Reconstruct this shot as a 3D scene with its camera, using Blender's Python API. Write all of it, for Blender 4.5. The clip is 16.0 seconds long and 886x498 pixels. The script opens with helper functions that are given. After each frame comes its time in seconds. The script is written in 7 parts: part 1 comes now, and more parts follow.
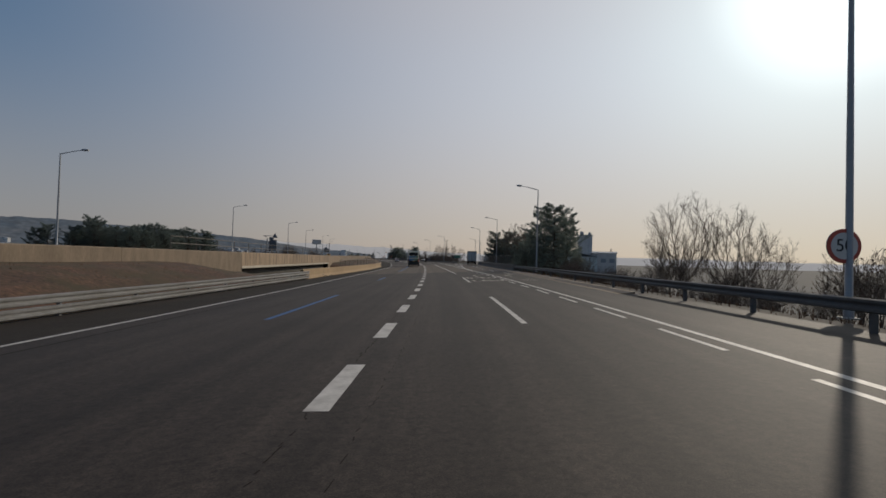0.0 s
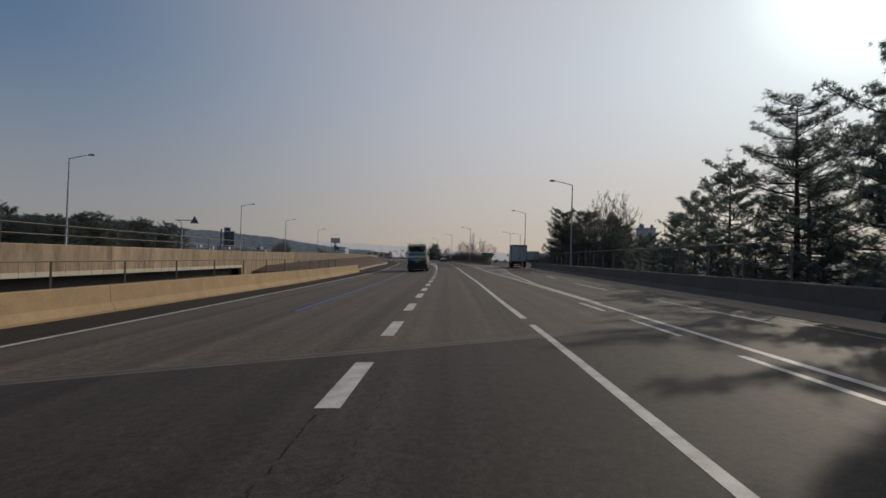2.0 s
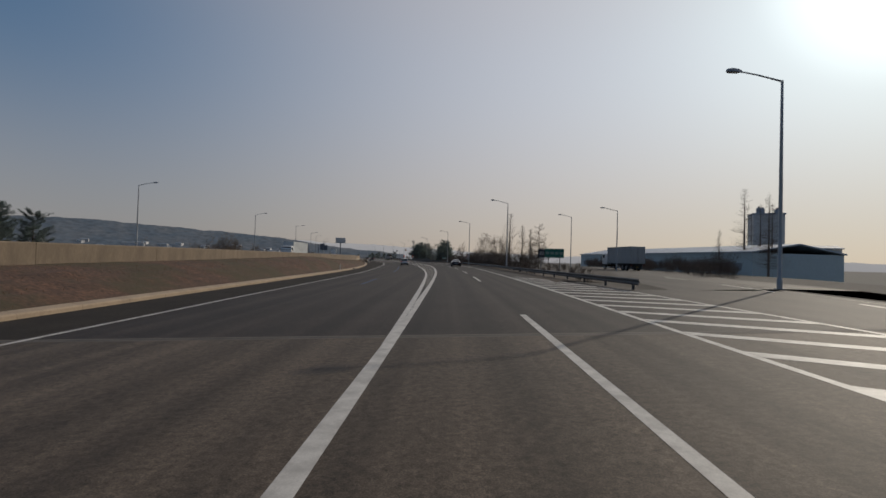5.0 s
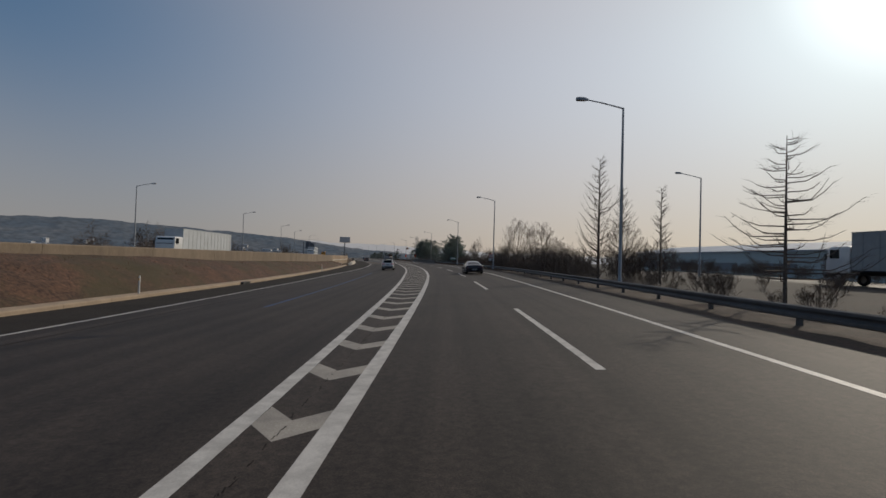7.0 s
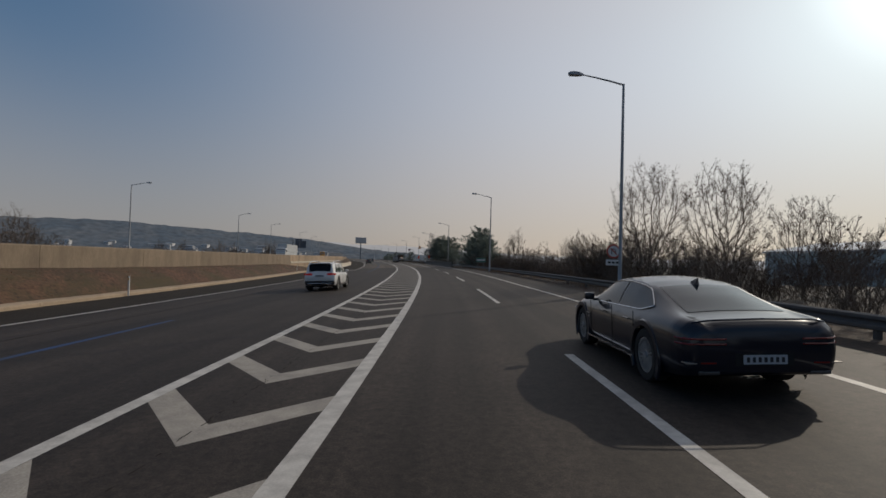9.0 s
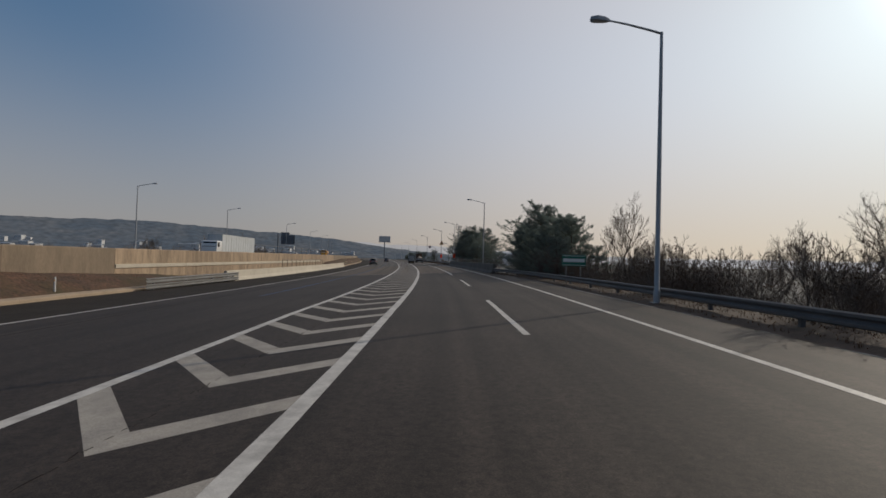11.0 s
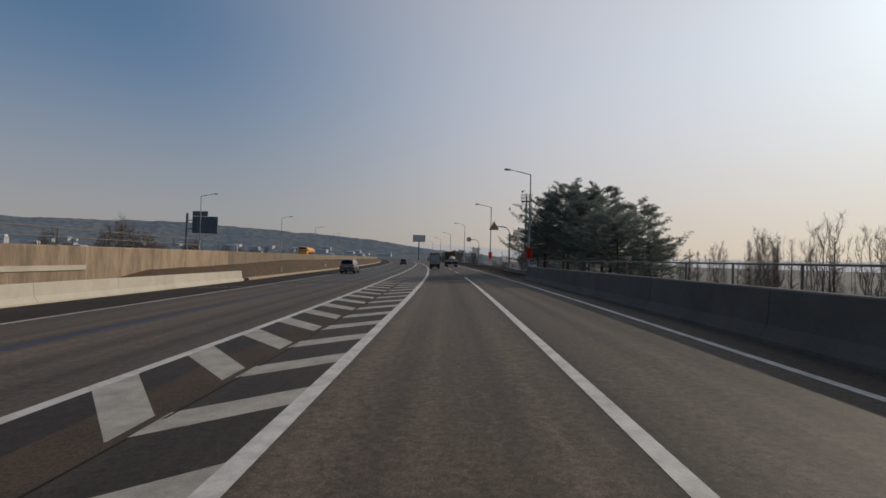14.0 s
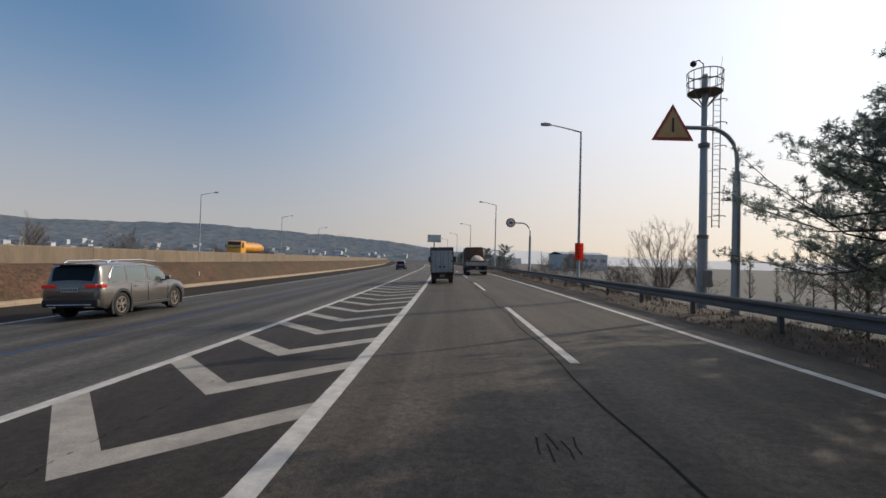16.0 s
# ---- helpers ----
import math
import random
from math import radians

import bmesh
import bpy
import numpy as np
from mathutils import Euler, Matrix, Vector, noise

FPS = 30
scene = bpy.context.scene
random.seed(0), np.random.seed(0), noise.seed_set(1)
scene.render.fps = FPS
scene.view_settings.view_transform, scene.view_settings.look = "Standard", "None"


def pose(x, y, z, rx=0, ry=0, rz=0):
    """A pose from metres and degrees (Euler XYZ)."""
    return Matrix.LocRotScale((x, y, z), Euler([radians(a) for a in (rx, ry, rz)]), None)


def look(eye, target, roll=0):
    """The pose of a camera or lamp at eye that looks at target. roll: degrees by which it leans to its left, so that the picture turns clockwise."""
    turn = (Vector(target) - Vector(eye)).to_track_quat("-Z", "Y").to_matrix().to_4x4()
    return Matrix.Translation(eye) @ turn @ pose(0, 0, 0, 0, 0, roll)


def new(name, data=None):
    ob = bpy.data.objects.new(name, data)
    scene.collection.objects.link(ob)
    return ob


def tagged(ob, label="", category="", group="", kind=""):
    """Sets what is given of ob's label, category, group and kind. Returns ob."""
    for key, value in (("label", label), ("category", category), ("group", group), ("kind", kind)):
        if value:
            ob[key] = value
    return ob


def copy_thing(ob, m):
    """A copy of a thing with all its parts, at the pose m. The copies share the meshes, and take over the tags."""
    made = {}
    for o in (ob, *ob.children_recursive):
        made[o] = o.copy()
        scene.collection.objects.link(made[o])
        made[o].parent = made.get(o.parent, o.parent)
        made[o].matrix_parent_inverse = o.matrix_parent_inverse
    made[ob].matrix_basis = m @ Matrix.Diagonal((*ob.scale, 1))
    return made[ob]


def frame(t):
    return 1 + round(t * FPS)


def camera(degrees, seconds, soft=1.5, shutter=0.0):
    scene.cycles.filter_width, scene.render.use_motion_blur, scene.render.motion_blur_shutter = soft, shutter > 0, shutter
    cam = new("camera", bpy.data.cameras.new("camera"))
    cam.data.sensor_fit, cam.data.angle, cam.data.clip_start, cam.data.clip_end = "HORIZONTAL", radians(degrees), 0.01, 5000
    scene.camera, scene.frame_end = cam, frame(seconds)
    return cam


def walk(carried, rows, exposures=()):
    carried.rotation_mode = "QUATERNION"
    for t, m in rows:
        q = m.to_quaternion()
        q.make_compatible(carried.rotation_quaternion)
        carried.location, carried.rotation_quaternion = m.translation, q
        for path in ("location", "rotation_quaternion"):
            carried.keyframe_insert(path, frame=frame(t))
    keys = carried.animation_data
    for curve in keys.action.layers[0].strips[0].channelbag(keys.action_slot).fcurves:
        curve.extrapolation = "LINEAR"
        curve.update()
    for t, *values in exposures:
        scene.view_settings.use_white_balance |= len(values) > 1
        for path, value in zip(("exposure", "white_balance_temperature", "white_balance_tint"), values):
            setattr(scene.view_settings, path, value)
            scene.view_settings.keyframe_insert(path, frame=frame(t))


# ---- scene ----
cam = camera(85.8, 16.0, soft=1.6)
# seconds, x, y, heading, pitch, lean
ROWS = [
    (0.0, 0.00, 0.00, -5.06, 1.24, 1.60),
    (0.5, 1.18, 11.80, -4.12, 1.07, 1.60),
    (1.0, 2.30, 25.30, -3.26, 1.13, 1.60),
    (1.5, 3.18, 37.94, -2.65, 1.14, 1.60),
    (2.0, 3.95, 50.58, -2.19, 1.07, 1.60),
    (2.5, 4.63, 63.16, -1.97, 0.88, 1.60),
    (3.0, 5.27, 75.62, -1.77, 1.28, 1.60),
    (3.5, 5.85, 87.96, -1.24, 1.33, 1.60),
    (4.0, 6.33, 100.18, -0.96, 1.42, 1.60),
    (4.5, 6.75, 112.38, -0.78, 1.31, 1.60),
    (5.0, 7.12, 124.67, -0.56, 1.17, 1.60),
    (5.5, 7.45, 137.04, -0.37, 1.12, 1.60),
    (6.0, 7.74, 149.50, -0.14, 1.12, 1.60),
    (6.5, 7.96, 161.98, 0.22, 1.15, 1.60),
    (7.0, 8.10, 174.44, 0.66, 1.17, 1.60),
    (7.5, 8.13, 186.87, 1.20, 1.20, 1.60),
    (8.0, 8.04, 199.27, 1.80, 1.18, 1.60),
    (8.5, 7.80, 211.67, 2.48, 1.22, 1.60),
    (9.0, 7.42, 224.08, 3.22, 1.30, 1.60),
    (9.5, 6.86, 236.51, 4.06, 1.33, 1.60),
    (10.0, 6.11, 248.96, 4.93, 1.28, 1.60),
    (10.5, 5.18, 261.42, 5.77, 1.24, 1.60),
    (11.0, 4.05, 273.92, 6.62, 1.19, 1.60),
    (11.5, 2.74, 286.45, 7.54, 1.07, 1.60),
    (12.0, 1.21, 299.01, 8.47, 1.10, 1.60),
    (12.5, -0.53, 311.57, 9.36, 1.18, 1.60),
    (13.0, -2.45, 324.10, 10.17, 1.16, 1.60),
    (13.5, -4.52, 336.60, 10.77, 1.21, 1.60),
    (14.0, -6.72, 349.08, 11.33, 1.20, 1.60),
    (14.5, -9.03, 361.48, 11.95, 1.21, 1.60),
    (15.0, -11.46, 373.74, 12.54, 1.28, 1.60),
    (15.5, -13.97, 385.86, 12.97, 1.31, 1.60),
    (16.0, -16.54, 397.85, 13.37, 1.34, 1.60),
]
EYE = 1.70
GROW = (100.0, 150.0, 1.0, 1.10)      # along the road: where its cross-section widens, from and to


def widen(s):
    return float(np.interp(s, GROW[:2], GROW[2:]))


walk(cam, [(t, pose(x, y, EYE * widen(y), 90 + p, -r, h)) for t, x, y, h, p, r in ROWS],
     exposures=[(0, -0.19), (9, -0.15), (11.5, 0.0), (12.5, 0.12), (13.5, 0.34), (14, 0.06), (14.5, -0.1), (15, 0.1), (15.5, 0.36), (16, 0.56)])

# ---- light ----
SUN_AZ, SUN_EL = 45.5, 27.0          # degrees right of +y, degrees up
world = bpy.data.worlds.new("sky")
scene.world = world
world.use_nodes = True
wn = world.node_tree.nodes
sky = wn.new("ShaderNodeTexSky")
sky.sky_type = "NISHITA"
sky.sun_disc = False
sky.sun_elevation, sky.sun_rotation = radians(SUN_EL), radians(SUN_AZ)
sky.air_density, sky.dust_density, sky.ozone_density = 1.0, 0.9, 3.0
soft = wn.new("ShaderNodeGamma")                    # thin high haze evens out the sky
soft.inputs["Gamma"].default_value = 0.80
haze = wn.new("ShaderNodeMix")                      # pale winter haze, thickest at the skyline
haze.data_type = "RGBA"
haze.inputs["B"].default_value = (2.92, 2.54, 2.46, 1)
up = wn.new("ShaderNodeTexCoord")
split = wn.new("ShaderNodeSeparateXYZ")
band = wn.new("ShaderNodeMapRange")
band.interpolation_type = "SMOOTHSTEP"
band.inputs["From Min"].default_value, band.inputs["From Max"].default_value = -0.02, 0.42
band.inputs["To Min"].default_value, band.inputs["To Max"].default_value = 0.80, 0.05
bg = wn["Background"]
bg.inputs["Strength"].default_value = 0.118
wl = world.node_tree.links
wl.new(up.outputs["Generated"], split.inputs["Vector"])
wl.new(split.outputs["Z"], band.inputs["Value"])
wl.new(band.outputs["Result"], haze.inputs["Factor"])
wl.new(sky.outputs["Color"], soft.inputs["Color"])
deep = wn.new("ShaderNodeVectorMath")
deep.operation = "MULTIPLY"
deep.inputs[1].default_value = (0.54, 0.78, 0.91)
wl.new(soft.outputs["Color"], deep.inputs[0])
aim = wn.new("ShaderNodeVectorMath")                # broad pale glow of the haze round the sun
aim.operation = "DOT_PRODUCT"
aim.inputs[1].default_value = (math.sin(radians(SUN_AZ)) * math.cos(radians(SUN_EL)), math.cos(radians(SUN_AZ)) * math.cos(radians(SUN_EL)), math.sin(radians(SUN_EL)))
wl.new(up.outputs["Generated"], aim.inputs[0])
glow = wn.new("ShaderNodeMapRange")
glow.interpolation_type = "SMOOTHSTEP"
glow.inputs["From Min"].default_value, glow.inputs["From Max"].default_value = 0.12, 1.05
wl.new(aim.outputs["Value"], glow.inputs["Value"])
tint = wn.new("ShaderNodeVectorMath")
tint.operation = "SCALE"
tint.inputs[0].default_value = (1.57, 1.49, 1.12)
wl.new(glow.outputs["Result"], tint.inputs["Scale"])
both = wn.new("ShaderNodeVectorMath")
wl.new(deep.outputs["Vector"], both.inputs[0])
wl.new(tint.outputs["Vector"], both.inputs[1])
wl.new(both.outputs["Vector"], haze.inputs["A"])
veil = wn.new("ShaderNodeVectorMath")               # the same glow in the low haze
veil.operation = "SCALE"
veil.inputs[0].default_value = (2.30, 1.50, 0.88)
wl.new(glow.outputs["Result"], veil.inputs["Scale"])
total = wn.new("ShaderNodeVectorMath")
wl.new(haze.outputs["Result"], total.inputs[0])
wl.new(veil.outputs["Vector"], total.inputs[1])
core = wn.new("ShaderNodeMapRange")                 # the dazzle close round the sun
core.interpolation_type = "SMOOTHSTEP"
core.inputs["From Min"].default_value, core.inputs["From Max"].default_value = 0.978, 1.0
wl.new(aim.outputs["Value"], core.inputs["Value"])
dazzle = wn.new("ShaderNodeVectorMath")
dazzle.operation = "SCALE"
dazzle.inputs[0].default_value = (2.4, 2.5, 2.4)
wl.new(core.outputs["Result"], dazzle.inputs["Scale"])
bright = wn.new("ShaderNodeVectorMath")
wl.new(total.outputs["Vector"], bright.inputs[0])
wl.new(dazzle.outputs["Vector"], bright.inputs[1])
wl.new(bright.outputs["Vector"], bg.inputs["Color"])
sun = new("sun", bpy.data.lights.new("sun", "SUN"))
sun.data.energy, sun.data.angle, sun.data.color = 2.0, radians(0.6), (1.0, 0.88, 0.72)
_d = Vector((math.sin(radians(SUN_AZ)) * math.cos(radians(SUN_EL)), math.cos(radians(SUN_AZ)) * math.cos(radians(SUN_EL)), math.sin(radians(SUN_EL))))
sun.matrix_world = look(_d * 300, (0, 0, 0))


# ---- materials ----
MATS = {}


def mat(name, color, rough=0.6, metal=0.0, grain=0.0, grain_scale=40.0, stain=0.0, stain_scale=1.5, bump=0.0, spec=0.5,
        coat=0.0, alpha=1.0, emit=0.0, vary=0.0, stain_color=None, stretch=None, emit_color=None, transmission=0.0):
    """A surface with fine grain and broad stains, sized in metres."""
    if name in MATS:
        return MATS[name]
    m = bpy.data.materials.new(name)
    m.use_nodes = True
    n, l = m.node_tree.nodes, m.node_tree.links
    b = n["Principled BSDF"]
    b.inputs["Roughness"].default_value, b.inputs["Metallic"].default_value = rough, metal
    b.inputs["Specular IOR Level"].default_value = spec
    b.inputs["Coat Weight"].default_value = coat
    b.inputs["Coat Roughness"].default_value = 0.05
    b.inputs["Alpha"].default_value = alpha
    b.inputs["Transmission Weight"].default_value = transmission
    b.inputs["Base Color"].default_value = (*color, 1)
    if emit:
        b.inputs["Emission Color"].default_value = (*(emit_color or color), 1)
        b.inputs["Emission Strength"].default_value = emit
    geo_node = n.new("ShaderNodeNewGeometry")
    place = geo_node.outputs["Position"]
    if stretch:
        mp = n.new("ShaderNodeMapping")
        mp.inputs["Scale"].default_value = stretch
        l.new(place, mp.inputs["Vector"])
        place = mp.outputs["Vector"]
    col = None
    if grain or stain:
        base = n.new("ShaderNodeRGB")
        base.outputs[0].default_value = (*color, 1)
        col = base.outputs[0]
    if stain:
        t = n.new("ShaderNodeTexNoise")
        t.inputs["Scale"].default_value, t.inputs["Detail"].default_value, t.inputs["Roughness"].default_value = stain_scale, 6, 0.65
        l.new(place, t.inputs["Vector"])
        r = n.new("ShaderNodeMapRange")
        r.inputs["From Min"].default_value, r.inputs["From Max"].default_value = 0.38, 0.68
        r.inputs["To Max"].default_value = stain
        l.new(t.outputs["Fac"], r.inputs["Value"])
        x = n.new("ShaderNodeMix")
        x.data_type = "RGBA"
        sc = stain_color or tuple(c * 0.45 for c in color)
        x.inputs["B"].default_value = (*sc, 1)
        l.new(r.outputs["Result"], x.inputs["Factor"])
        l.new(col, x.inputs["A"])
        col = x.outputs["Result"]
    if grain:
        t = n.new("ShaderNodeTexNoise")
        t.inputs["Scale"].default_value, t.inputs["Detail"].default_value = grain_scale, 4
        l.new(place, t.inputs["Vector"])
        r = n.new("ShaderNodeMapRange")
        r.inputs["From Min"].default_value, r.inputs["From Max"].default_value = 0.25, 0.75
        r.inputs["To Min"].default_value, r.inputs["To Max"].default_value = 1 - grain, 1 + grain
        l.new(t.outputs["Fac"], r.inputs["Value"])
        x = n.new("ShaderNodeVectorMath")
        x.operation = "SCALE"
        l.new(col, x.inputs[0])
        l.new(r.outputs["Result"], x.inputs["Scale"])
        col = x.outputs["Vector"]
        if bump:
            bp = n.new("ShaderNodeBump")
            bp.inputs["Strength"].default_value, bp.inputs["Distance"].default_value = bump, 0.02
            l.new(t.outputs["Fac"], bp.inputs["Height"])
            l.new(bp.outputs["Normal"], b.inputs["Normal"])
    if vary:
        oi = n.new("ShaderNodeObjectInfo")
        r = n.new("ShaderNodeMapRange")
        r.inputs["To Min"].default_value, r.inputs["To Max"].default_value = 1 - vary, 1 + vary
        l.new(oi.outputs["Random"], r.inputs["Value"])
        x = n.new("ShaderNodeVectorMath")
        x.operation = "SCALE"
        if col is None:
            x.inputs[0].default_value = color
        else:
            l.new(col, x.inputs[0])
        l.new(r.outputs["Result"], x.inputs["Scale"])
        col = x.outputs["Vector"]
    if col is not None:
        l.new(col, b.inputs["Base Color"])
    MATS[name] = m
    return m


def road_mat(name, color, worn, wear_scale, rough=0.72, lane=0.42):
    """Road surface: fine stones, broad worn patches, long streaks along the lanes."""
    m = mat(name, color, rough=rough, grain=0.5, grain_scale=62, stain=0.75, stain_scale=wear_scale, bump=0.14, stain_color=worn, spec=0.26)
    n, l = m.node_tree.nodes, m.node_tree.links
    b = n["Principled BSDF"]
    src = b.inputs["Base Color"].links[0].from_socket
    uv = n.new("ShaderNodeUVMap")
    mp = n.new("ShaderNodeMapping")
    mp.inputs["Scale"].default_value = (1.3, 0.010, 1.0)
    l.new(uv.outputs["UV"], mp.inputs["Vector"])
    t = n.new("ShaderNodeTexNoise")
    t.inputs["Scale"].default_value, t.inputs["Detail"].default_value = 1.0, 5
    l.new(mp.outputs["Vector"], t.inputs["Vector"])
    r = n.new("ShaderNodeMapRange")
    r.inputs["From Min"].default_value, r.inputs["From Max"].default_value = 0.3, 0.7
    r.inputs["To Min"].default_value, r.inputs["To Max"].default_value = 1 - lane, 1 + lane
    l.new(t.outputs["Fac"], r.inputs["Value"])
    x = n.new("ShaderNodeVectorMath")
    x.operation = "SCALE"
    co = n.new("ShaderNodeTexCoord")
    chips = n.new("ShaderNodeTexNoise")                 # coarse stones and tar spots
    chips.inputs["Scale"].default_value, chips.inputs["Detail"].default_value, chips.inputs["Roughness"].default_value = 9.0, 7, 0.86
    l.new(co.outputs["Object"], chips.inputs["Vector"])
    cr = n.new("ShaderNodeMapRange")
    cr.inputs["From Min"].default_value, cr.inputs["From Max"].default_value = 0.34, 0.66
    cr.inputs["To Min"].default_value, cr.inputs["To Max"].default_value = 0.40, 1.60
    l.new(chips.outputs["Fac"], cr.inputs["Value"])
    k = n.new("ShaderNodeMath")
    k.operation = "MULTIPLY"
    l.new(r.outputs["Result"], k.inputs[0])
    l.new(cr.outputs["Result"], k.inputs[1])
    l.new(src, x.inputs[0])
    l.new(k.outputs["Value"], x.inputs["Scale"])
    l.new(x.outputs["Vector"], b.inputs["Base Color"])
    return m


ASPHALT = road_mat("asphalt", (0.033, 0.0252, 0.0200), (0.050, 0.038, 0.030), 0.25)
ASPHALT_DARK = road_mat("asphalt_overlay", (0.028, 0.026, 0.025), (0.041, 0.038, 0.035), 0.25)
ASPHALT_PALE = road_mat("asphalt_pale", (0.062, 0.050, 0.038), (0.091, 0.073, 0.056), 0.25)
GRIME = mat("shoulder_grime", (0.030, 0.025, 0.0205), 0.9, grain=0.4, grain_scale=30, stain=0.6, stain_scale=0.5, stain_color=(0.05, 0.041, 0.033), spec=0.15, bump=0.3)
ASPHALT_FRESH = road_mat("asphalt_fresh", (0.022, 0.0205, 0.0205), (0.031, 0.029, 0.028), 0.5)
DECK = road_mat("deck_concrete", (0.097, 0.073, 0.053), (0.073, 0.057, 0.043), 0.2)
PAINT_W = mat("road_paint_white", (0.60, 0.565, 0.51), 0.6, grain=0.12, grain_scale=60, stain=0.75, stain_scale=3.0, stain_color=(0.30, 0.275, 0.245))
PAINT_OLD = mat("road_paint_faded", (0.38, 0.34, 0.285), 0.7, grain=0.25, grain_scale=50, stain=0.8, stain_scale=2.0, stain_color=(0.21, 0.19, 0.165))
PAINT_BLUE = mat("fresh_blue_paint", (0.003, 0.080, 0.235), 0.6, grain=0.25, grain_scale=40, stain=0.5, stain_scale=2.0, stain_color=(0.03, 0.08, 0.18))
PAINT_B = mat("road_paint_blue", (0.014, 0.048, 0.145), 0.7, grain=0.4, grain_scale=40, stain=0.8, stain_scale=1.4, stain_color=(0.030, 0.036, 0.048))
WALL_PALE = mat("streaked_pale_concrete", (0.37, 0.272, 0.182), 0.85, grain=0.16, grain_scale=14, stain=0.9, stain_scale=1.4, stain_color=(0.155, 0.115, 0.078), vary=0.12, stretch=(1, 1, 0.18))
WALL = mat("tan_concrete", (0.220, 0.168, 0.117), 0.85, grain=0.14, grain_scale=14, stain=0.6, stain_scale=1.1, stain_color=(0.105, 0.078, 0.054), vary=0.07, stretch=(1, 1, 0.3))
BARRIER = mat("barrier_concrete", (0.37, 0.255, 0.135), 0.85, grain=0.12, grain_scale=20, stain=0.55, stain_scale=0.9, stain_color=(0.22, 0.15, 0.085), vary=0.08, bump=0.2)
PALE = mat("pale_concrete", (0.52, 0.47, 0.38), 0.85, grain=0.12, grain_scale=20, stain=0.5, stain_scale=0.8, stain_color=(0.36, 0.31, 0.25), vary=0.06)
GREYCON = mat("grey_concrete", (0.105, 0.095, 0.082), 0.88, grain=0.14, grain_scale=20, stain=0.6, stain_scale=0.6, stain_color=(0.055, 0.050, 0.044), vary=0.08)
KERB = mat("kerb_stone", (0.38, 0.29, 0.20), 0.85, grain=0.15, grain_scale=15, stain=0.4, stain_scale=1.0)
GALV = mat("galvanised_steel", (0.25, 0.25, 0.245), 0.5, metal=0.6, grain=0.10, grain_scale=6, stain=0.4, stain_scale=0.6, stain_color=(0.13, 0.11, 0.09))
POLE = mat("pole_grey_steel", (0.30, 0.31, 0.32), 0.5, metal=0.4, grain=0.08, grain_scale=8)
SOIL = mat("dry_grass_soil", (0.112, 0.057, 0.033), 0.95, grain=0.7, grain_scale=6, stain=0.9, stain_scale=0.7, stain_color=(0.050, 0.030, 0.019), bump=0.9)


def weeds(m, color):
    """Green-brown patches of low weeds on bare soil."""
    n, l = m.node_tree.nodes, m.node_tree.links
    b = n["Principled BSDF"]
    src = b.inputs["Base Color"].links[0].from_socket
    co = n.new("ShaderNodeTexCoord")
    t = n.new("ShaderNodeTexNoise")
    t.inputs["Scale"].default_value, t.inputs["Detail"].default_value, t.inputs["Roughness"].default_value = 0.16, 8, 0.7
    l.new(co.outputs["Object"], t.inputs["Vector"])
    r = n.new("ShaderNodeMapRange")
    r.inputs["From Min"].default_value, r.inputs["From Max"].default_value = 0.44, 0.58
    r.inputs["To Max"].default_value = 0.85
    l.new(t.outputs["Fac"], r.inputs["Value"])
    x = n.new("ShaderNodeMix")
    x.data_type = "RGBA"
    x.inputs["B"].default_value = (*color, 1)
    l.new(r.outputs["Result"], x.inputs["Factor"])
    l.new(src, x.inputs["A"])
    l.new(x.outputs["Result"], b.inputs["Base Color"])


weeds(SOIL, (0.058, 0.046, 0.020))
VERGE = mat("dark_weedy_soil", (0.046, 0.033, 0.022), 0.95, grain=0.45, grain_scale=9, stain=0.7, stain_scale=0.8, stain_color=(0.025, 0.020, 0.013), bump=0.5)
GROUND = mat("dry_fields", (0.082, 0.076, 0.068), 0.95, grain=0.25, grain_scale=0.6, stain=0.6, stain_scale=0.02, stain_color=(0.095, 0.082, 0.06))
DUST = mat("shoulder_dust", (0.060, 0.050, 0.037), 0.95, grain=0.35, grain_scale=30, stain=0.6, stain_scale=0.6, stain_color=(0.036, 0.031, 0.024), bump=0.3)


# ---- the line of the road ----
BANK = 0.04
HEADING = [(-200, -6.1), (0, -6.1), (25.4, -4.32), (50.7, -3.25), (75.8, -2.83), (100.4, -2.1), (124.9, -1.62), (149.7, -1.2), (174.7, -0.41),
           (199.5, 0.74), (224.3, 2.16), (249.2, 3.87), (274.3, 5.56), (299.5, 7.4), (324.9, 9.11), (350.2, 10.27), (375.4, 11.48), (400, 12.3),
           (500, 15.1), (650, 18.5), (800, 19.5), (2000, 19.5)]
_S = np.arange(-140.0, 1300.0, 0.5)
_H = np.radians(np.interp(_S, [a for a, b in HEADING], [b for a, b in HEADING]))
_X = np.concatenate(([0], np.cumsum(-np.sin((_H[1:] + _H[:-1]) / 2) * 0.5)))
_Y = np.concatenate(([0], np.cumsum(np.cos((_H[1:] + _H[:-1]) / 2) * 0.5)))
_X -= np.interp(0, _S, _X)
_Y -= np.interp(0, _S, _Y)


def bank(lat):
    return BANK * min(16.0, max(-24.0, lat))


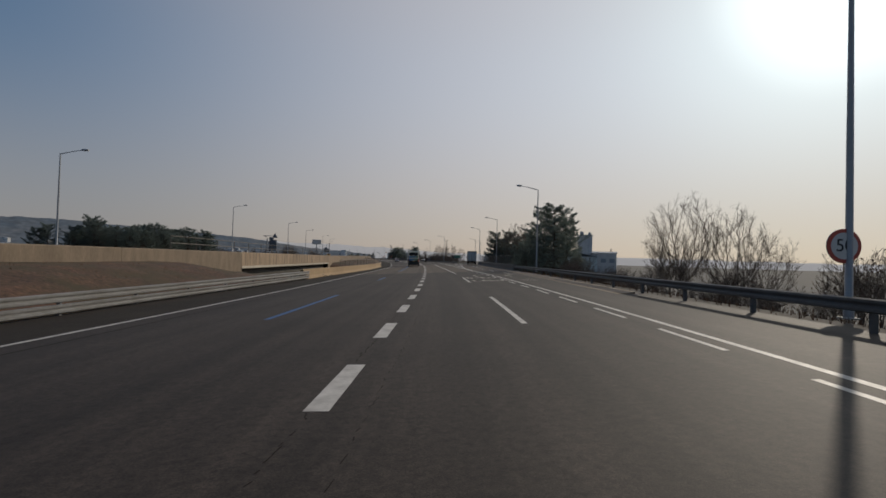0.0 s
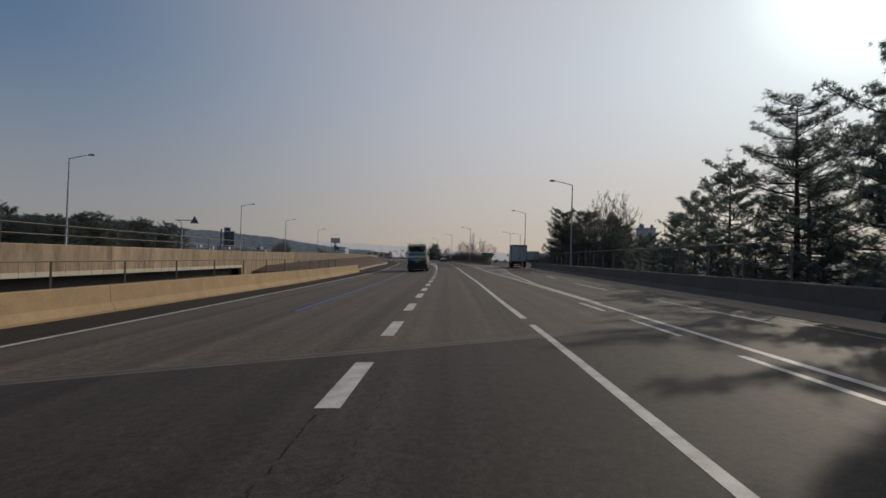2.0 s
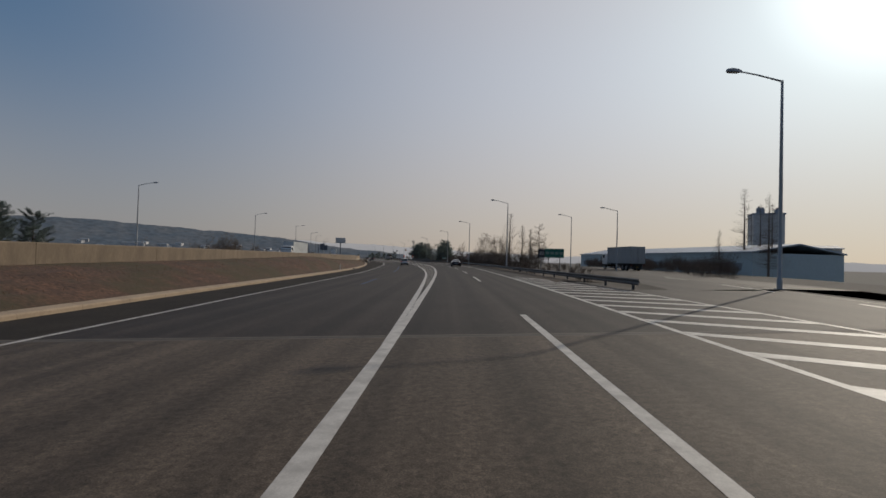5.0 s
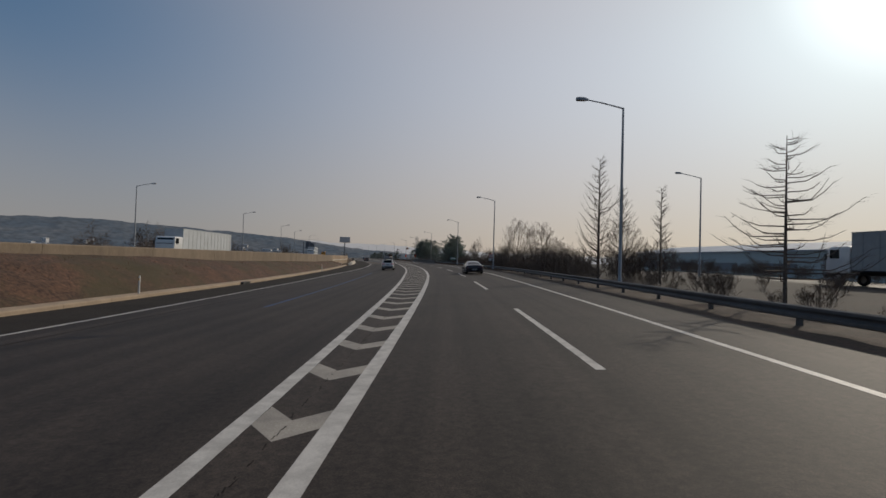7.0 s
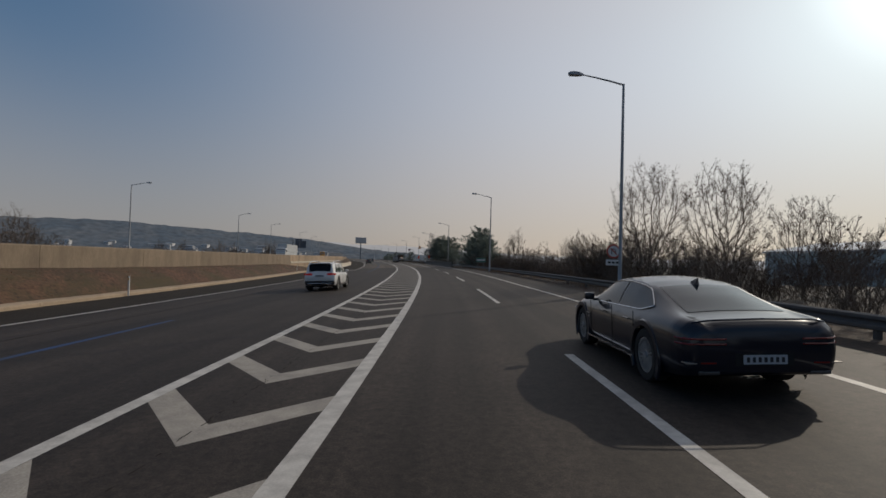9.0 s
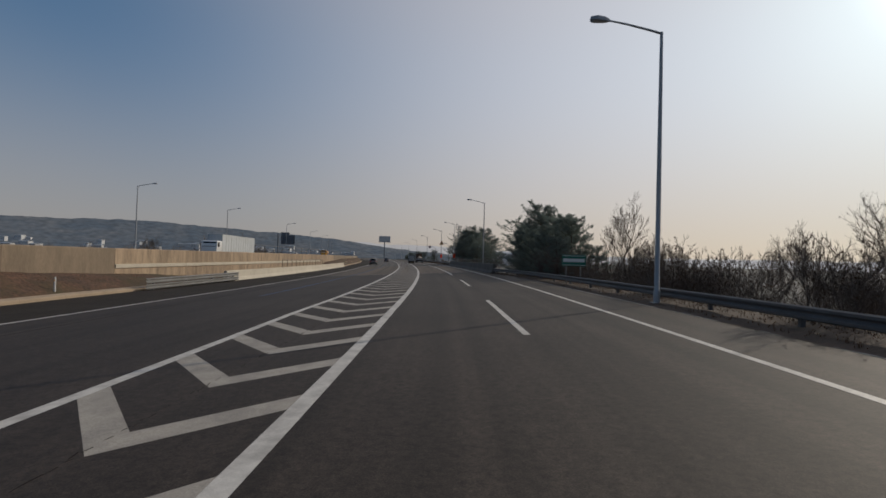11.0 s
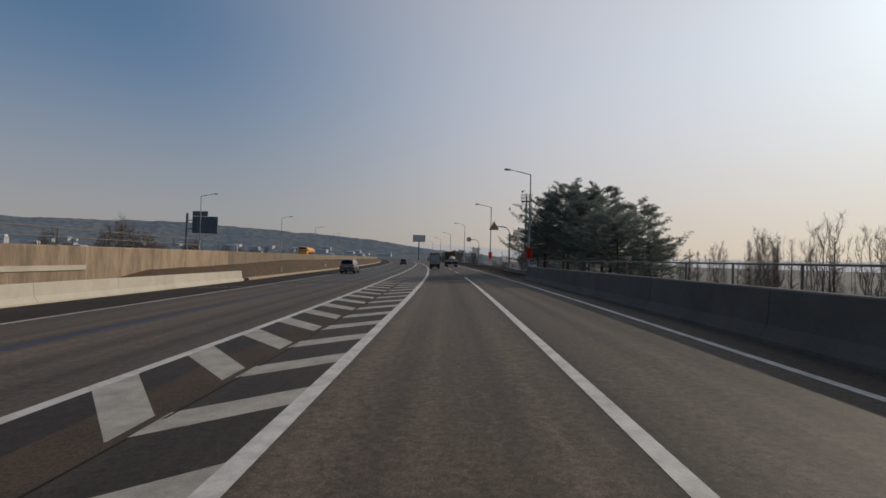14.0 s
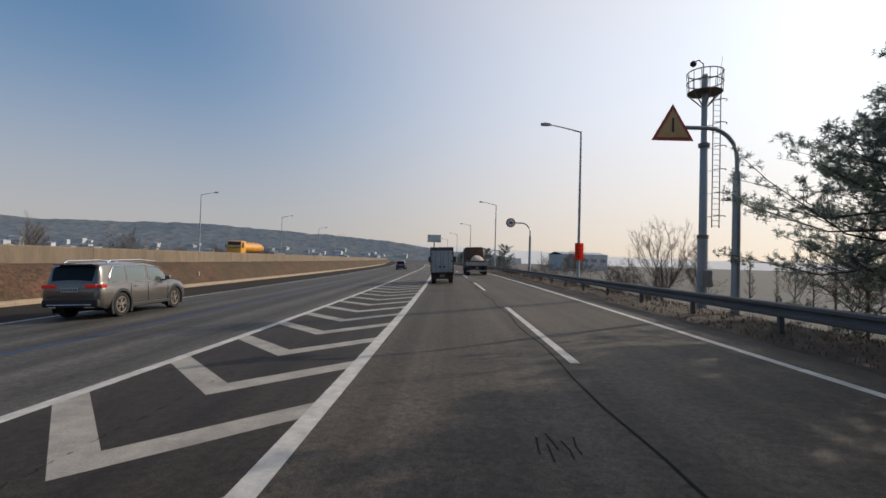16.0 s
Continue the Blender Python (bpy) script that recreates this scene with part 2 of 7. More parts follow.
def W(s, lat, h=0.0):
    """World place on the road's own cross-section: s metres along, lat right of the eye's line, h above the banked plane."""
    a, k = float(np.interp(s, _S, _H)), widen(s)
    q = lat * k
    return Vector((float(np.interp(s, _S, _X)) + q * math.cos(a), float(np.interp(s, _S, _Y)) + q * math.sin(a), (bank(lat) + h) * k))


def V(s, lat, h=0.0):
    """World place of a free-standing thing beside the road: lat in plain metres."""
    return W(s, lat / widen(s), h)


def yaw(s):
    return math.degrees(float(np.interp(s, _S, _H)))


def at(table):
    xs, ys = [a for a, b in table], [b for a, b in table]
    return lambda s: float(np.interp(s, xs, ys))


R1 = at([(-80, 2.05), (13, 2.05), (42, 2.1), (60, 2.08), (70, 1.97), (85, 1.96), (93, 1.92), (105, 1.86), (125, 2.0), (160, 2.24), (182, 2.3), (228, 2.2), (290, 1.76), (327, 1.74), (366, 1.86), (391, 2.02), (408, 2.05), (900, 2.05)])
L1 = at([(-80, -1.5), (5, -1.47), (42, -1.42), (68, -1.39), (80, -1.37), (93, -1.29), (153, -1.2), (178, -1.17), (229, -1.27), (291, -1.78), (367, -1.74), (404, -1.5), (900, -1.5)])
L1B = at([(135, -1.25), (153, -1.59), (180, -2.15), (229, -3.73), (292, -4.94), (298, -4.85), (369, -4.85), (405, -4.95), (412, -4.8), (470, -4.4), (560, -2.6), (620, -1.6)])
L2 = at([(-80, -9.4), (50, -9.2), (100, -8.95), (127, -9.0), (160, -10.05), (190, -10.7), (238, -12.45), (300, -12.6), (330, -12.3), (380, -12.9), (430, -13.2), (900, -13.2)])
BLUE = at([(20, -5.25), (70, -5.1), (105, -4.9), (140, -5.4), (183, -6.4), (208, -7.15), (234, -8.05), (300, -8.9), (372, -8.9), (382, -8.5), (900, -8.4)])
R2 = at([(-80, 5.6), (47, 5.5), (74, 5.19), (84, 5.12), (90, 5.03), (100, 4.92), (108, 4.78), (116, 4.75), (130, 5.0), (163, 5.1), (190, 5.25), (231, 5.45), (260, 5.05), (292, 5.0), (334, 5.0), (369, 5.14), (406, 5.24), (440, 5.4), (900, 5.5)])
EDGE_R = at([(-80, 8.9), (20, 9.1), (50, 10.0), (75, 10.5), (100, 11.4), (125, 12.6), (150, 15), (165, 18), (185, 24), (210, 31), (240, 36), (245, 8.7), (300, 8.3), (325, 7.8), (331, 6.5), (400, 6.5), (410, 7.0), (900, 7.2)])
RAIL_R = at([(-80, 8.9), (20, 9.1), (50, 10.0), (75, 10.5), (120, 12.4)])
RAIL_R2 = at([(150, 9.0), (165, 8.4), (188, 7.9), (230, 8.2), (250, 8.2), (294, 7.9), (318, 7.6), (330, 6.6), (331, 6.4), (395, 6.4), (408, 7.0), (430, 6.9), (900, 7.0)])
EDGE_L = at([(-80, -13.2), (20, -13.0), (50, -12.4), (60, -12.0), (85, -11.2), (115, -11.3), (130, -12.6), (165, -13.8), (220, -15.0), (245, -16.3), (300, -18.2), (345, -17.6), (400, -17.5), (420, -18.2), (900, -18.4)])
WALL_L = at([(-80, -19.5), (0, -19.5), (60, -20.5), (110, -21.5), (165, -19.5), (250, -19.6), (310, -21.8), (360, -20.6), (400, -20.2), (430, -20.4), (900, -21)])


# ---- making meshes ----
def link(name, verts, faces, material, parent=None, label="", smooth=False, uvs=None):
    me = bpy.data.meshes.new(name)
    me.from_pydata([tuple(v) for v in verts], [], faces)
    me.materials.append(material)
    if smooth:
        me.shade_smooth()
    if uvs is not None:
        lay = me.uv_layers.new(name="UVMap")
        for poly in me.polygons:
            for li in poly.loop_indices:
                lay.data[li].uv = uvs[me.loops[li].vertex_index]
    ob = new(name, me)
    if parent:
        ob.parent = parent
    if label:
        ob["label"] = label
    return ob


def part(name, bm, material, parent=None, label="", smooth=False):
    me = bpy.data.meshes.new(name)
    bm.normal_update()
    bm.to_mesh(me)
    bm.free()
    me.materials.append(material)
    if smooth:
        me.shade_smooth()
        me.set_sharp_from_angle(angle=radians(35))
    ob = new(name, me)
    if parent:
        ob.parent = parent
    if label:
        ob["label"] = label
    return ob


def thing(name, m, label, category, group="", kind=""):
    ob = new(name)
    ob.empty_display_size = 0.2
    ob.matrix_world = m
    return tagged(ob, label, category, group, kind)


def box(bm, x0, x1, y0, y1, z0, z1, bevel=0.0):
    r = bmesh.ops.create_cube(bm, size=1.0, matrix=Matrix.LocRotScale(((x0 + x1) / 2, (y0 + y1) / 2, (z0 + z1) / 2), None, (abs(x1 - x0), abs(y1 - y0), abs(z1 - z0))))
    if bevel:
        es = {e for v in r["verts"] for e in v.link_edges}
        bmesh.ops.bevel(bm, geom=list(es), offset=bevel, segments=2, affect="EDGES", profile=0.5)
    return bm


def boxed(x0, x1, y0, y1, z0, z1, bevel=0.0):
    return box(bmesh.new(), x0, x1, y0, y1, z0, z1, bevel)


def tube(bm, points, radii, sides=8):
    """A round bar through the points, with a radius at each."""
    points = [Vector(p) for p in points]
    rings = []
    for i, p in enumerate(points):
        d = (points[min(i + 1, len(points) - 1)] - points[max(i - 1, 0)]).normalized()
        a = d.orthogonal().normalized() if abs(d.z) > 0.9 else d.cross(Vector((0, 0, 1))).normalized()
        if abs(d.z) > 0.9:
            a = Vector((1, 0, 0)) - d * d.x
            a.normalize()
        b = d.cross(a)
        r = radii[i] if isinstance(radii, (list, tuple)) else radii
        rings.append([bm.verts.new(p + (a * math.cos(k * math.tau / sides) + b * math.sin(k * math.tau / sides)) * r) for k in range(sides)])
    for u, v in zip(rings, rings[1:]):
        for k in range(sides):
            bm.faces.new((u[k], u[(k + 1) % sides], v[(k + 1) % sides], v[k]))
    bm.faces.new(rings[0][::-1])
    bm.faces.new(rings[-1])
    return bm


def steps(s0, s1, ds):
    n = max(1, round((s1 - s0) / ds))
    return [s0 + (s1 - s0) * i / n for i in range(n + 1)]


def loft(name, s0, s1, ds, profile, material, parent=None, closed=False, label="", smooth=False, skew=None):
    """Sweeps profile(s), a list of (lat, h), along the road."""
    ss = steps(s0, s1, ds)
    verts, faces, uvs = [], [], []
    for s in ss:
        pr = profile(s)
        for lat, h in pr:
            q = s + skew(s) * lat if skew else s
            verts.append(W(q, lat, h))
            uvs.append((lat, q))
    n = len(pr)
    for i in range(len(ss) - 1):
        for k in range(n if closed else n - 1):
            a, b = i * n + k, i * n + (k + 1) % n
            faces.append((a, b, b + n, a + n))
    if closed:
        faces.append(tuple(range(n))[::-1])
        faces.append(tuple(range((len(ss) - 1) * n, len(ss) * n)))
    return link(name, verts, faces, material, parent, label, smooth, uvs)


# ---- ground, road, verges ----
def far_ground():
    verts, faces = [(0, 300, -4.0)], []
    rings, n = (60, 200, 500, 1200, 2600, 4600), 48
    for r in rings:
        for k in range(n):
            a = k * math.tau / n
            verts.append((r * math.cos(a), 300 + r * math.sin(a), -4.0 - (r > 2000) * 2))
    for k in range(n):
        faces.append((0, 1 + k, 1 + (k + 1) % n))
    for i in range(len(rings) - 1):
        for k in range(n):
            a, b = 1 + i * n + k, 1 + i * n + (k + 1) % n
            faces.append((a, a + n, b + n, b))
    return tagged(link("ground", verts, faces, GROUND), "dry winter fields on level ground", "ground", kind="structure")


far_ground()


def lane_profile(lat0, lat1, h):
    return lambda s: [(lat0(s) + (lat1(s) - lat0(s)) * i / 8, h) for i in range(9)]


road = thing("road", Matrix(), "worn grey asphalt motorway carriageway with painted lanes", "road", kind="structure")
SEGS = [(-140, 60.2, ASPHALT), (60.2, 136, DECK), (136, 335.0, ASPHALT), (335.0, 391.1, DECK), (391.1, 1000, ASPHALT_PALE)]
SKEW = at([(-140, 0), (0, 0), (60.2, 0.43), (125, 0), (300, 0), (335.0, 0.39), (391.1, 0.372), (450, 0)])   # the bridge joints lie askew
INNER_R = lambda s: min(EDGE_R(s), RAIL_R2(s) + 0.3) if s >= 150 else EDGE_R(s) + 0.3
for s0, s1, m in SEGS:
    tagged(loft("road_surface", s0, s1, 2.5 if s0 > -200 else 5, lane_profile(lambda s: EDGE_L(s), INNER_R, 0.0), m, road, skew=SKEW), kind="structure")
# the slip lane to the services, with a strip of soil between
SLIP = at([(140, 9.5), (150, 10.5), (165, 13.0), (185, 19), (200, 24), (230, 30), (262, 34)])
tagged(loft("slip_road", 150, 262, 2.5, lambda s: [(SLIP(s) + 9.0 * i / 5, 0.0) for i in range(6)], ASPHALT), "asphalt slip road to a service area", "slip road", kind="structure")
tagged(loft("verge_right", 150, 262, 2.5, lambda s: [(RAIL_R2(s) + 0.3 + (SLIP(s) - RAIL_R2(s) - 0.3) * i / 6, 0.0 - 0.12 * math.sin(i / 6 * 3.14)) for i in range(7)], VERGE), "bare brown strip between guardrail and slip road", "verge", kind="structure")
tagged(loft("verge_right", 150, 262, 4, lambda s: [(SLIP(s) + 9.0, 0.0), (SLIP(s) + 12, -0.3), (SLIP(s) + 30, -0.6), (SLIP(s) + 60, -4.6)], DUST), "dusty edge of the service yard", "verge", kind="structure")


def mark(name, s0, s1, line, width, material=PAINT_W, h=0.004, ds=2.0):
    return loft(name, s0, s1, ds, lambda s: [(line(s) - width / 2, h), (line(s) + width / 2, h)], material, road)


# dark grime on the hard shoulder
loft("shoulder_grime", -100, 900, 2.5, lambda s: [(EDGE_L(s) + 0.02, 0.0022), (EDGE_L(s) * 0.5 + L2(s) * 0.5, 0.0022), (L2(s) - 0.22 - 0.10 * noise.noise((s * 0.3, 0, 0)), 0.0022)], GRIME, road)
# edge lines and lane dashes
mark("edge_line", -100, 900, L2, 0.16)
mark("edge_line", -100, 150, R2, 0.16)
mark("edge_line", 150, 900, R2, 0.16)
for s in [5.4 + 5.08 * k for k in range(-6, 14)] + [71.15 + 4.55 * k for k in range(1, 13)]:
    mark("dash", s, s + 2.4, L1, 0.30)
for s in (-30, -9, 12.5, 34.5, 54):
    mark("dash", s, s + 8.8, R1, 0.16)
mark("lane_line", 64, 140, R1, 0.18)
for k in range(8):
    mark("dash", 162.0 + 20.66 * k, 171.7 + 20.66 * k, R1, 0.16)
mark("lane_line", 328.4, 398.0, R1, 0.20)
for k in range(20):
    mark("dash", 408.6 + 20.6 * k, 418.8 + 20.6 * k, R1, 0.16)
for k in range(-6, 14):
    mark("dash", 3.9 + 4.75 * k, 6.6 + 4.75 * k, lambda s: R2(s) - 0.5, 0.13)
for a, b in ((14, 23.7), (40, 46.2), (66.5, 112), (160, 170), (194, 240), (300, 390), (394, 470)):
    mark("blue_guide_line", a, b, BLUE, 0.19, PAINT_BLUE if b < 140 else PAINT_B)
mark("separator_line", 128, 620, L1, 0.24)
mark("separator_line", 135, 620, L1B, 0.22)


ASPHALT_GREY = road_mat("asphalt_worn_grey", (0.088, 0.079, 0.069), (0.064, 0.057, 0.050), 0.25)
loft("lane_overlay", 393, 640, 2.5, lambda s: [(L2(s) + 0.08, 0.0021), (L2(s) * 0.6 + L1B(s) * 0.4, 0.0021), (L1B(s) - 0.1, 0.0021)], ASPHALT_GREY, road)
DUST_BAND = mat("gore_dust", (0.078, 0.057, 0.042), 0.95, grain=0.4, grain_scale=30, stain=0.8, stain_scale=1.2, stain_color=(0.055, 0.043, 0.033), spec=0.15)
loft("dust_band", 336, 389.8, 0.8, lambda s: [(-3.95 - 0.2 * noise.noise((s * 0.45, 0, 0)), 0.003), (-3.5, 0.003), (-3.14 + 0.05 * noise.noise((s * 0.45, 5, 0)), 0.003)], DUST_BAND, road)
loft("dust_band", 336, 389.8, 0.8, lambda s: [(-3.24 - 0.05 * noise.noise((s * 0.7, 1, 0)), 0.0048), (-3.12 + 0.05 * noise.noise((s * 0.7, 5, 0)), 0.0048)], DUST_BAND, road)
loft("separator_fill", 150, 620, 2.5, lambda s: [(L1B(s) + 0.1, 0.0021), (L1(s) - 0.1, 0.0021)], ASPHALT, road)


def chevron(s):
    a, b = L1B(s) + 0.10, L1(s) - 0.12
    w = b - a
    if w < 0.25:
        return
    bridge = 334 < s < 390                               # broader strokes on the second bridge
    mid, d, t, e = a + w * 0.52, 0.70 * w, 0.86 if bridge else 0.66, (0.26 if bridge else 0.20) * w
    pts = [(s, a), (s - d, mid), (s - e, b), (s - e + t, b), (s - d + t, mid), (s + t + (0.2 if bridge else 0.0), a)]
    verts = [W(p, q, 0.004) for p, q in pts]
    link("chevron", verts, [(0, 1, 4, 5), (1, 2, 3, 4)], PAINT_OLD, road)


CHEV = at([(-16, 140.0), (0, 180.15), (10, 205.56), (20, 230.77), (45, 293.38), (50, 306.12), (55, 318.5), (60, 330.88), (61, 333.2), (62, 336.0), (63, 338.7), (70, 357.22), (76, 372.73), (82, 388.58), (89, 406.34), (90, 408.95), (92, 414.4), (170, 617.6)])
for k in range(-15, 168):
    chevron(CHEV(k))
# gore hatching beside the slip lane
GORE = at([(66, 5.40), (80, 5.40), (87, 5.78), (92, 5.98), (100, 6.5), (105, 6.9), (110, 7.3), (116, 7.8), (124, 8.4), (134, 9.0), (150, 8.4), (163, 7.1), (171, 5.5)])
mark("gore_line", 68, 171, GORE, 0.15)
for k in range(43):
    s = 70.5 + 2.3 * k
    a, b = R2(s) + 0.1, GORE(s) - 0.1
    if b - a > 0.16 and s < 168:
        w = b - a
        link("hatch_bar", [W(s + w * 0.85, a, 0.004), W(s + w * 0.85 + 0.55, a, 0.004), W(s + 0.55, b, 0.004), W(s, b, 0.004)], [(0, 3, 2, 1)], PAINT_W, road)
EXIT = at([(20, 8.2), (82, 8.2), (97, 9.2), (113, 10.5), (122, 11.4), (140, 13.4), (165, 17), (200, 27)])
for k in range(10):
    mark("dash", 50.5 + 12.2 * k, 56.7 + 12.2 * k, lambda s: EXIT(s) - 0.3, 0.13)
mark("edge_line", 20, 200, lambda s: EXIT(s) + 0.35, 0.06, PAINT_OLD, ds=2)
mark("gutter_edge", 234, 312, at([(234, 7.72), (262, 7.35), (295, 6.98), (312, 6.9)]), 0.07, PAINT_OLD)

# verges
tagged(loft("verge_right", -140, 155, 3, lambda s: [(EDGE_R(s) + 0.25, -0.002), (EDGE_R(s) + 1.5, -0.1), (EDGE_R(s) + 6, -1.4), (EDGE_R(s) + 16, -4.0), (EDGE_R(s) + 26, -5.2)], VERGE), "dry brown roadside bank", "verge", kind="structure")
tagged(loft("verge_right", 262, 1000, 3, lambda s: [(RAIL_R2(s) + 0.3, -0.002), (RAIL_R2(s) + 2.0, -0.1), (RAIL_R2(s) + 7, -1.4), (RAIL_R2(s) + 17, -4.0), (RAIL_R2(s) + 27, -5.2)], VERGE), "dry brown roadside bank", "verge", kind="structure")
LITTER = mat("leaf_litter_soil", (0.078, 0.050, 0.032), 0.95, grain=0.55, grain_scale=16, stain=0.85, stain_scale=1.3, stain_color=(0.036, 0.026, 0.018), bump=0.8)
for s0, s1, inner in ((160, 330, lambda s: R2(s) + 2.05), (391, 640, lambda s: R2(s) + 0.9)):
    def litter(s, inner=inner):
        a, b = inner(s) + 0.22 * noise.noise((s * 0.5, 2.0, 0)), RAIL_R2(s) + 1.6
        return [(a + (b - a) * f, 0.003 + h * (0.75 + 0.6 * noise.noise((s * 0.8, f * 6, 4.0)))) for f, h in ((0, 0.0), (0.08, 0.03), (0.25, 0.09), (0.45, 0.07), (0.7, 0.05), (1.0, -0.08))]
    tagged(loft("shoulder_dirt", s0, s1, 0.9, litter, LITTER, smooth=True), "brown leaf litter and soil along the guardrail", "verge", kind="structure")
SLOPE = at([(-80, 1.8), (34, 1.8), (48, 0.1), (100, 0.1), (108, 1.05), (122, 1.35), (150, 1.6), (183, 2.0), (196, 2.2), (209, 2.08), (221, 1.77), (264, 1.42), (300, 1.3), (312, 0.9), (325, 0.2), (379, 0.2), (386, 1.2), (400, 1.4), (420, 1.8), (900, 1.85)])


def slope_profile(s):
    a, b, t = EDGE_L(s) - 0.18, WALL_L(s) + 0.05, SLOPE(s)
    n = 16
    gap = min(1.0, max(0.0, min(s - 47, 103 - s) / 3.0))
    return [(a + (b - a) * i / n, -4.2 * gap * min(1.0, i / 2) + 0.10 + (t - 0.1) * math.sin(i / n * 1.57) + (0.3 + math.sin(i / n * 3.14)) * (0.10 * noise.noise((s * 0.35, i * 0.9, 0)) + 0.08 * noise.noise((s * 0.9, i * 1.7, 3.0)))) for i in range(n + 1)]


tagged(loft("grass_bank", -140, 900, 0.8, slope_profile, SOIL, smooth=True), "brown dead grass bank under the wall", "grass bank", kind="structure")
# the far carriageway, higher behind its wall
tagged(loft("far_carriageway", -140, 900, 5, lambda s: [(WALL_L(s) - 0.35, 1.75), (-30, 1.75), (-40, 1.75), (-50, 1.75), (-56, 0.5), (-70, -3.5)], ASPHALT_DARK), "raised asphalt carriageway behind the wall", "road", kind="structure")
WALLSTRUCT = thing("wall_left", Matrix(), "tan concrete retaining wall in long panels", "wall", kind="structure")
ss = steps(-120, 900, 10)
for a, b in zip(ss, ss[1:]):
    foot = 1.0 if 45 < a < 95 else -0.4                 # a parapet on the bridge, a full wall elsewhere
    loft("panel", a + 0.012, b - 0.012, 5, lambda s: [(WALL_L(s), foot), (WALL_L(s), 2.62), (WALL_L(s) - 0.03, 2.68), (WALL_L(s) - 0.28, 2.68), (WALL_L(s) - 0.3, 2.62), (WALL_L(s) - 0.3, foot)], WALL_PALE if 45 < a < 118 or 308 < a < 392 else WALL, WALLSTRUCT, closed=True)
    if foot > 0:
        # dark box added behind the parapet foot to give the shaded gap
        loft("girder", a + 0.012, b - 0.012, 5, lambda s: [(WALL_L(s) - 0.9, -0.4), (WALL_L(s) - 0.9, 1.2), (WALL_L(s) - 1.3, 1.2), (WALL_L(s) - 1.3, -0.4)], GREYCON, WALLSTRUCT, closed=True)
        loft("deck_edge", a + 0.012, b - 0.012, 5, lambda s: [(WALL_L(s) + 0.06, 0.98), (WALL_L(s) + 0.06, 1.22), (WALL_L(s) - 0.02, 1.24), (WALL_L(s) - 0.5, 1.2), (WALL_L(s) - 0.5, 0.98)], PALE, WALLSTRUCT, closed=True)
    if 308 < a < 374:
        loft("deck_edge", a + 0.012, b - 0.012, 5, lambda s: [(WALL_L(s) + 0.08, 1.35), (WALL_L(s) + 0.08, 1.58), (WALL_L(s) - 0.02, 1.62), (WALL_L(s) - 0.02, 1.3)], PALE, WALLSTRUCT, closed=True)


def kerb_run(s0, s1):
    k = thing("kerb", Matrix(), "weathered tan kerb stones beside the shoulder", "kerb", kind="structure")
    ss = steps(s0, s1, 3)
    for a, b in zip(ss, ss[1:]):
        loft("kerb_stone", a + 0.008, b - 0.008, 3, lambda s: [(EDGE_L(s) + 0.02, -0.05), (EDGE_L(s) + 0.02, 0.13), (EDGE_L(s) - 0.02, 0.18), (EDGE_L(s) - 0.40, 0.25), (EDGE_L(s) - 0.40, -0.05)], KERB, k, closed=True)


kerb_run(-60, 45)
kerb_run(116, 312)
kerb_run(398, 640)


def jersey(name, s0, s1, line, material, label, h=0.92, piece=6.0, category="barrier", side=1):
    t = thing(name, Matrix(), label, category, kind="structure")
    ss = steps(s0, s1, piece)
    for a, b in zip(ss, ss[1:]):
        loft("segment", a + 0.01, b - 0.01, 3, lambda s: [(line(s) + side * x, y) for x, y in ((0.30, 0.0), (0.30, 0.08), (0.12, 0.33), (0.06, h - 0.03), (0.03, h), (-0.17, h), (-0.2, h - 0.03), (-0.2, 0.0))], material, t, closed=True)
    return t


jersey("concrete_barrier", 44, 113, EDGE_L, BARRIER, "sandy cast concrete safety barrier, chipped and stained")
jersey("concrete_barrier", 319.5, 396, EDGE_L, PALE, "pale cast concrete bridge barrier with weathered face", h=0.9)
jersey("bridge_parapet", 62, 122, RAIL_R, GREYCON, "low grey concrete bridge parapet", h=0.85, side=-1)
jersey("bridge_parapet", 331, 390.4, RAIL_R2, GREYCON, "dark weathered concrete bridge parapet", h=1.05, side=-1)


gutter = thing("gutter", Matrix(), "pale sunlit concrete gutter beside the parapet", "kerb", kind="structure")
ss = steps(22, 124, 6)
for a, b in zip(ss, ss[1:]):
    loft("gutter_slab", a + 0.012, b - 0.012, 3, lambda s: [(RAIL_R(s) - 1.15, -0.05), (RAIL_R(s) - 1.15, 0.012), (RAIL_R(s) - 0.75, 0.03), (RAIL_R(s) - 0.34, 0.10), (RAIL_R(s) - 0.34, -0.05)], KERB, gutter, closed=True)


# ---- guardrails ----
# darker rail steel: the right side's backlit shade is put into its colour
STEEL_SHADED = mat("shaded_rail_steel", (0.10, 0.103, 0.105), 0.6, metal=0.2, grain=0.12, grain_scale=6, stain=0.5, stain_scale=0.7, stain_color=(0.055, 0.048, 0.042))


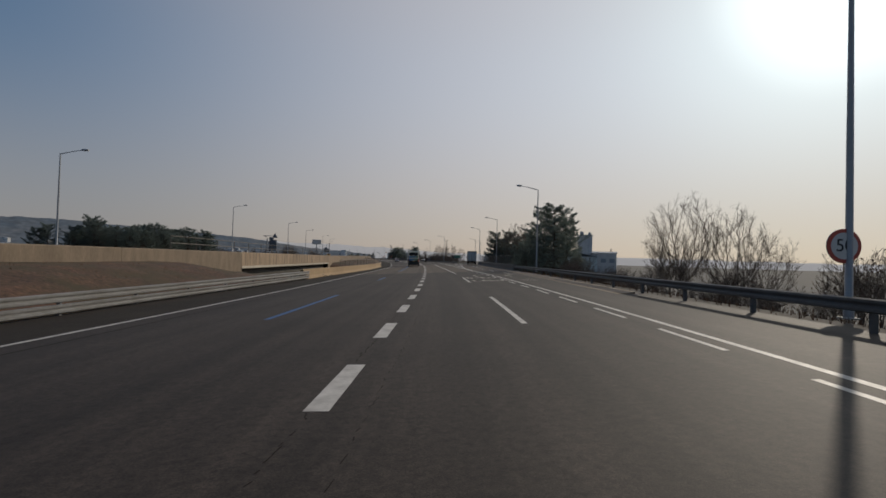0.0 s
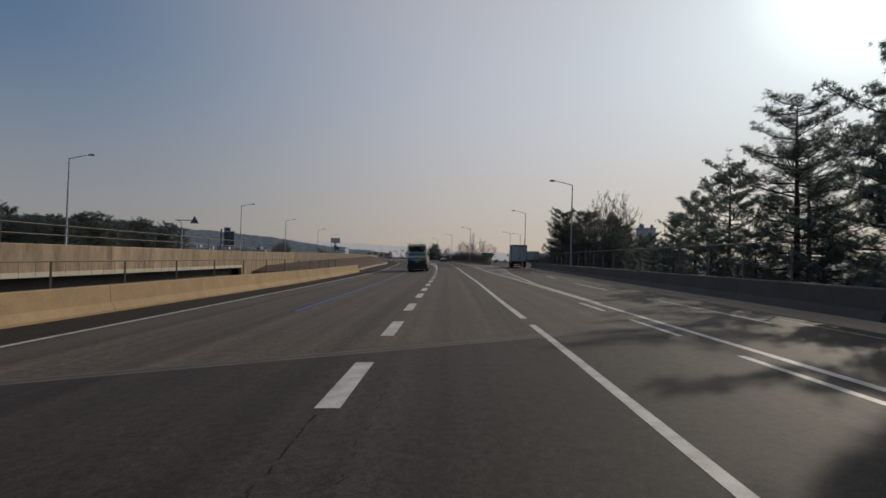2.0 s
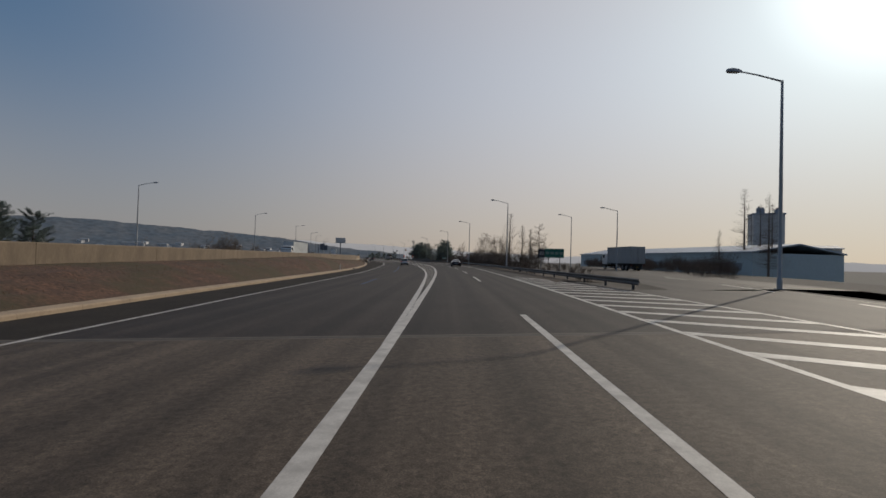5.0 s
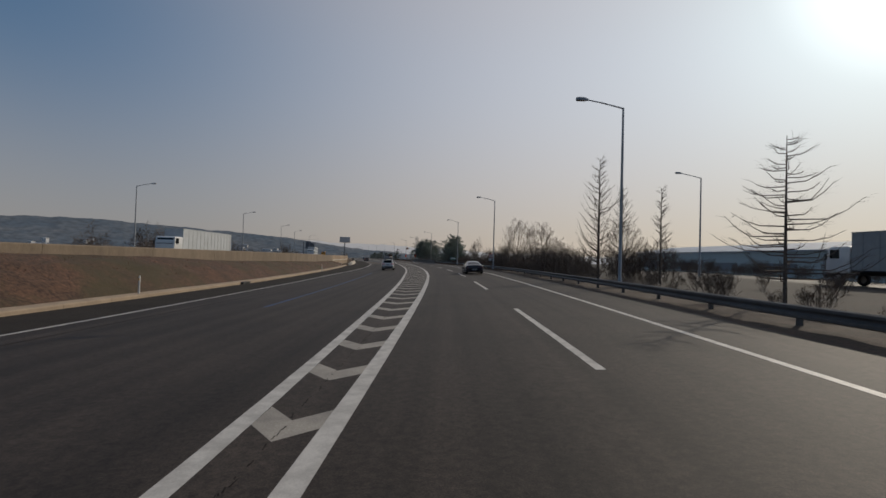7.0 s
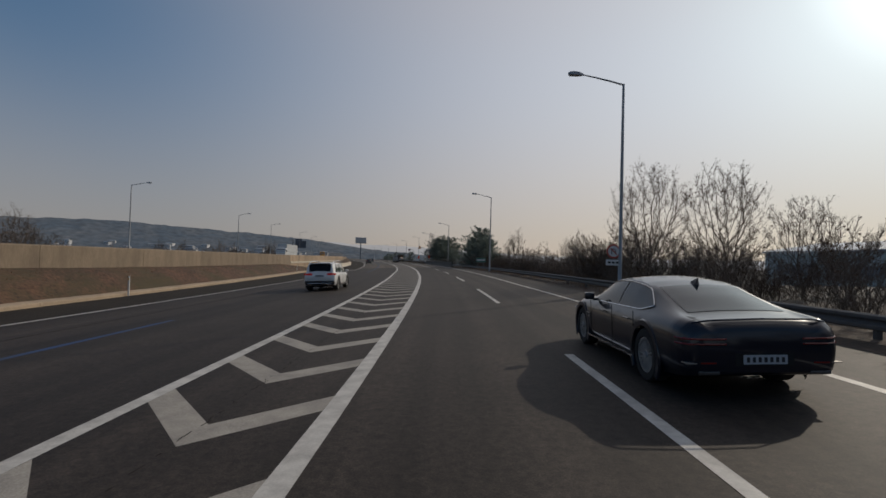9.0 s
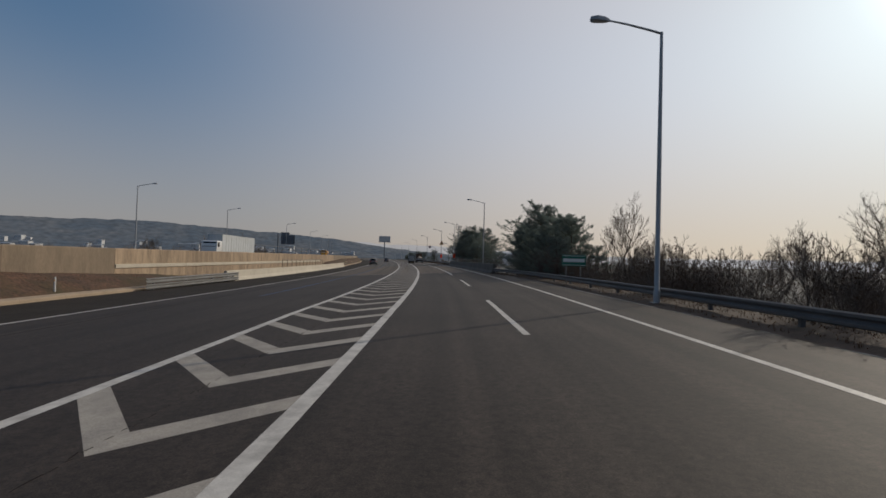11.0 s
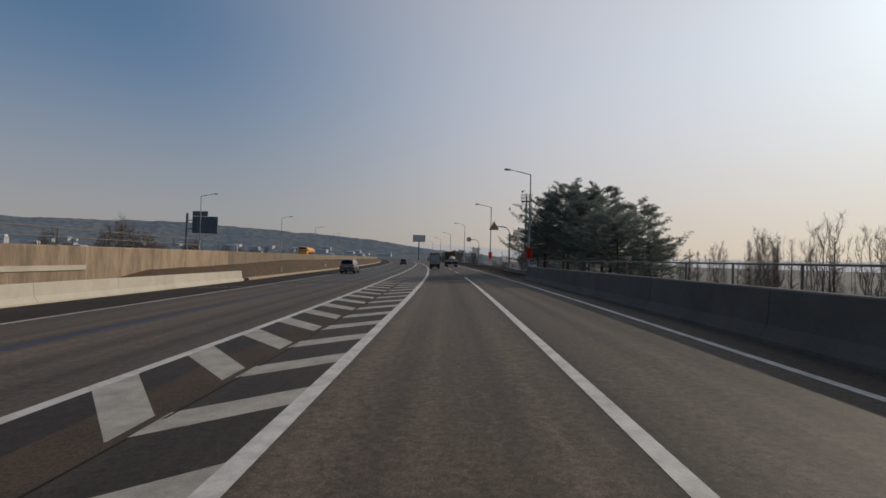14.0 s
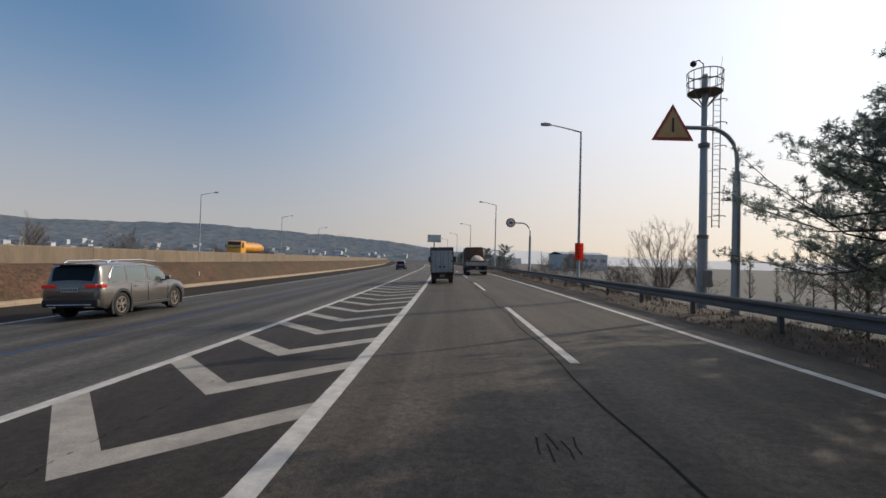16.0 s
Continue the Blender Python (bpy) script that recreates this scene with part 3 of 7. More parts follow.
def guardrail(s0, s1, line, side, h=0.75, two=False, steel=GALV, label="galvanised steel guardrail on posts"):
    g = thing("guardrail", Matrix(), label, "guardrail", "guardrails")
    w = [(0.0, 0.0), (0.05, 0.03), (0.05, 0.09), (-0.01, 0.14), (-0.01, 0.17), (0.05, 0.22), (0.05, 0.28), (0.0, 0.31), (-0.006, 0.31), (0.042, 0.275), (0.042, 0.225), (-0.018, 0.17), (-0.018, 0.14), (0.042, 0.085), (0.042, 0.035), (-0.006, 0.0)]
    for z in ((h - 0.31,) if not two else (h - 0.31, h - 0.68)):
        ss = steps(s0, s1, 4)
        for a, b in zip(ss, ss[1:]):
            loft("beam", a, b - 0.004, 2, lambda s: [(line(s) - side * x, z + y) for x, y in w], steel, g, closed=True)
    bm = boxed(-0.06, 0.06, -0.05, 0.05, -0.6, h - 0.02)
    me = bpy.data.meshes.new("post")
    bm.to_mesh(me)
    bm.free()
    me.materials.append(steel)
    for s in steps(s0 + 1, s1 - 1, 4):
        p = new("post", me)
        p.parent = g
        p.matrix_local = Matrix.Translation(W(s, line(s) + side * 0.1)) @ pose(0, 0, 0, 0, 0, yaw(s))
    return g


guardrail(-90, 45, lambda s: EDGE_L(s) + 0.35, -1, two=True)
guardrail(-90, 63, RAIL_R, 1, steel=STEEL_SHADED, label="weathered steel guardrail on posts, coloured dark as backlit")
guardrail(150, 331, RAIL_R2, 1, h=0.56, steel=STEEL_SHADED, label="weathered steel guardrail on posts, coloured dark as backlit")
guardrail(390.4, 640, RAIL_R2, 1, h=0.72, steel=STEEL_SHADED, label="weathered steel guardrail on posts, coloured dark as backlit")
guardrail(306, 321, lambda s: EDGE_L(s) + 0.5, -1, two=True)


# ---- street lamps ----
LAMP_GLASS = mat("lamp_glass", (0.5, 0.5, 0.48), 0.25)


def street_lamp():
    t = thing("street_lamp", Matrix(), "grey steel street lamp with a single arm", "street lamp", "street lamps")
    part("pole", tube(bmesh.new(), [(0, 0, 0), (0, 0, 0.5), (0, 0, 0.55), (0, 0, 5), (0, 0, 10.8)], [0.13, 0.13, 0.10, 0.09, 0.06], 10), POLE, t, smooth=True)
    part("base_plate", boxed(-0.2, 0.2, -0.2, 0.2, 0, 0.04, 0.01), POLE, t)
    part("arm", tube(bmesh.new(), [(0, 0, 10.75), (-0.6, 0, 10.90), (-1.4, 0, 11.08), (-2.2, 0, 11.22)], [0.05, 0.045, 0.04, 0.035], 8), POLE, t, smooth=True)
    bm = bmesh.new()
    for i, (x, w, z0, z1) in enumerate(((-2.1, 0.05, 11.17, 11.26), (-2.3, 0.13, 11.16, 11.32), (-2.6, 0.16, 11.17, 11.35), (-2.85, 0.10, 11.2, 11.32))):
        ring = [bm.verts.new((x, -w, z0)), bm.verts.new((x, w, z0)), bm.verts.new((x, w * 0.8, z1)), bm.verts.new((x, -w * 0.8, z1))]
        if i:
            for k in range(4):
                bm.faces.new((prev[k], prev[(k + 1) % 4], ring[(k + 1) % 4], ring[k]))
        else:
            bm.faces.new(ring[::-1])
        prev = ring
    bm.faces.new(prev)
    head = part("lamp_head", bm, POLE, t)
    part("diffuser", boxed(-2.8, -2.3, -0.1, 0.1, 11.145, 11.165), LAMP_GLASS, head)
    return t


lamp = street_lamp()
RIGHT = [(-33, 11.0), (13.8, 11.6), (61.9, 13.1), (110.0, 15.4), (149.6, 16.9), (203.1, 10.35), (248.6, 8.95), (226, 28.2), (293.1, 8.35), (351.2, 8.6), (401.0, 9.2), (433.4, 9.1), (478, 8.5), (525, 8.5), (570, 8.5), (615, 8.5), (660, 8.5)]
for i, (s, lat) in enumerate(RIGHT):
    m = Matrix.Translation(V(s, lat, -0.15 if s < 130 else 0.02)) @ pose(0, 0, 0, 0, 0, yaw(s))
    if i == 0:
        lamp.matrix_world = m
    else:
        copy_thing(lamp, m)
low = copy_thing(lamp, Matrix.Translation(V(191.7, 24.1, -0.6)) @ pose(0, 0, 0, 0, 0, yaw(190)))
low.scale = (0.85, 0.85, 0.85)
LEFT = [(4, -39), (50.6, -39.6), (103.6, -42.3), (153.7, -43.5), (197.9, -46.6), (249.8, -45.9), (298, -44.7), (349.4, -44.8), (387.2, -44.7), (434.7, -41.6), (480.2, -40.6), (523, -40), (568, -40), (612, -40)]
for s, lat in LEFT:
    copy_thing(lamp, Matrix.Translation(V(s, lat, 1.75)) @ pose(0, 0, 0, 0, 0, yaw(s) + 180))


# ---- vehicles ----
BLACK_PAINT = mat("paint_blue_black", (0.006, 0.009, 0.018), 0.3, coat=0.75, spec=0.2, stain=0.4, stain_scale=2.5, stain_color=(0.012, 0.013, 0.017))
GREY_PAINT = mat("paint_warm_grey", (0.125, 0.110, 0.098), 0.32, metal=0.5, coat=1.0, stain=0.3, stain_scale=2.0)
WHITE_PAINT = mat("paint_white", (0.70, 0.70, 0.69), 0.35, coat=0.7, stain=0.35, stain_scale=1.5, stain_color=(0.5, 0.49, 0.46))
NAVY_PAINT = mat("paint_navy", (0.02, 0.035, 0.06), 0.3, coat=1.0, stain=0.3, stain_scale=2.0)
GLASS = mat("dark_car_glass", (0.010, 0.014, 0.016), 0.08, spec=0.5, grain=0.2, grain_scale=2)
REAR_GLASS = mat("privacy_rear_glass", (0.008, 0.010, 0.012), 0.3, spec=0.12, grain=0.2, grain_scale=2)
CHROME = mat("chrome_trim", (0.75, 0.75, 0.75), 0.18, metal=1.0, grain=0.05, grain_scale=8)
RUBBER = mat("tyre_rubber", (0.018, 0.018, 0.018), 0.85, grain=0.25, grain_scale=40)
RIM = mat("alloy_rim", (0.36, 0.35, 0.34), 0.4, metal=0.3, grain=0.1, grain_scale=15)
RIM_DARK = mat("machined_dark_rim", (0.32, 0.27, 0.23), 0.4, metal=0.3, grain=0.1, grain_scale=15)
TRIM = mat("black_plastic_trim", (0.02, 0.02, 0.021), 0.65, grain=0.2, grain_scale=60)
RED_LENS = mat("red_lamp_lens", (0.17, 0.008, 0.008), 0.2, coat=0.6, grain=0.1, grain_scale=30)
RED_LIT = mat("lit_red_lamp", (0.36, 0.014, 0.016), 0.25, emit=0.07, emit_color=(1.0, 0.06, 0.03))
CLEAR_LENS = mat("clear_lamp_lens", (0.6, 0.6, 0.6), 0.12, coat=0.6)
PLATE_W = mat("plate_white", (0.40, 0.43, 0.46), 0.5)
PLATE_Y = mat("plate_yellow", (0.40, 0.27, 0.06), 0.5)
INK = mat("plate_ink", (0.02, 0.02, 0.025), 0.6)
UNDER = mat("underbody_black", (0.012, 0.012, 0.012), 0.9)


def rings(bm, sections, cap=True):
    """Joins equal rings of points into a closed skin."""
    made = [[bm.verts.new(p) for p in sec] for sec in sections]
    n = len(made[0])
    for a, b in zip(made, made[1:]):
        for k in range(n):
            bm.faces.new((a[k], a[(k + 1) % n], b[(k + 1) % n], b[k]))
    if cap:
        bm.faces.new(made[0][::-1])
        bm.faces.new(made[-1])
    bmesh.ops.recalc_face_normals(bm, faces=bm.faces[:])
    return bm


def mirror(half):
    """A full ring from the right half, bottom centre to top centre."""
    return half + [(-x, y, z) for x, y, z in half[-2:0:-1]]


def wheel(parent, x, y, r, width, rim, spokes, name="wheel", side=1, double=False):
    w = new(name)
    w.parent = parent
    w.matrix_local = pose(x, y, r, 0, 0, 0 if side > 0 else 180)
    bm = bmesh.new()
    prof = [(-width / 2, r * 0.62), (-width / 2, r * 0.93), (-width * 0.40, r), (width * 0.40, r), (width / 2, r * 0.93), (width / 2, r * 0.70), (width * 0.38, r * 0.68), (-width * 0.4, r * 0.62)]
    n = 28
    rows = [[bm.verts.new((px, pr * math.cos(k * math.tau / n), pr * math.sin(k * math.tau / n))) for px, pr in prof] for k in range(n)]
    for k in range(n):
        for j in range(len(prof)):
            bm.faces.new((rows[k][j], rows[(k + 1) % n][j], rows[(k + 1) % n][(j + 1) % len(prof)], rows[k][(j + 1) % len(prof)]))
    bmesh.ops.recalc_face_normals(bm, faces=bm.faces[:])
    part("tyre", bm, RUBBER, w, smooth=True)
    bm = bmesh.new()
    x0 = width * 0.40
    bmesh.ops.create_cone(bm, cap_ends=True, segments=28, radius1=r * 0.65, radius2=r * 0.65, depth=0.02, matrix=pose(x0 - 0.07, 0, 0, 0, 90, 0))
    for f in bm.faces:
        f.material_index = 0
    twin = spokes < 8
    for k in range(spokes * 2 if twin else spokes):
        a = (k // 2 * math.tau / spokes + (0.19 if k % 2 else -0.19)) if twin else k * math.tau / spokes
        c = Matrix.Rotation(a, 4, "X")
        bmesh.ops.create_cube(bm, size=1.0, matrix=c @ Matrix.Translation((x0 - 0.015, 0, r * 0.34)) @ Matrix.Diagonal((0.035, r * (0.062 if twin else 1.0 / spokes), r * 0.56, 1)))
    tor = [(x0 - 0.05, r * 0.66), (x0 + 0.012, r * 0.66), (x0 + 0.012, r * 0.60), (x0 - 0.05, r * 0.59)]
    rows = [[bm.verts.new((px, pr * math.cos(k * math.tau / n), pr * math.sin(k * math.tau / n))) for px, pr in tor] for k in range(n)]
    for k in range(n):
        for j in range(4):
            bm.faces.new((rows[k][j], rows[(k + 1) % n][j], rows[(k + 1) % n][(j + 1) % 4], rows[k][(j + 1) % 4]))
    bmesh.ops.create_cone(bm, cap_ends=True, segments=14, radius1=r * 0.15, radius2=r * 0.12, depth=0.05, matrix=pose(x0, 0, 0, 0, 90, 0))
    bmesh.ops.recalc_face_normals(bm, faces=bm.faces[:])
    part("rim", bm, rim, w)
    bm = bmesh.new()
    bmesh.ops.create_cone(bm, cap_ends=True, segments=28, radius1=r * 0.655, radius2=r * 0.655, depth=0.01, matrix=pose(x0 - 0.052, 0, 0, 0, 90, 0))
    part("rim_well", bm, UNDER, w)
    return w


def plate(parent, x, y, z, w=0.52, h=0.11, material=PLATE_W):
    p = part("number_plate", boxed(x - w / 2, x + w / 2, y - 0.012, y, z, z + h), material, parent)
    for k in range(7):
        cx = x - w * 0.40 + w * 0.8 * k / 6
        part("plate_bar", boxed(cx - w * 0.035, cx + w * 0.035, y - 0.016, y - 0.013, z + h * 0.22, z + h * 0.78), INK, p)
    return p


class Shape:
    """Half widths and heights of a car along its length, y forward."""

    def __init__(self, roof, belt, half, floor, gutter, soft=0.07):
        self.tables = roof, belt, half, floor
        self.gutter, self.soft = gutter, soft
        self.y0, self.y1 = roof[0][0], roof[-1][0]

    def soft_at(self, i, y):
        a = self.tables[i]
        f = lambda q: float(np.interp(q, [p[0] for p in a], [p[1] for p in a]))
        d = min(self.soft, max(0.0, y - self.y0), max(0.0, self.y1 - y))
        return (f(y - d) + 2 * f(y) + f(y + d)) / 4

    def section(self, y):
        zr, zs, hw, zb = (self.soft_at(i, y) for i in range(4))
        g = max(0.012, zr - zs)
        u = min(1.0, g / 0.36)
        wb = hw * 0.885
        wg = hw * 0.74 * (1 - u) + self.gutter * u
        zg = zs + g * (0.55 + 0.34 * u)
        return zr, zs, hw, zb, wb, wg, zg

    def side(self, y, v, off=0.0):
        """On the window band: v 0 at the belt, 1 at the gutter."""
        zr, zs, hw, zb, wb, wg, zg = self.section(y)
        bulge = 0.022 * 4 * v * (1 - v)
        nx, nz = zg - zs, wb - wg
        n = math.hypot(nx, nz) or 1
        return wb + (wg - wb) * v + (bulge + off) * nx / n, y, zs + 0.012 + (zg - zs - 0.012) * v + (bulge + off) * nz / n

    def crown(self, y, k, off=0.0):
        """Across the top: k -1 to 1 from gutter to gutter."""
        zr, zs, hw, zb, wb, wg, zg = self.section(y)
        return wg * k, y, zr - (zr - zg) * abs(k) ** 2.3 + off


def car(name, label, paint, sh, wheels, r, rim, spokes, windows, rear_glass, front_glass, tint=None, lip=None):
    """One painted skin with open wheel arches, glass laid on it and real wheels."""
    t = thing(name, Matrix(), label, "car")
    n = int((sh.y1 - sh.y0) / 0.05)
    secs = []
    rim_rows = (0.0, 0.10, 0.22, 0.34, 0.46, 0.58, 0.70, 0.82, 0.92)
    bow = (0.90, 0.955, 0.98, 0.993, 1.0, 1.0, 0.995, 0.98, 0.955)
    ys = sorted({round(sh.y0 + (sh.y1 - sh.y0) * i / n, 4) for i in range(n + 1)} | {round(sh.y0 + 0.02 * i, 4) for i in range(1, 20)})
    for y in ys:
        zr, zs, hw, zb, wb, wg, zg = sh.section(y)
        half = [(0, y, zb)] + [(hw * b, y, zb + (zs - zb) * f) for f, b in zip(rim_rows, bow)]
        half += [(wb + 0.012, y, zs)] + [sh.side(y, v) for v in (0.12, 0.5, 0.88)] + [sh.crown(y, k) for k in (1.0, 0.85, 0.6, 0.3)] + [(0, y, zr)]
        secs.append(mirror(half))
    bm = rings(bmesh.new(), secs)
    gone = [f for f in bm.faces if len(f.verts) == 4 and abs(f.calc_center_median().x) > 0.5 and min(math.hypot(f.calc_center_median().y - w, f.calc_center_median().z - r) for w in wheels) < r * 1.17 and f.calc_center_median().z < r * 2.3]
    bmesh.ops.delete(bm, geom=gone, context="FACES")
    part("body", bm, paint, t, smooth=True)
    glass = tint or GLASS
    for sx in (1, -1):
        for ya, yb in windows:
            rows = []
            m = 14
            for i in range(m + 1):
                y = ya + (yb - ya) * i / m
                lo, hi = 0.05, 0.90
                if ya == windows[0][0]:                      # the rear quarter runs out to a point
                    k = min(1.0, (y - ya) / 0.42)
                    lo, hi = 0.05 + 0.30 * (1 - k) ** 2.2, 0.36 + 0.54 * k ** 0.75
                    if tint:
                        lo, hi = 0.05, 0.16 + 0.74 * min(1.0, (y - ya) / 0.30) ** 0.8
                rows.append([sh.side(y, lo + (hi - lo) * j / 4, 0.005) for j in range(5)])
            bm = bmesh.new()
            made = [[bm.verts.new((sx * x, y, z)) for x, y, z in row] for row in rows]
            for a, b in zip(made, made[1:]):
                for j in range(4):
                    bm.faces.new((a[j], a[j + 1], b[j + 1], b[j]))
            bmesh.ops.recalc_face_normals(bm, faces=bm.faces[:])
            part("side_window", bm, glass, t, smooth=True)
        edge = []
        for lo_hi in (0, 1):
            run = []
            for i in range(30):
                y = windows[0][0] + (windows[-1][1] - windows[0][0]) * i / 29
                k = min(1.0, (y - windows[0][0]) / 0.42)
                v = (0.05 + 0.30 * (1 - k) ** 2.2 - 0.02) if lo_hi == 0 else (0.36 + 0.54 * k ** 0.75 + 0.03)
                if tint:
                    v = 0.03 if lo_hi == 0 else 0.19 + 0.74 * min(1.0, (y - windows[0][0]) / 0.30) ** 0.8
                x, y, z = sh.side(y, v, 0.008)
                run.append((sx * x, y, z))
            edge += run[::-1] if lo_hi == 0 else run
        part("chrome_trim", tube(bmesh.new(), edge, 0.010, 5), CHROME, t)
    for nm, (ya, yb), side in (("rear_window", rear_glass, 0.90), ("windscreen", front_glass, 0.90)):
        bm = bmesh.new()
        made = []
        for i in range(15):
            y = ya + (yb - ya) * i / 14
            made.append([bm.verts.new(sh.crown(y, side * (k / 5 - 1), 0.006)) for k in range(11)])
        for a, b in zip(made, made[1:]):
            for k in range(10):
                bm.faces.new((a[k], a[k + 1], b[k + 1], b[k]))
        bmesh.ops.recalc_face_normals(bm, faces=bm.faces[:])
        part(nm, bm, REAR_GLASS if tint and nm == "rear_window" else GLASS, t, smooth=True)
    half = sh.section(0.0)[2]
    part("underbody", boxed(-half * 0.68, half * 0.68, sh.y0 + 0.7, sh.y1 - 0.5, 0.21, 0.5), UNDER, t)
    for y in wheels:
        for sx in (1, -1):
            bm = bmesh.new()
            a0, a1, m = radians(-32), radians(212), 26
            hwy = sh.section(y)[2]
            rows = []
            for k in range(m + 1):
                a = a0 + (a1 - a0) * k / m
                rows.append([bm.verts.new((sx * x, y + q * r * math.cos(a), r + q * r * math.sin(a))) for x, q in ((hwy - 0.30, 1.10), (hwy - 0.02, 1.10), (hwy + 0.006, 1.12), (hwy + 0.004, 1.32), (hwy - 0.025, 1.36))])
            for p, q in zip(rows, rows[1:]):
                for j in range(4):
                    bm.faces.new((p[j], p[j + 1], q[j + 1], q[j]))
            bmesh.ops.recalc_face_normals(bm, faces=bm.faces[:])
            part("wheel_arch", bm, lip or paint, t, smooth=True)
            wheel(t, sx * (hwy - 0.135), y, r, 0.24, rim, spokes, side=sx)
    return t


def place(t, s, lat, extra=0.0, h=0.0):
    """On the road; a thing far off to the side, or turned, stands level."""
    k = widen(s)
    if extra or not -24 < lat < 16:
        t.matrix_world = Matrix.Translation(V(s, lat, h)) @ pose(0, 0, 0, 0, 0, yaw(s) + extra)
    else:
        t.matrix_world = Matrix.Translation(W(s, lat, h)) @ pose(0, 0, 0, 0, -math.degrees(math.atan(BANK)), yaw(s)) @ Matrix.Scale(k, 4)
    return t


TAILPIPE = mat("sooty_steel", (0.10, 0.10, 0.10), 0.4, metal=0.6, grain=0.2, grain_scale=20)
LAMP_STRIP = mat("dusty_red_strip", (0.34, 0.10, 0.08), 0.35, coat=0.3)


def sedan():
    sh = Shape([(-2.5, 0.82), (-2.47, 0.90), (-2.42, 0.965), (-2.3, 0.955), (-2.1, 0.985), (-1.9, 1.04), (-1.5, 1.165), (-1.1, 1.275), (-0.7, 1.355), (-0.2, 1.40), (0.2, 1.39), (0.5, 1.345), (0.8, 1.235), (1.1, 1.09), (1.3, 0.99), (1.4, 0.96), (1.8, 0.945), (2.2, 0.85), (2.4, 0.74), (2.5, 0.62)],
               [(-2.5, 0.78), (-2.42, 0.895), (-2.2, 0.925), (-1.8, 0.93), (-1.2, 0.925), (-0.5, 0.91), (0.5, 0.895), (1.2, 0.90), (1.8, 0.875), (2.2, 0.78), (2.4, 0.66), (2.5, 0.56)],
               [(-2.5, 0.76), (-2.47, 0.85), (-2.4, 0.91), (-2.2, 0.945), (-1.6, 0.962), (0, 0.955), (1, 0.952), (1.6, 0.955), (2, 0.93), (2.25, 0.87), (2.42, 0.74), (2.5, 0.58)],
               [(-2.5, 0.36), (-2.46, 0.31), (-2.2, 0.27), (-1.8, 0.22), (1.8, 0.2), (2.3, 0.22), (2.45, 0.28), (2.5, 0.36)], 0.60)
    t = car("sedan", "blue-black executive sedan, dusty, with slim twin tail lights", BLACK_PAINT, sh, (-1.42, 1.59), 0.36, RIM, 20, ((-1.40, -0.22), (-0.16, 0.98)), (-1.98, -1.02), (0.45, 1.22))
    for sx in (1, -1):
        part("sill_trim", boxed(sx * 0.935, sx * 0.972, -1.0, 1.15, 0.255, 0.275), CHROME, t)
        for z in (0.745, 0.685):
            tl = part("tail_light", tube(bmesh.new(), [(sx * 0.44, -2.503, z), (sx * 0.72, -2.50, z), (sx * 0.83, -2.465, z), (sx * 0.895, -2.40, z), (sx * 0.93, -2.28, z)], 0.012, 6), RED_LENS, t)
            part("light_strip", tube(bmesh.new(), [(sx * 0.46, -2.512, z + 0.004), (sx * 0.72, -2.510, z + 0.004), (sx * 0.83, -2.475, z + 0.004)], 0.005, 4), LAMP_STRIP, tl)
        part("exhaust_tip", boxed(sx * 0.52, sx * 0.76, -2.505, -2.36, 0.33, 0.375, 0.012), TAILPIPE, t)
        part("rear_reflector_trim", boxed(sx * 0.46, sx * 0.90, -2.49, -2.30, 0.455, 0.47, 0.005), RIM_DARK, t)
        part("reflector", boxed(sx * 0.56, sx * 0.74, -2.508, -2.45, 0.46, 0.478), RED_LENS, t)
        m = part("door_mirror", boxed(sx * 0.93, sx * 1.10, 0.78, 0.92, 0.94, 1.07, 0.03), BLACK_PAINT, t, smooth=True)
        part("mirror_arm", boxed(sx * 0.85, sx * 0.95, 0.82, 0.88, 0.92, 0.96), TRIM, m)
        for y in (0.28, -0.82):
            part("door_handle", boxed(sx * 0.955, sx * 0.985, y - 0.11, y + 0.11, 0.785, 0.81, 0.008), BLACK_PAINT, t)
        for y in (0.95, -0.18, -1.08):
            part("door_gap", boxed(sx * 0.955, sx * 0.964, y - 0.004, y + 0.004, 0.30, 0.93), UNDER, t)
        part("fender_vent", boxed(sx * 0.94, sx * 0.965, 1.04, 1.22, 0.66, 0.675), CHROME, t)
        part("fender_vent", boxed(sx * 0.94, sx * 0.965, 1.04, 1.22, 0.60, 0.615), CHROME, t)
        part("headlamp", boxed(sx * 0.55, sx * 0.86, 2.26, 2.40, 0.64, 0.67), CLEAR_LENS, t)
    bm = bmesh.new()
    rings(bm, [[(0.03, -0.90, 1.325), (-0.03, -0.90, 1.325), (0, -0.90, 1.325)], [(0.025, -0.98, 1.29), (-0.025, -0.98, 1.29), (0, -1.02, 1.385)], [(0.01, -1.08, 1.27), (-0.01, -1.08, 1.27), (0, -1.08, 1.395)]])
    part("antenna_fin", bm, BLACK_PAINT, t)
    plate(t, 0, -2.505, 0.455, 0.50, 0.105)
    part("plate_recess", boxed(-0.34, 0.34, -2.502, -2.40, 0.43, 0.58), UNDER, t)
    part("deck_lip", tube(bmesh.new(), [(-0.78, -2.38, 0.92), (-0.6, -2.44, 0.955), (0, -2.46, 0.97), (0.6, -2.44, 0.955), (0.78, -2.38, 0.92)], 0.012, 6), BLACK_PAINT, t)
    return t


place(sedan(), 233.2, 3.68)


# greenish base colour adds the pale sky reflection to the side windows
SKY_GLASS = mat("sky_toned_car_glass", (0.06, 0.085, 0.08), 0.05, spec=0.9, coat=1.0)


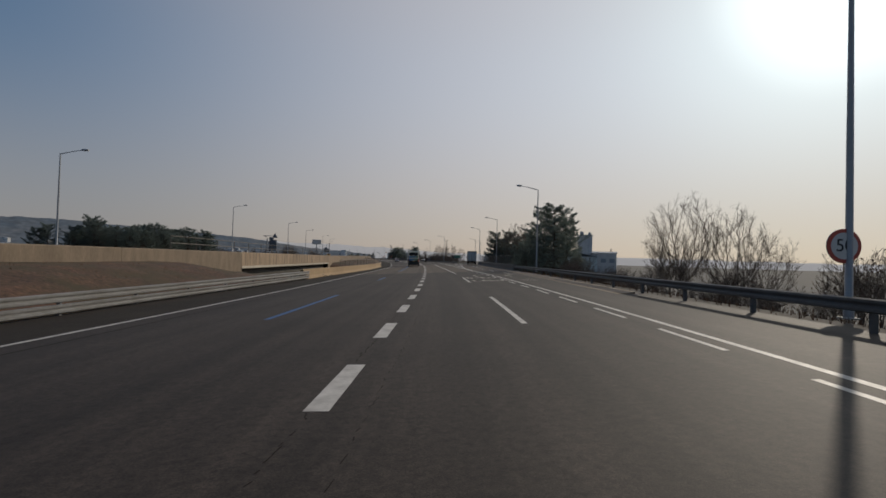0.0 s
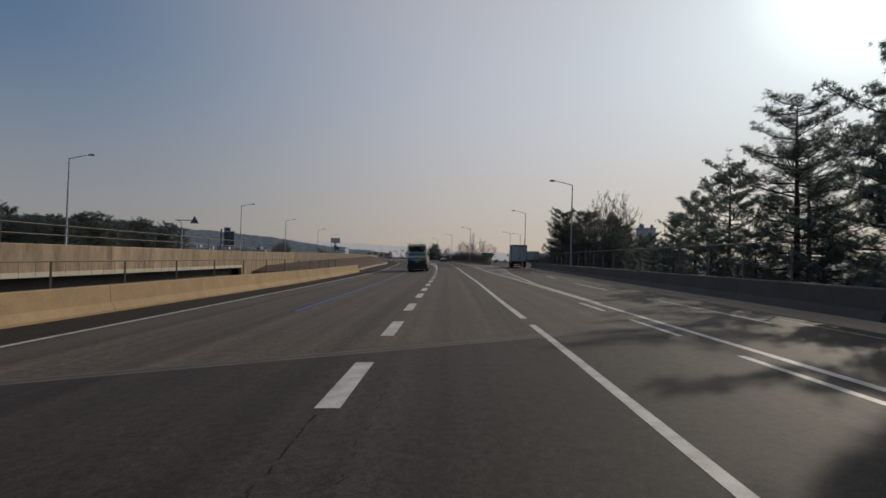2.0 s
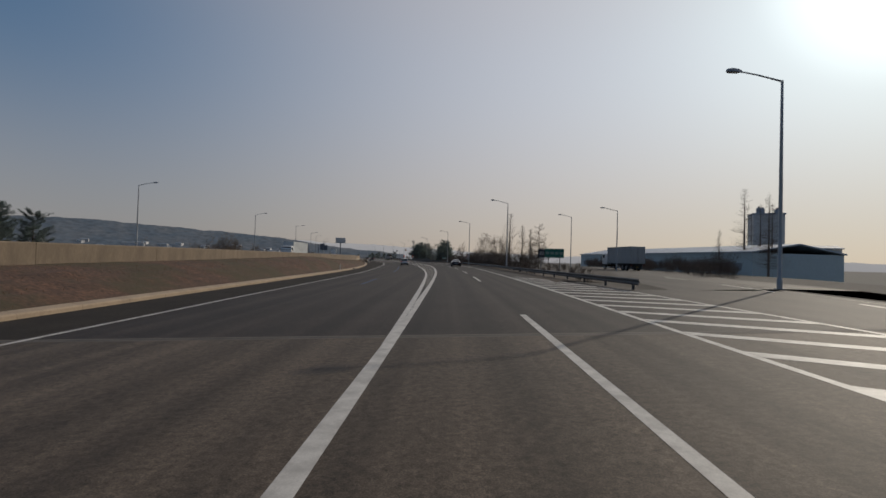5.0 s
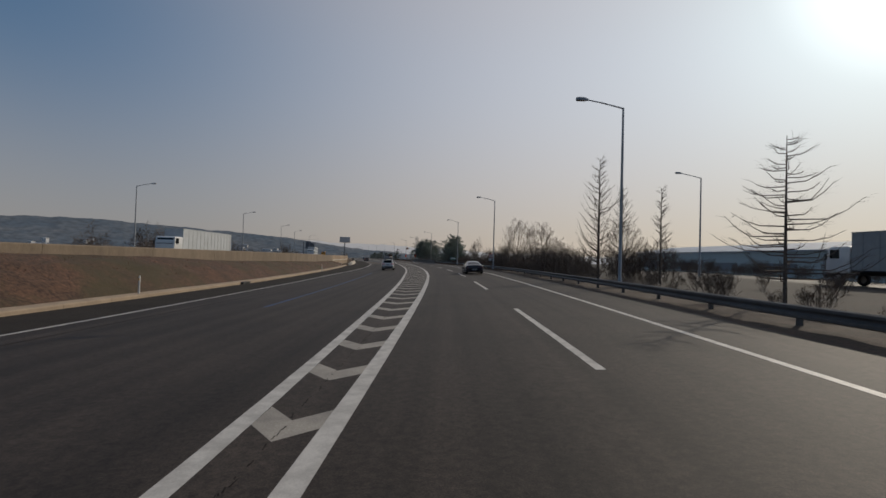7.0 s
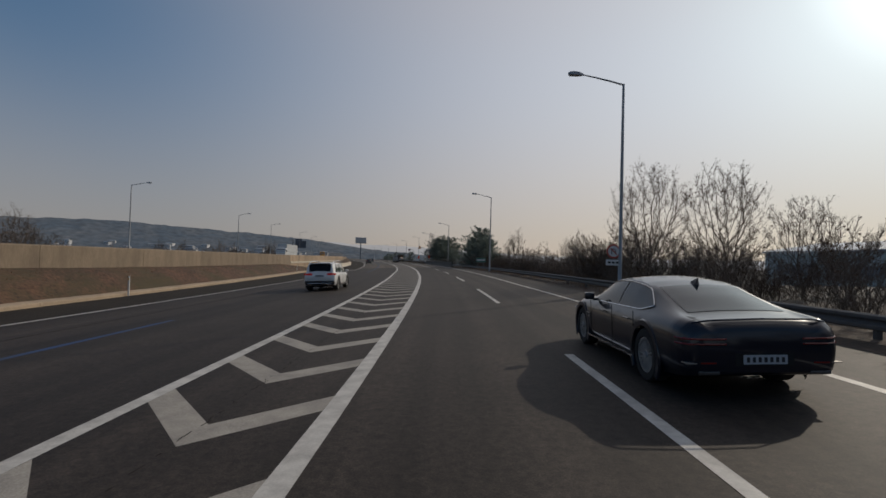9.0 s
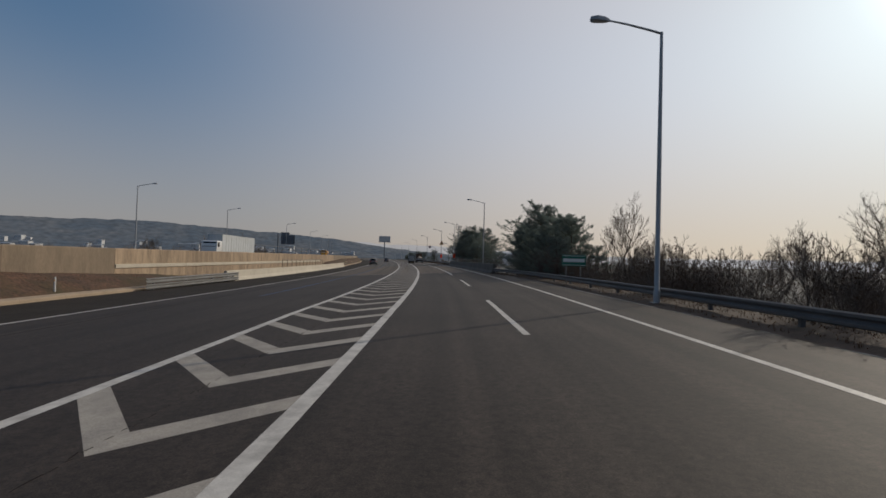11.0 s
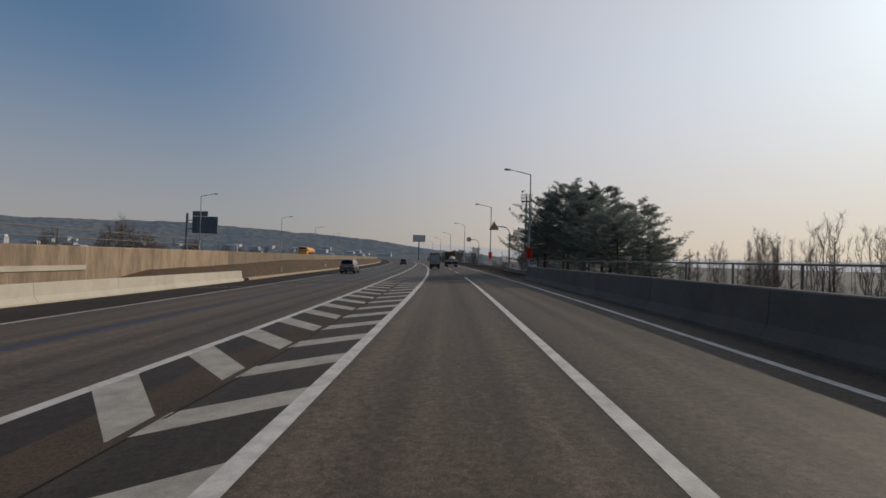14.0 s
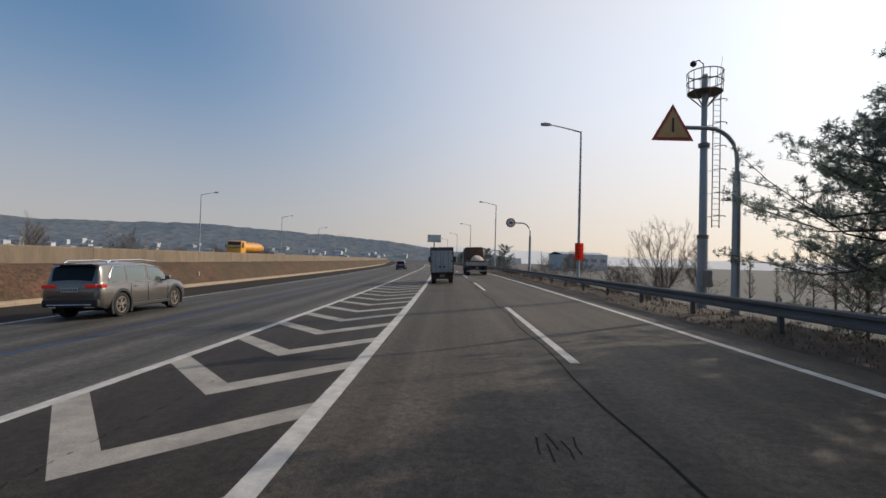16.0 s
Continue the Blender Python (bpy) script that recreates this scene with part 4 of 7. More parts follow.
def suv(name="suv", label="dusty warm-grey family SUV with roof rails", paint=GREY_PAINT, rim=RIM_DARK):
    sh = Shape([(-2.32, 0.82), (-2.31, 0.97), (-2.29, 1.04), (-2.26, 1.11), (-2.17, 1.40), (-2.11, 1.55), (-2.02, 1.60), (-1.8, 1.625), (-1, 1.645), (-0.2, 1.645), (0.35, 1.62), (0.7, 1.53), (1.1, 1.25), (1.3, 1.10), (1.42, 1.06), (1.7, 1.02), (2.05, 0.95), (2.25, 0.84), (2.32, 0.70)],
               [(-2.32, 0.80), (-2.26, 0.98), (-2.0, 1.03), (-1.2, 1.01), (0, 0.985), (0.9, 0.97), (1.4, 0.97), (1.8, 0.92), (2.1, 0.84), (2.32, 0.62)],
               [(-2.32, 0.76), (-2.28, 0.85), (-2.15, 0.90), (-1.8, 0.915), (1.2, 0.91), (1.7, 0.90), (2.05, 0.87), (2.25, 0.78), (2.32, 0.64)],
               [(-2.32, 0.44), (-2.25, 0.36), (-2.0, 0.30), (1.8, 0.27), (2.2, 0.32), (2.32, 0.42)], 0.69, 0.025)
    t = car(name, label, paint, sh, (-1.39, 1.44), 0.365, rim, 5, ((-1.86, -1.18), (-1.06, -0.12), (0.0, 0.98)), (-2.255, -2.10), (0.42, 1.26), tint=SKY_GLASS, lip=TRIM)
    for sx in (1, -1):
        part("roof_rail", tube(bmesh.new(), [(sx * 0.66, -1.75, 1.62), (sx * 0.67, -1.6, 1.69), (sx * 0.68, -0.3, 1.715), (sx * 0.67, 0.55, 1.66), (sx * 0.66, 0.7, 1.58)], 0.026, 6), CHROME, t)
        part("cladding", boxed(sx * 0.90, sx * 0.93, -1.0, 1.05, 0.27, 0.36), TRIM, t)
        part("sill_trim", boxed(sx * 0.92, sx * 0.94, -0.95, 1.0, 0.36, 0.38), CHROME, t)
        part("tail_light", boxed(sx * 0.42, sx * 0.76, -2.325, -2.22, 0.90, 1.02, 0.03), RED_LIT, t)
        part("side_light", boxed(sx * 0.75, sx * 0.90, -2.27, -2.02, 0.90, 1.01, 0.03), RED_LIT, t)
        part("exhaust_tip", boxed(sx * 0.42, sx * 0.66, -2.33, -2.2, 0.34, 0.41, 0.015), CHROME, t)
        m = part("door_mirror", boxed(sx * 0.89, sx * 1.07, 0.78, 0.92, 1.03, 1.17, 0.03), paint, t, smooth=True)
        part("mirror_arm", boxed(sx * 0.82, sx * 0.92, 0.82, 0.88, 1.01, 1.05), TRIM, m)
        for y in (0.3, -0.75):
            part("door_handle", boxed(sx * 0.91, sx * 0.94, y - 0.1, y + 0.1, 0.89, 0.92, 0.008), CHROME, t)
        for y in (0.95, -0.15, -1.0):
            part("door_gap", boxed(sx * 0.912, sx * 0.92, y - 0.004, y + 0.004, 0.38, 1.0), UNDER, t)
    plate(t, 0, -2.335, 0.80, 0.50, 0.12)
    part("rear_bumper", boxed(-0.84, 0.84, -2.345, -2.10, 0.36, 0.60, 0.06), TRIM, t, smooth=True)
    part("skid_plate", boxed(-0.66, 0.66, -2.356, -2.2, 0.415, 0.455, 0.015), CHROME, t)
    part("spoiler", boxed(-0.60, 0.60, -2.22, -1.98, 1.565, 1.60, 0.015), paint, t)
    part("tailgate", boxed(-0.70, 0.70, -2.332, -2.26, 0.62, 0.90, 0.02), paint, t, smooth=True)
    return t


grey_suv = place(suv(), 418.7, -11.6)
grey_suv.scale = (1.155, 1.177, 1.188)
place(suv("suv", "white family SUV in the outer lane", WHITE_PAINT, RIM), 257, -7.0)
place(suv("hatchback", "dark navy hatchback keeping to the outer lane", NAVY_PAINT, RIM), 501, -7.4)


# ---- coach ----
CREAM = mat("coach_cream_paint", (0.62, 0.60, 0.47), 0.35, coat=0.6, stain=0.4, stain_scale=1.2, stain_color=(0.46, 0.43, 0.33))
DKGREEN = mat("coach_dark_green_paint", (0.010, 0.016, 0.014), 0.6, coat=0.05, stain=0.4, stain_scale=1.5, stain_color=(0.05, 0.05, 0.045))
BLUE_AD = mat("advert_blue_film", (0.035, 0.13, 0.33), 0.4, stain=0.7, stain_scale=1.1, stain_color=(0.05, 0.22, 0.28))
GREEN_AD = mat("advert_green_film", (0.09, 0.24, 0.10), 0.4, stain=0.6, stain_scale=1.2, stain_color=(0.20, 0.30, 0.12))
TEAL_AD = mat("advert_teal_film", (0.08, 0.22, 0.26), 0.4, stain=0.6, stain_scale=1.3, stain_color=(0.25, 0.36, 0.34))
PALE_BAR = mat("pale_advert_bar", (0.45, 0.52, 0.52), 0.5)
ORANGE_STRIPE = mat("ochre_stripe", (0.50, 0.24, 0.04), 0.4, grain=0.1)


def rounded(w, z0, z1, y, r):
    pts = []
    for cx, cz, a0 in ((w - r, z0 + r, -90), (w - r, z1 - r, 0)):
        for k in range(5):
            a = radians(a0 + k * 22.5)
            pts.append((cx + r * math.cos(a), y, cz + r * math.sin(a)))
    return mirror([(0, y, z0)] + pts + [(0, y, z1)])


def leaned(bm):
    """Draw the upper sides of a coach inwards."""
    for v in bm.verts:
        v.co.x *= 1 - 0.055 * max(0.0, v.co.z - 1.9) / 1.5
    return bm


def coach():
    t = thing("coach", Matrix(), "cream coach with blue and green rear adverts", "bus")
    part("body", leaned(rings(bmesh.new(), [rounded(1.12, 1.05, 3.25, -0.05, 0.2), rounded(1.22, 0.98, 3.36, 0.03, 0.2), rounded(1.25, 0.98, 3.40, 0.25, 0.2), rounded(1.25, 0.98, 3.42, 11.2, 0.2), rounded(1.2, 0.98, 3.36, 11.7, 0.25), rounded(1.0, 1.0, 3.1, 11.95, 0.25)])), CREAM, t, smooth=True)
    part("skirt", rings(bmesh.new(), [rounded(1.16, 0.36, 1.02, -0.08, 0.1), rounded(1.245, 0.30, 1.0, 0.03, 0.08), rounded(1.247, 0.30, 1.0, 11.6, 0.08), rounded(1.1, 0.34, 1.0, 11.9, 0.1)]), DKGREEN, t, smooth=True)
    shape = [(-1.0, 3.16), (0.0, 3.20), (1.0, 3.16), (1.05, 3.05), (1.03, 2.68), (0.92, 2.55), (0.70, 2.40), (-0.70, 2.40), (-0.92, 2.55), (-1.03, 2.68), (-1.05, 3.05)]
    win = part("rear_window", rings(bmesh.new(), [[(x, -0.105 + 0.02 * x * x, z) for x, z in shape], [(x, 0.02, z) for x, z in shape]]), GLASS, t)
    for k in range(5):
        part("window_sticker", boxed(-0.42 + k * 0.18, -0.36 + k * 0.18, -0.112, -0.104, 2.48, 2.52), PALE_BAR, win)
    part("advert_panel", boxed(-1.02, -0.55, -0.085, 0.0, 1.98, 2.32), BLUE_AD, t)
    part("advert_panel", boxed(-0.55, 0.55, -0.085, 0.0, 1.98, 2.32), TEAL_AD, t)
    part("advert_panel", boxed(0.55, 1.02, -0.085, 0.0, 1.98, 2.32), GREEN_AD, t)
    a = part("advert_panel", boxed(-1.10, 0.10, -0.088, 0.0, 1.36, 1.76), BLUE_AD, t)
    b = part("advert_panel", boxed(0.10, 1.03, -0.088, 0.0, 1.36, 1.76), GREEN_AD, t)
    for k in range(6):
        part("advert_bar", boxed(-0.85 + k * 0.28, -0.66 + k * 0.28, -0.098, -0.089, 2.08, 2.20), BLUE_AD, t)
    part("advert_bar", boxed(-0.5, 0.5, -0.098, -0.089, 1.42, 1.52), PALE_BAR, t)
    for k in range(5):
        part("advert_bar", boxed(-0.75 + k * 0.26, -0.55 + k * 0.26, -0.098, -0.089, 1.60, 1.68), TEAL_AD, t)
    part("engine_cover", boxed(-1.14, 1.03, -0.12, -0.02, 0.55, 1.35, 0.03), DKGREEN, t)
    for k in range(5):
        part("grille_slat", boxed(-0.95, -0.3, -0.135, -0.12, 0.75 + k * 0.09, 0.79 + k * 0.09), TRIM, t)
    part("bumper", boxed(-1.2, 1.2, -0.16, 0.1, 0.34, 0.58, 0.05), TRIM, t, smooth=True)
    plate(t, 0, -0.125, 1.12, 0.44, 0.22, PLATE_Y)
    for sx in (1, -1):
        part("tail_light", boxed(sx * 1.04, sx * 1.19, -0.10, 0.02, 1.05, 1.62, 0.02), RED_LIT if sx > 0 else RED_LENS, t)
        part("indicator", boxed(sx * 1.06, sx * 1.17, -0.108, 0.0, 1.20, 1.28), ORANGE_STRIPE, t)
        for k in range(7):
            y = 0.8 + k * 1.42
            part("side_window", leaned(boxed(sx * 1.245, sx * 1.262, y, y + 1.34, 2.05, 2.98, 0.004)), GLASS, t)
        part("window_band", leaned(boxed(sx * 1.23, sx * 1.253, 0.7, 10.95, 1.98, 3.04, 0.004)), TRIM, t)
        part("side_stripe", boxed(sx * 1.25, sx * 1.258, 0.3, 11.3, 1.55, 1.63), ORANGE_STRIPE, t)
        part("side_stripe", boxed(sx * 1.25, sx * 1.258, 0.3, 11.3, 1.40, 1.46), GREEN_AD, t)
        for k in range(4):
            y = 4.2 + k * 1.1
            part("luggage_door", boxed(sx * 1.247, sx * 1.256, y, y + 1.06, 0.45, 1.15), DKGREEN if k % 2 else CREAM, t)
        for y in (2.6, 9.3):
            bm = bmesh.new()
            bmesh.ops.create_cone(bm, cap_ends=True, segments=24, radius1=0.60, radius2=0.60, depth=0.03, matrix=pose(sx * 1.243, y, 0.52, 0, 90, 0))
            part("wheel_arch", bm, UNDER, t)
            wheel(t, sx * 1.12, y, 0.50, 0.30, RIM, 8, side=sx)
        m = part("mirror", boxed(sx * 1.32, sx * 1.52, 12.0, 12.12, 2.2, 2.75, 0.03), TRIM, t)
        part("mirror_arm", tube(bmesh.new(), [(sx * 1.15, 11.75, 3.1), (sx * 1.42, 12.05, 3.05), (sx * 1.42, 12.06, 2.7)], 0.03, 6), TRIM, m)
    part("roof_unit", boxed(-0.9, 0.9, 3.4, 6.2, 3.40, 3.58, 0.06), CREAM, t, smooth=True)
    part("underbody", boxed(-1.05, 1.05, 0.2, 11.4, 0.32, 0.6), UNDER, t)
    return t


place(coach(), 111.6, -3.62)


# ---- trucks ----
BOX_GREY = mat("box_panel_grey", (0.36, 0.36, 0.35), 0.5, grain=0.06, grain_scale=5, stain=0.5, stain_scale=1.2, stain_color=(0.24, 0.235, 0.22))
BOX_DARK = mat("box_frame_dark", (0.06, 0.062, 0.065), 0.5, grain=0.1, grain_scale=10)
BOX_WHITE = mat("box_panel_white", (0.50, 0.52, 0.53), 0.5, grain=0.05, grain_scale=5, stain=0.5, stain_scale=0.8, stain_color=(0.36, 0.37, 0.36))
CHASSIS = mat("chassis_black", (0.02, 0.02, 0.02), 0.7, grain=0.2, grain_scale=20)
CAB_BLUE = mat("truck_cab_blue", (0.03, 0.10, 0.22), 0.4, coat=0.5, stain=0.3)
TARP = mat("brown_tarpaulin", (0.10, 0.055, 0.035), 0.85, grain=0.3, grain_scale=10, stain=0.6, stain_scale=1.5, stain_color=(0.04, 0.03, 0.025), bump=0.4)
PALE_LOAD = mat("pale_wrapped_load", (0.62, 0.50, 0.38), 0.7, grain=0.2, grain_scale=8, stain=0.4, stain_scale=2)
YELLOW_TANK = mat("tank_yellow_paint", (0.75, 0.33, 0.02), 0.4, coat=0.3, stain=0.35, stain_scale=0.8, stain_color=(0.5, 0.22, 0.03))


def truck_cab(t, y0, y1, w, z0, z1, paint):
    """A flat-fronted cab between y0 (back) and y1 (front)."""
    part("cab", rings(bmesh.new(), [rounded(w, z0, z1 - 0.05, y0, 0.1), rounded(w, z0, z1, y0 + 0.2, 0.12), rounded(w, z0, z1, y1 - 0.45, 0.12), rounded(w, z0, z1 - 0.12, y1 - 0.2, 0.12), rounded(w * 0.97, z0, (z0 + z1) * 0.55, y1, 0.1)]), paint, t, smooth=True)
    hh = z1 - z0
    part("windscreen", rings(bmesh.new(), [[(-w * 0.88, y1 + 0.0, z0 + hh * 0.52), (w * 0.88, y1 + 0.0, z0 + hh * 0.52), (w * 0.84, y1 - 0.19, z1 - 0.2), (-w * 0.84, y1 - 0.19, z1 - 0.2)], [(-w * 0.88, y1 + 0.02, z0 + hh * 0.52), (w * 0.88, y1 + 0.02, z0 + hh * 0.52), (w * 0.84, y1 - 0.165, z1 - 0.2), (-w * 0.84, y1 - 0.165, z1 - 0.2)]]), GLASS, t)
    for sx in (1, -1):
        part("side_window", boxed(sx * (w - 0.01), sx * (w + 0.008), y1 - 1.15, y1 - 0.35, z0 + hh * 0.55, z1 - 0.25, 0.003), GLASS, t)
        m = part("mirror", boxed(sx * (w + 0.12), sx * (w + 0.3), y1 - 0.25, y1 - 0.17, z0 + hh * 0.5, z0 + hh * 0.72, 0.02), TRIM, t)
        part("mirror_arm", tube(bmesh.new(), [(sx * w, y1 - 0.3, z0 + hh * 0.75), (sx * (w + 0.2), y1 - 0.2, z0 + hh * 0.72)], 0.02, 5), TRIM, m)
        part("headlamp", boxed(sx * w * 0.55, sx * w * 0.85, y1 - 0.03, y1 + 0.02, z0 + 0.12, z0 + 0.3, 0.02), CLEAR_LENS, t)
    part("bumper", boxed(-w, w, y1 - 0.15, y1 + 0.08, z0 - 0.3, z0 + 0.08, 0.04), TRIM, t, smooth=True)


def box_truck(name, label, w, length, floor, top, panel, frame, cab_paint, r, rear_pairs, cab_len=1.7):
    t = thing(name, Matrix(), label, "truck")
    part("box_body", boxed(-w + 0.03, w - 0.03, 0.04, length, floor, top, 0.02), panel, t)
    part("box_roof", boxed(-w, w, 0.0, length + 0.03, top - 0.02, top + 0.05, 0.02), frame, t)
    part("rear_header", boxed(-w, w, -0.03, 0.06, top - 0.20, top - 0.03), frame, t)
    for sx in (1, -1):
        part("rear_post", boxed(sx * (w - 0.07), sx * w, -0.025, 0.08, floor, top - 0.2), frame, t)
        d = part("rear_door", boxed(sx * 0.012, sx * (w - 0.08), -0.03, 0.035, floor + 0.05, top - 0.21, 0.006), panel, t)
        for z in (0.12, 0.5, 0.86):
            zz = floor + (top - floor - 0.25) * z
            part("hinge", boxed(sx * (w - 0.16), sx * (w - 0.04), -0.05, -0.03, zz, zz + 0.07), CHASSIS, d)
        for x in (0.10, w * 0.55):
            part("lock_bar", tube(bmesh.new(), [(sx * x, -0.05, floor + 0.06), (sx * x, -0.05, top - 0.24)], 0.016, 6), GALV, d)
        part("door_latch", boxed(sx * 0.06, sx * 0.24, -0.075, -0.05, floor + 0.38, floor + 0.47), CHASSIS, d)
        part("tail_light", boxed(sx * (w - 0.28), sx * (w - 0.06), -0.02, 0.06, floor - 0.30, floor - 0.18, 0.01), RED_LENS, t)
        part("mudguard", boxed(sx * (w - 0.42), sx * (w - 0.04), length * 0.10, length * 0.10 + 0.02, 0.25, floor - 0.05), CHASSIS, t)
        for k in range(int(length // 1.2)):
            y = 0.5 + k * 1.2
            part("side_rib", boxed(sx * (w - 0.03), sx * w, y, y + 0.05, floor + 0.03, top - 0.03), frame if k % 3 == 0 else panel, t)
    part("side_rail", boxed(-w, w, 0.0, length, floor - 0.10, floor, 0.01), CHASSIS, t)
    part("chassis", boxed(-0.4, 0.4, 0.15, length + cab_len - 0.2, floor - 0.35, floor - 0.1), CHASSIS, t)
    part("rear_bumper", boxed(-w * 0.9, w * 0.9, 0.02, 0.12, 0.34, 0.46, 0.01), CHASSIS, t)
    plate(t, 0, 0.02, 0.48, 0.36, 0.17, PLATE_Y)
    for sx in (1, -1):
        for y in rear_pairs:
            wheel(t, sx * (w - 0.22), y, r, 0.30, RIM, 6, side=sx)
        wheel(t, sx * (w - 0.22), length + cab_len * 0.55, r, 0.22, RIM, 6, side=sx)
    truck_cab(t, length + 0.12, length + cab_len, w - 0.02, floor - 0.25, min(top, floor + 1.75), cab_paint)
    return t


place(box_truck("box_truck", "small box truck with grey double rear doors", 0.86, 3.0, 0.80, 2.62, BOX_GREY, BOX_DARK, CAB_BLUE, 0.29, (0.75,)), 438.7, -0.35)
slip_truck = box_truck("box_truck", "large white box truck with a curtain body on the slip road", 1.2, 7.4, 1.05, 3.55, BOX_WHITE, BOX_DARK, WHITE_PAINT, 0.46, (1.3, 2.45), 2.1)
place(slip_truck, 124.8, 11.45, -6)
# grey lowered to carry the dimness of the lorry's shaded side
CURTAIN = mat("shaded_grey_curtain", (0.33, 0.34, 0.34), 0.6, grain=0.08, grain_scale=3, stain=0.5, stain_scale=0.7, stain_color=(0.34, 0.34, 0.33))
semi = box_truck("lorry", "grey curtain-sided lorry with a shade-dimmed body, parked by the services", 1.22, 8.6, 1.15, 3.85, CURTAIN, CURTAIN, WHITE_PAINT, 0.48, (1.6, 2.9), 2.1)
place(semi, 200.5, 31, 4)
hauler = box_truck("semi_truck", "white semi-trailer truck on the far carriageway", 1.22, 16.5, 1.15, 3.95, BOX_WHITE, BOX_WHITE, WHITE_PAINT, 0.48, (1.6, 2.9, 9.5), 2.3)
place(hauler, 256, -35, 180, 1.75)
copy_thing(hauler, Matrix.Translation(V(371, -35, 1.75)) @ pose(0, 0, 0, 0, 0, yaw(371) + 180))


def flatbed():
    t = thing("flatbed_truck", Matrix(), "dark flatbed truck with a wrapped load and high headboard", "truck")
    part("bed", boxed(-1.18, 1.18, 0.0, 5.6, 1.0, 1.14, 0.02), CHASSIS, t)
    part("tailgate", boxed(-1.18, 1.18, -0.05, 0.0, 1.05, 1.45, 0.01), BOX_GREY, t)
    for sx in (1, -1):
        part("side_board", boxed(sx * 1.14, sx * 1.18, 0.0, 5.5, 1.14, 1.5, 0.01), DKGREEN, t)
        part("tail_light", boxed(sx * 0.8, sx * 1.12, -0.07, 0.0, 0.78, 0.92, 0.01), RED_LENS, t)
        for y in (1.2, 2.4):
            wheel(t, sx * 0.95, y, 0.47, 0.42, RIM, 6, side=sx)
        wheel(t, sx * 1.0, 6.4, 0.47, 0.28, RIM, 6, side=sx)
        part("mudflap", boxed(sx * 0.75, sx * 1.15, 0.45, 0.47, 0.3, 0.95), CHASSIS, t)
    part("load_cover", boxed(-1.05, 1.05, 3.4, 5.5, 1.14, 3.2, 0.15), TARP, t, smooth=True)
    bm = bmesh.new()
    bmesh.ops.create_icosphere(bm, subdivisions=3, radius=1.0, matrix=Matrix.Translation((0.15, 1.9, 1.55)) @ Matrix.Diagonal((0.75, 1.1, 0.62, 1)))
    for v in bm.verts:
        v.co += Vector((noise.noise(v.co * 2), noise.noise(v.co * 2 + Vector((5, 0, 0))), noise.noise(v.co * 2 + Vector((0, 7, 0))))) * 0.18
    part("wrapped_load", bm, PALE_LOAD, t, smooth=True)
    part("load_cover", boxed(-1.0, 1.0, 0.4, 3.2, 1.14, 1.62, 0.1), TARP, t, smooth=True)
    part("headboard", boxed(-1.15, 1.15, 5.5, 5.6, 1.14, 3.1, 0.02), CHASSIS, t)
    part("rear_bumper", boxed(-1.1, 1.1, 0.02, 0.14, 0.4, 0.55, 0.01), BOX_GREY, t)
    plate(t, 0, -0.055, 0.74, 0.4, 0.2, PLATE_Y)
    part("chassis", boxed(-0.45, 0.45, 0.1, 7.2, 0.65, 1.0), CHASSIS, t)
    truck_cab(t, 5.75, 7.6, 1.15, 0.75, 2.95, CAB_BLUE)
    return t


place(flatbed(), 457.9, 3.55)


def tanker():
    t = thing("tanker_truck", Matrix(), "bright yellow tanker truck on the far carriageway", "truck")
    bm = bmesh.new()
    rings(bm, [[(rr * 1.15 * math.cos(a), y, 2.25 + rr * 0.9 * math.sin(a)) for a in [k * math.tau / 20 for k in range(20)]] for y, rr in ((0, 0.6), (0.15, 0.9), (0.4, 1.0), (8.6, 1.0), (8.85, 0.9), (9.0, 0.6))])
    part("tank", bm, YELLOW_TANK, t, smooth=True)
    for k in range(4):
        part("tank_hatch", boxed(-0.3, 0.3, 1.2 + k * 2, 1.8 + k * 2, 3.12, 3.24, 0.04), YELLOW_TANK, t)
        part("tank_band", rings(bmesh.new(), [[(1.17 * math.cos(a), y, 2.25 + 0.92 * math.sin(a)) for a in [j * math.tau / 20 for j in range(20)]] for y in (0.9 + k * 2.3, 0.98 + k * 2.3)]), BOX_GREY, t)
    part("chassis", boxed(-0.5, 0.5, 0.2, 11.2, 0.7, 1.3), CHASSIS, t)
    for sx in (1, -1):
        for y in (1.2, 2.4, 7.9, 10.4):
            wheel(t, sx * 0.98, y, 0.48, 0.34, RIM, 6, side=sx)
        part("side_guard", boxed(sx * 1.0, sx * 1.05, 3.2, 7.2, 0.6, 0.95), BOX_GREY, t)
    truck_cab(t, 9.3, 11.4, 1.2, 0.85, 3.3, YELLOW_TANK)
    return t


place(tanker(), 492, -35, 180, 1.75)


# ---- trees and shrubs ----
BARK = mat("pine_bark", (0.075, 0.050, 0.036), 0.95, grain=0.4, grain_scale=14, stain=0.5, stain_scale=3, bump=0.6)
TWIG = mat("grey_brown_twigs", (0.14, 0.108, 0.085), 0.95, grain=0.35, grain_scale=12, vary=0.2)
# needle colour raised and turned bluish in place of haze and glare
NEEDLE = mat("pine_needles", (0.085, 0.106, 0.100), 0.8, grain=0.4, grain_scale=3.5, stain=0.5, stain_scale=0.6, stain_color=(0.098, 0.108, 0.090), vary=0.2, spec=0.25)
DRY_LEAF = mat("dead_brown_leaves", (0.10, 0.055, 0.030), 0.9, grain=0.4, grain_scale=6, vary=0.2)
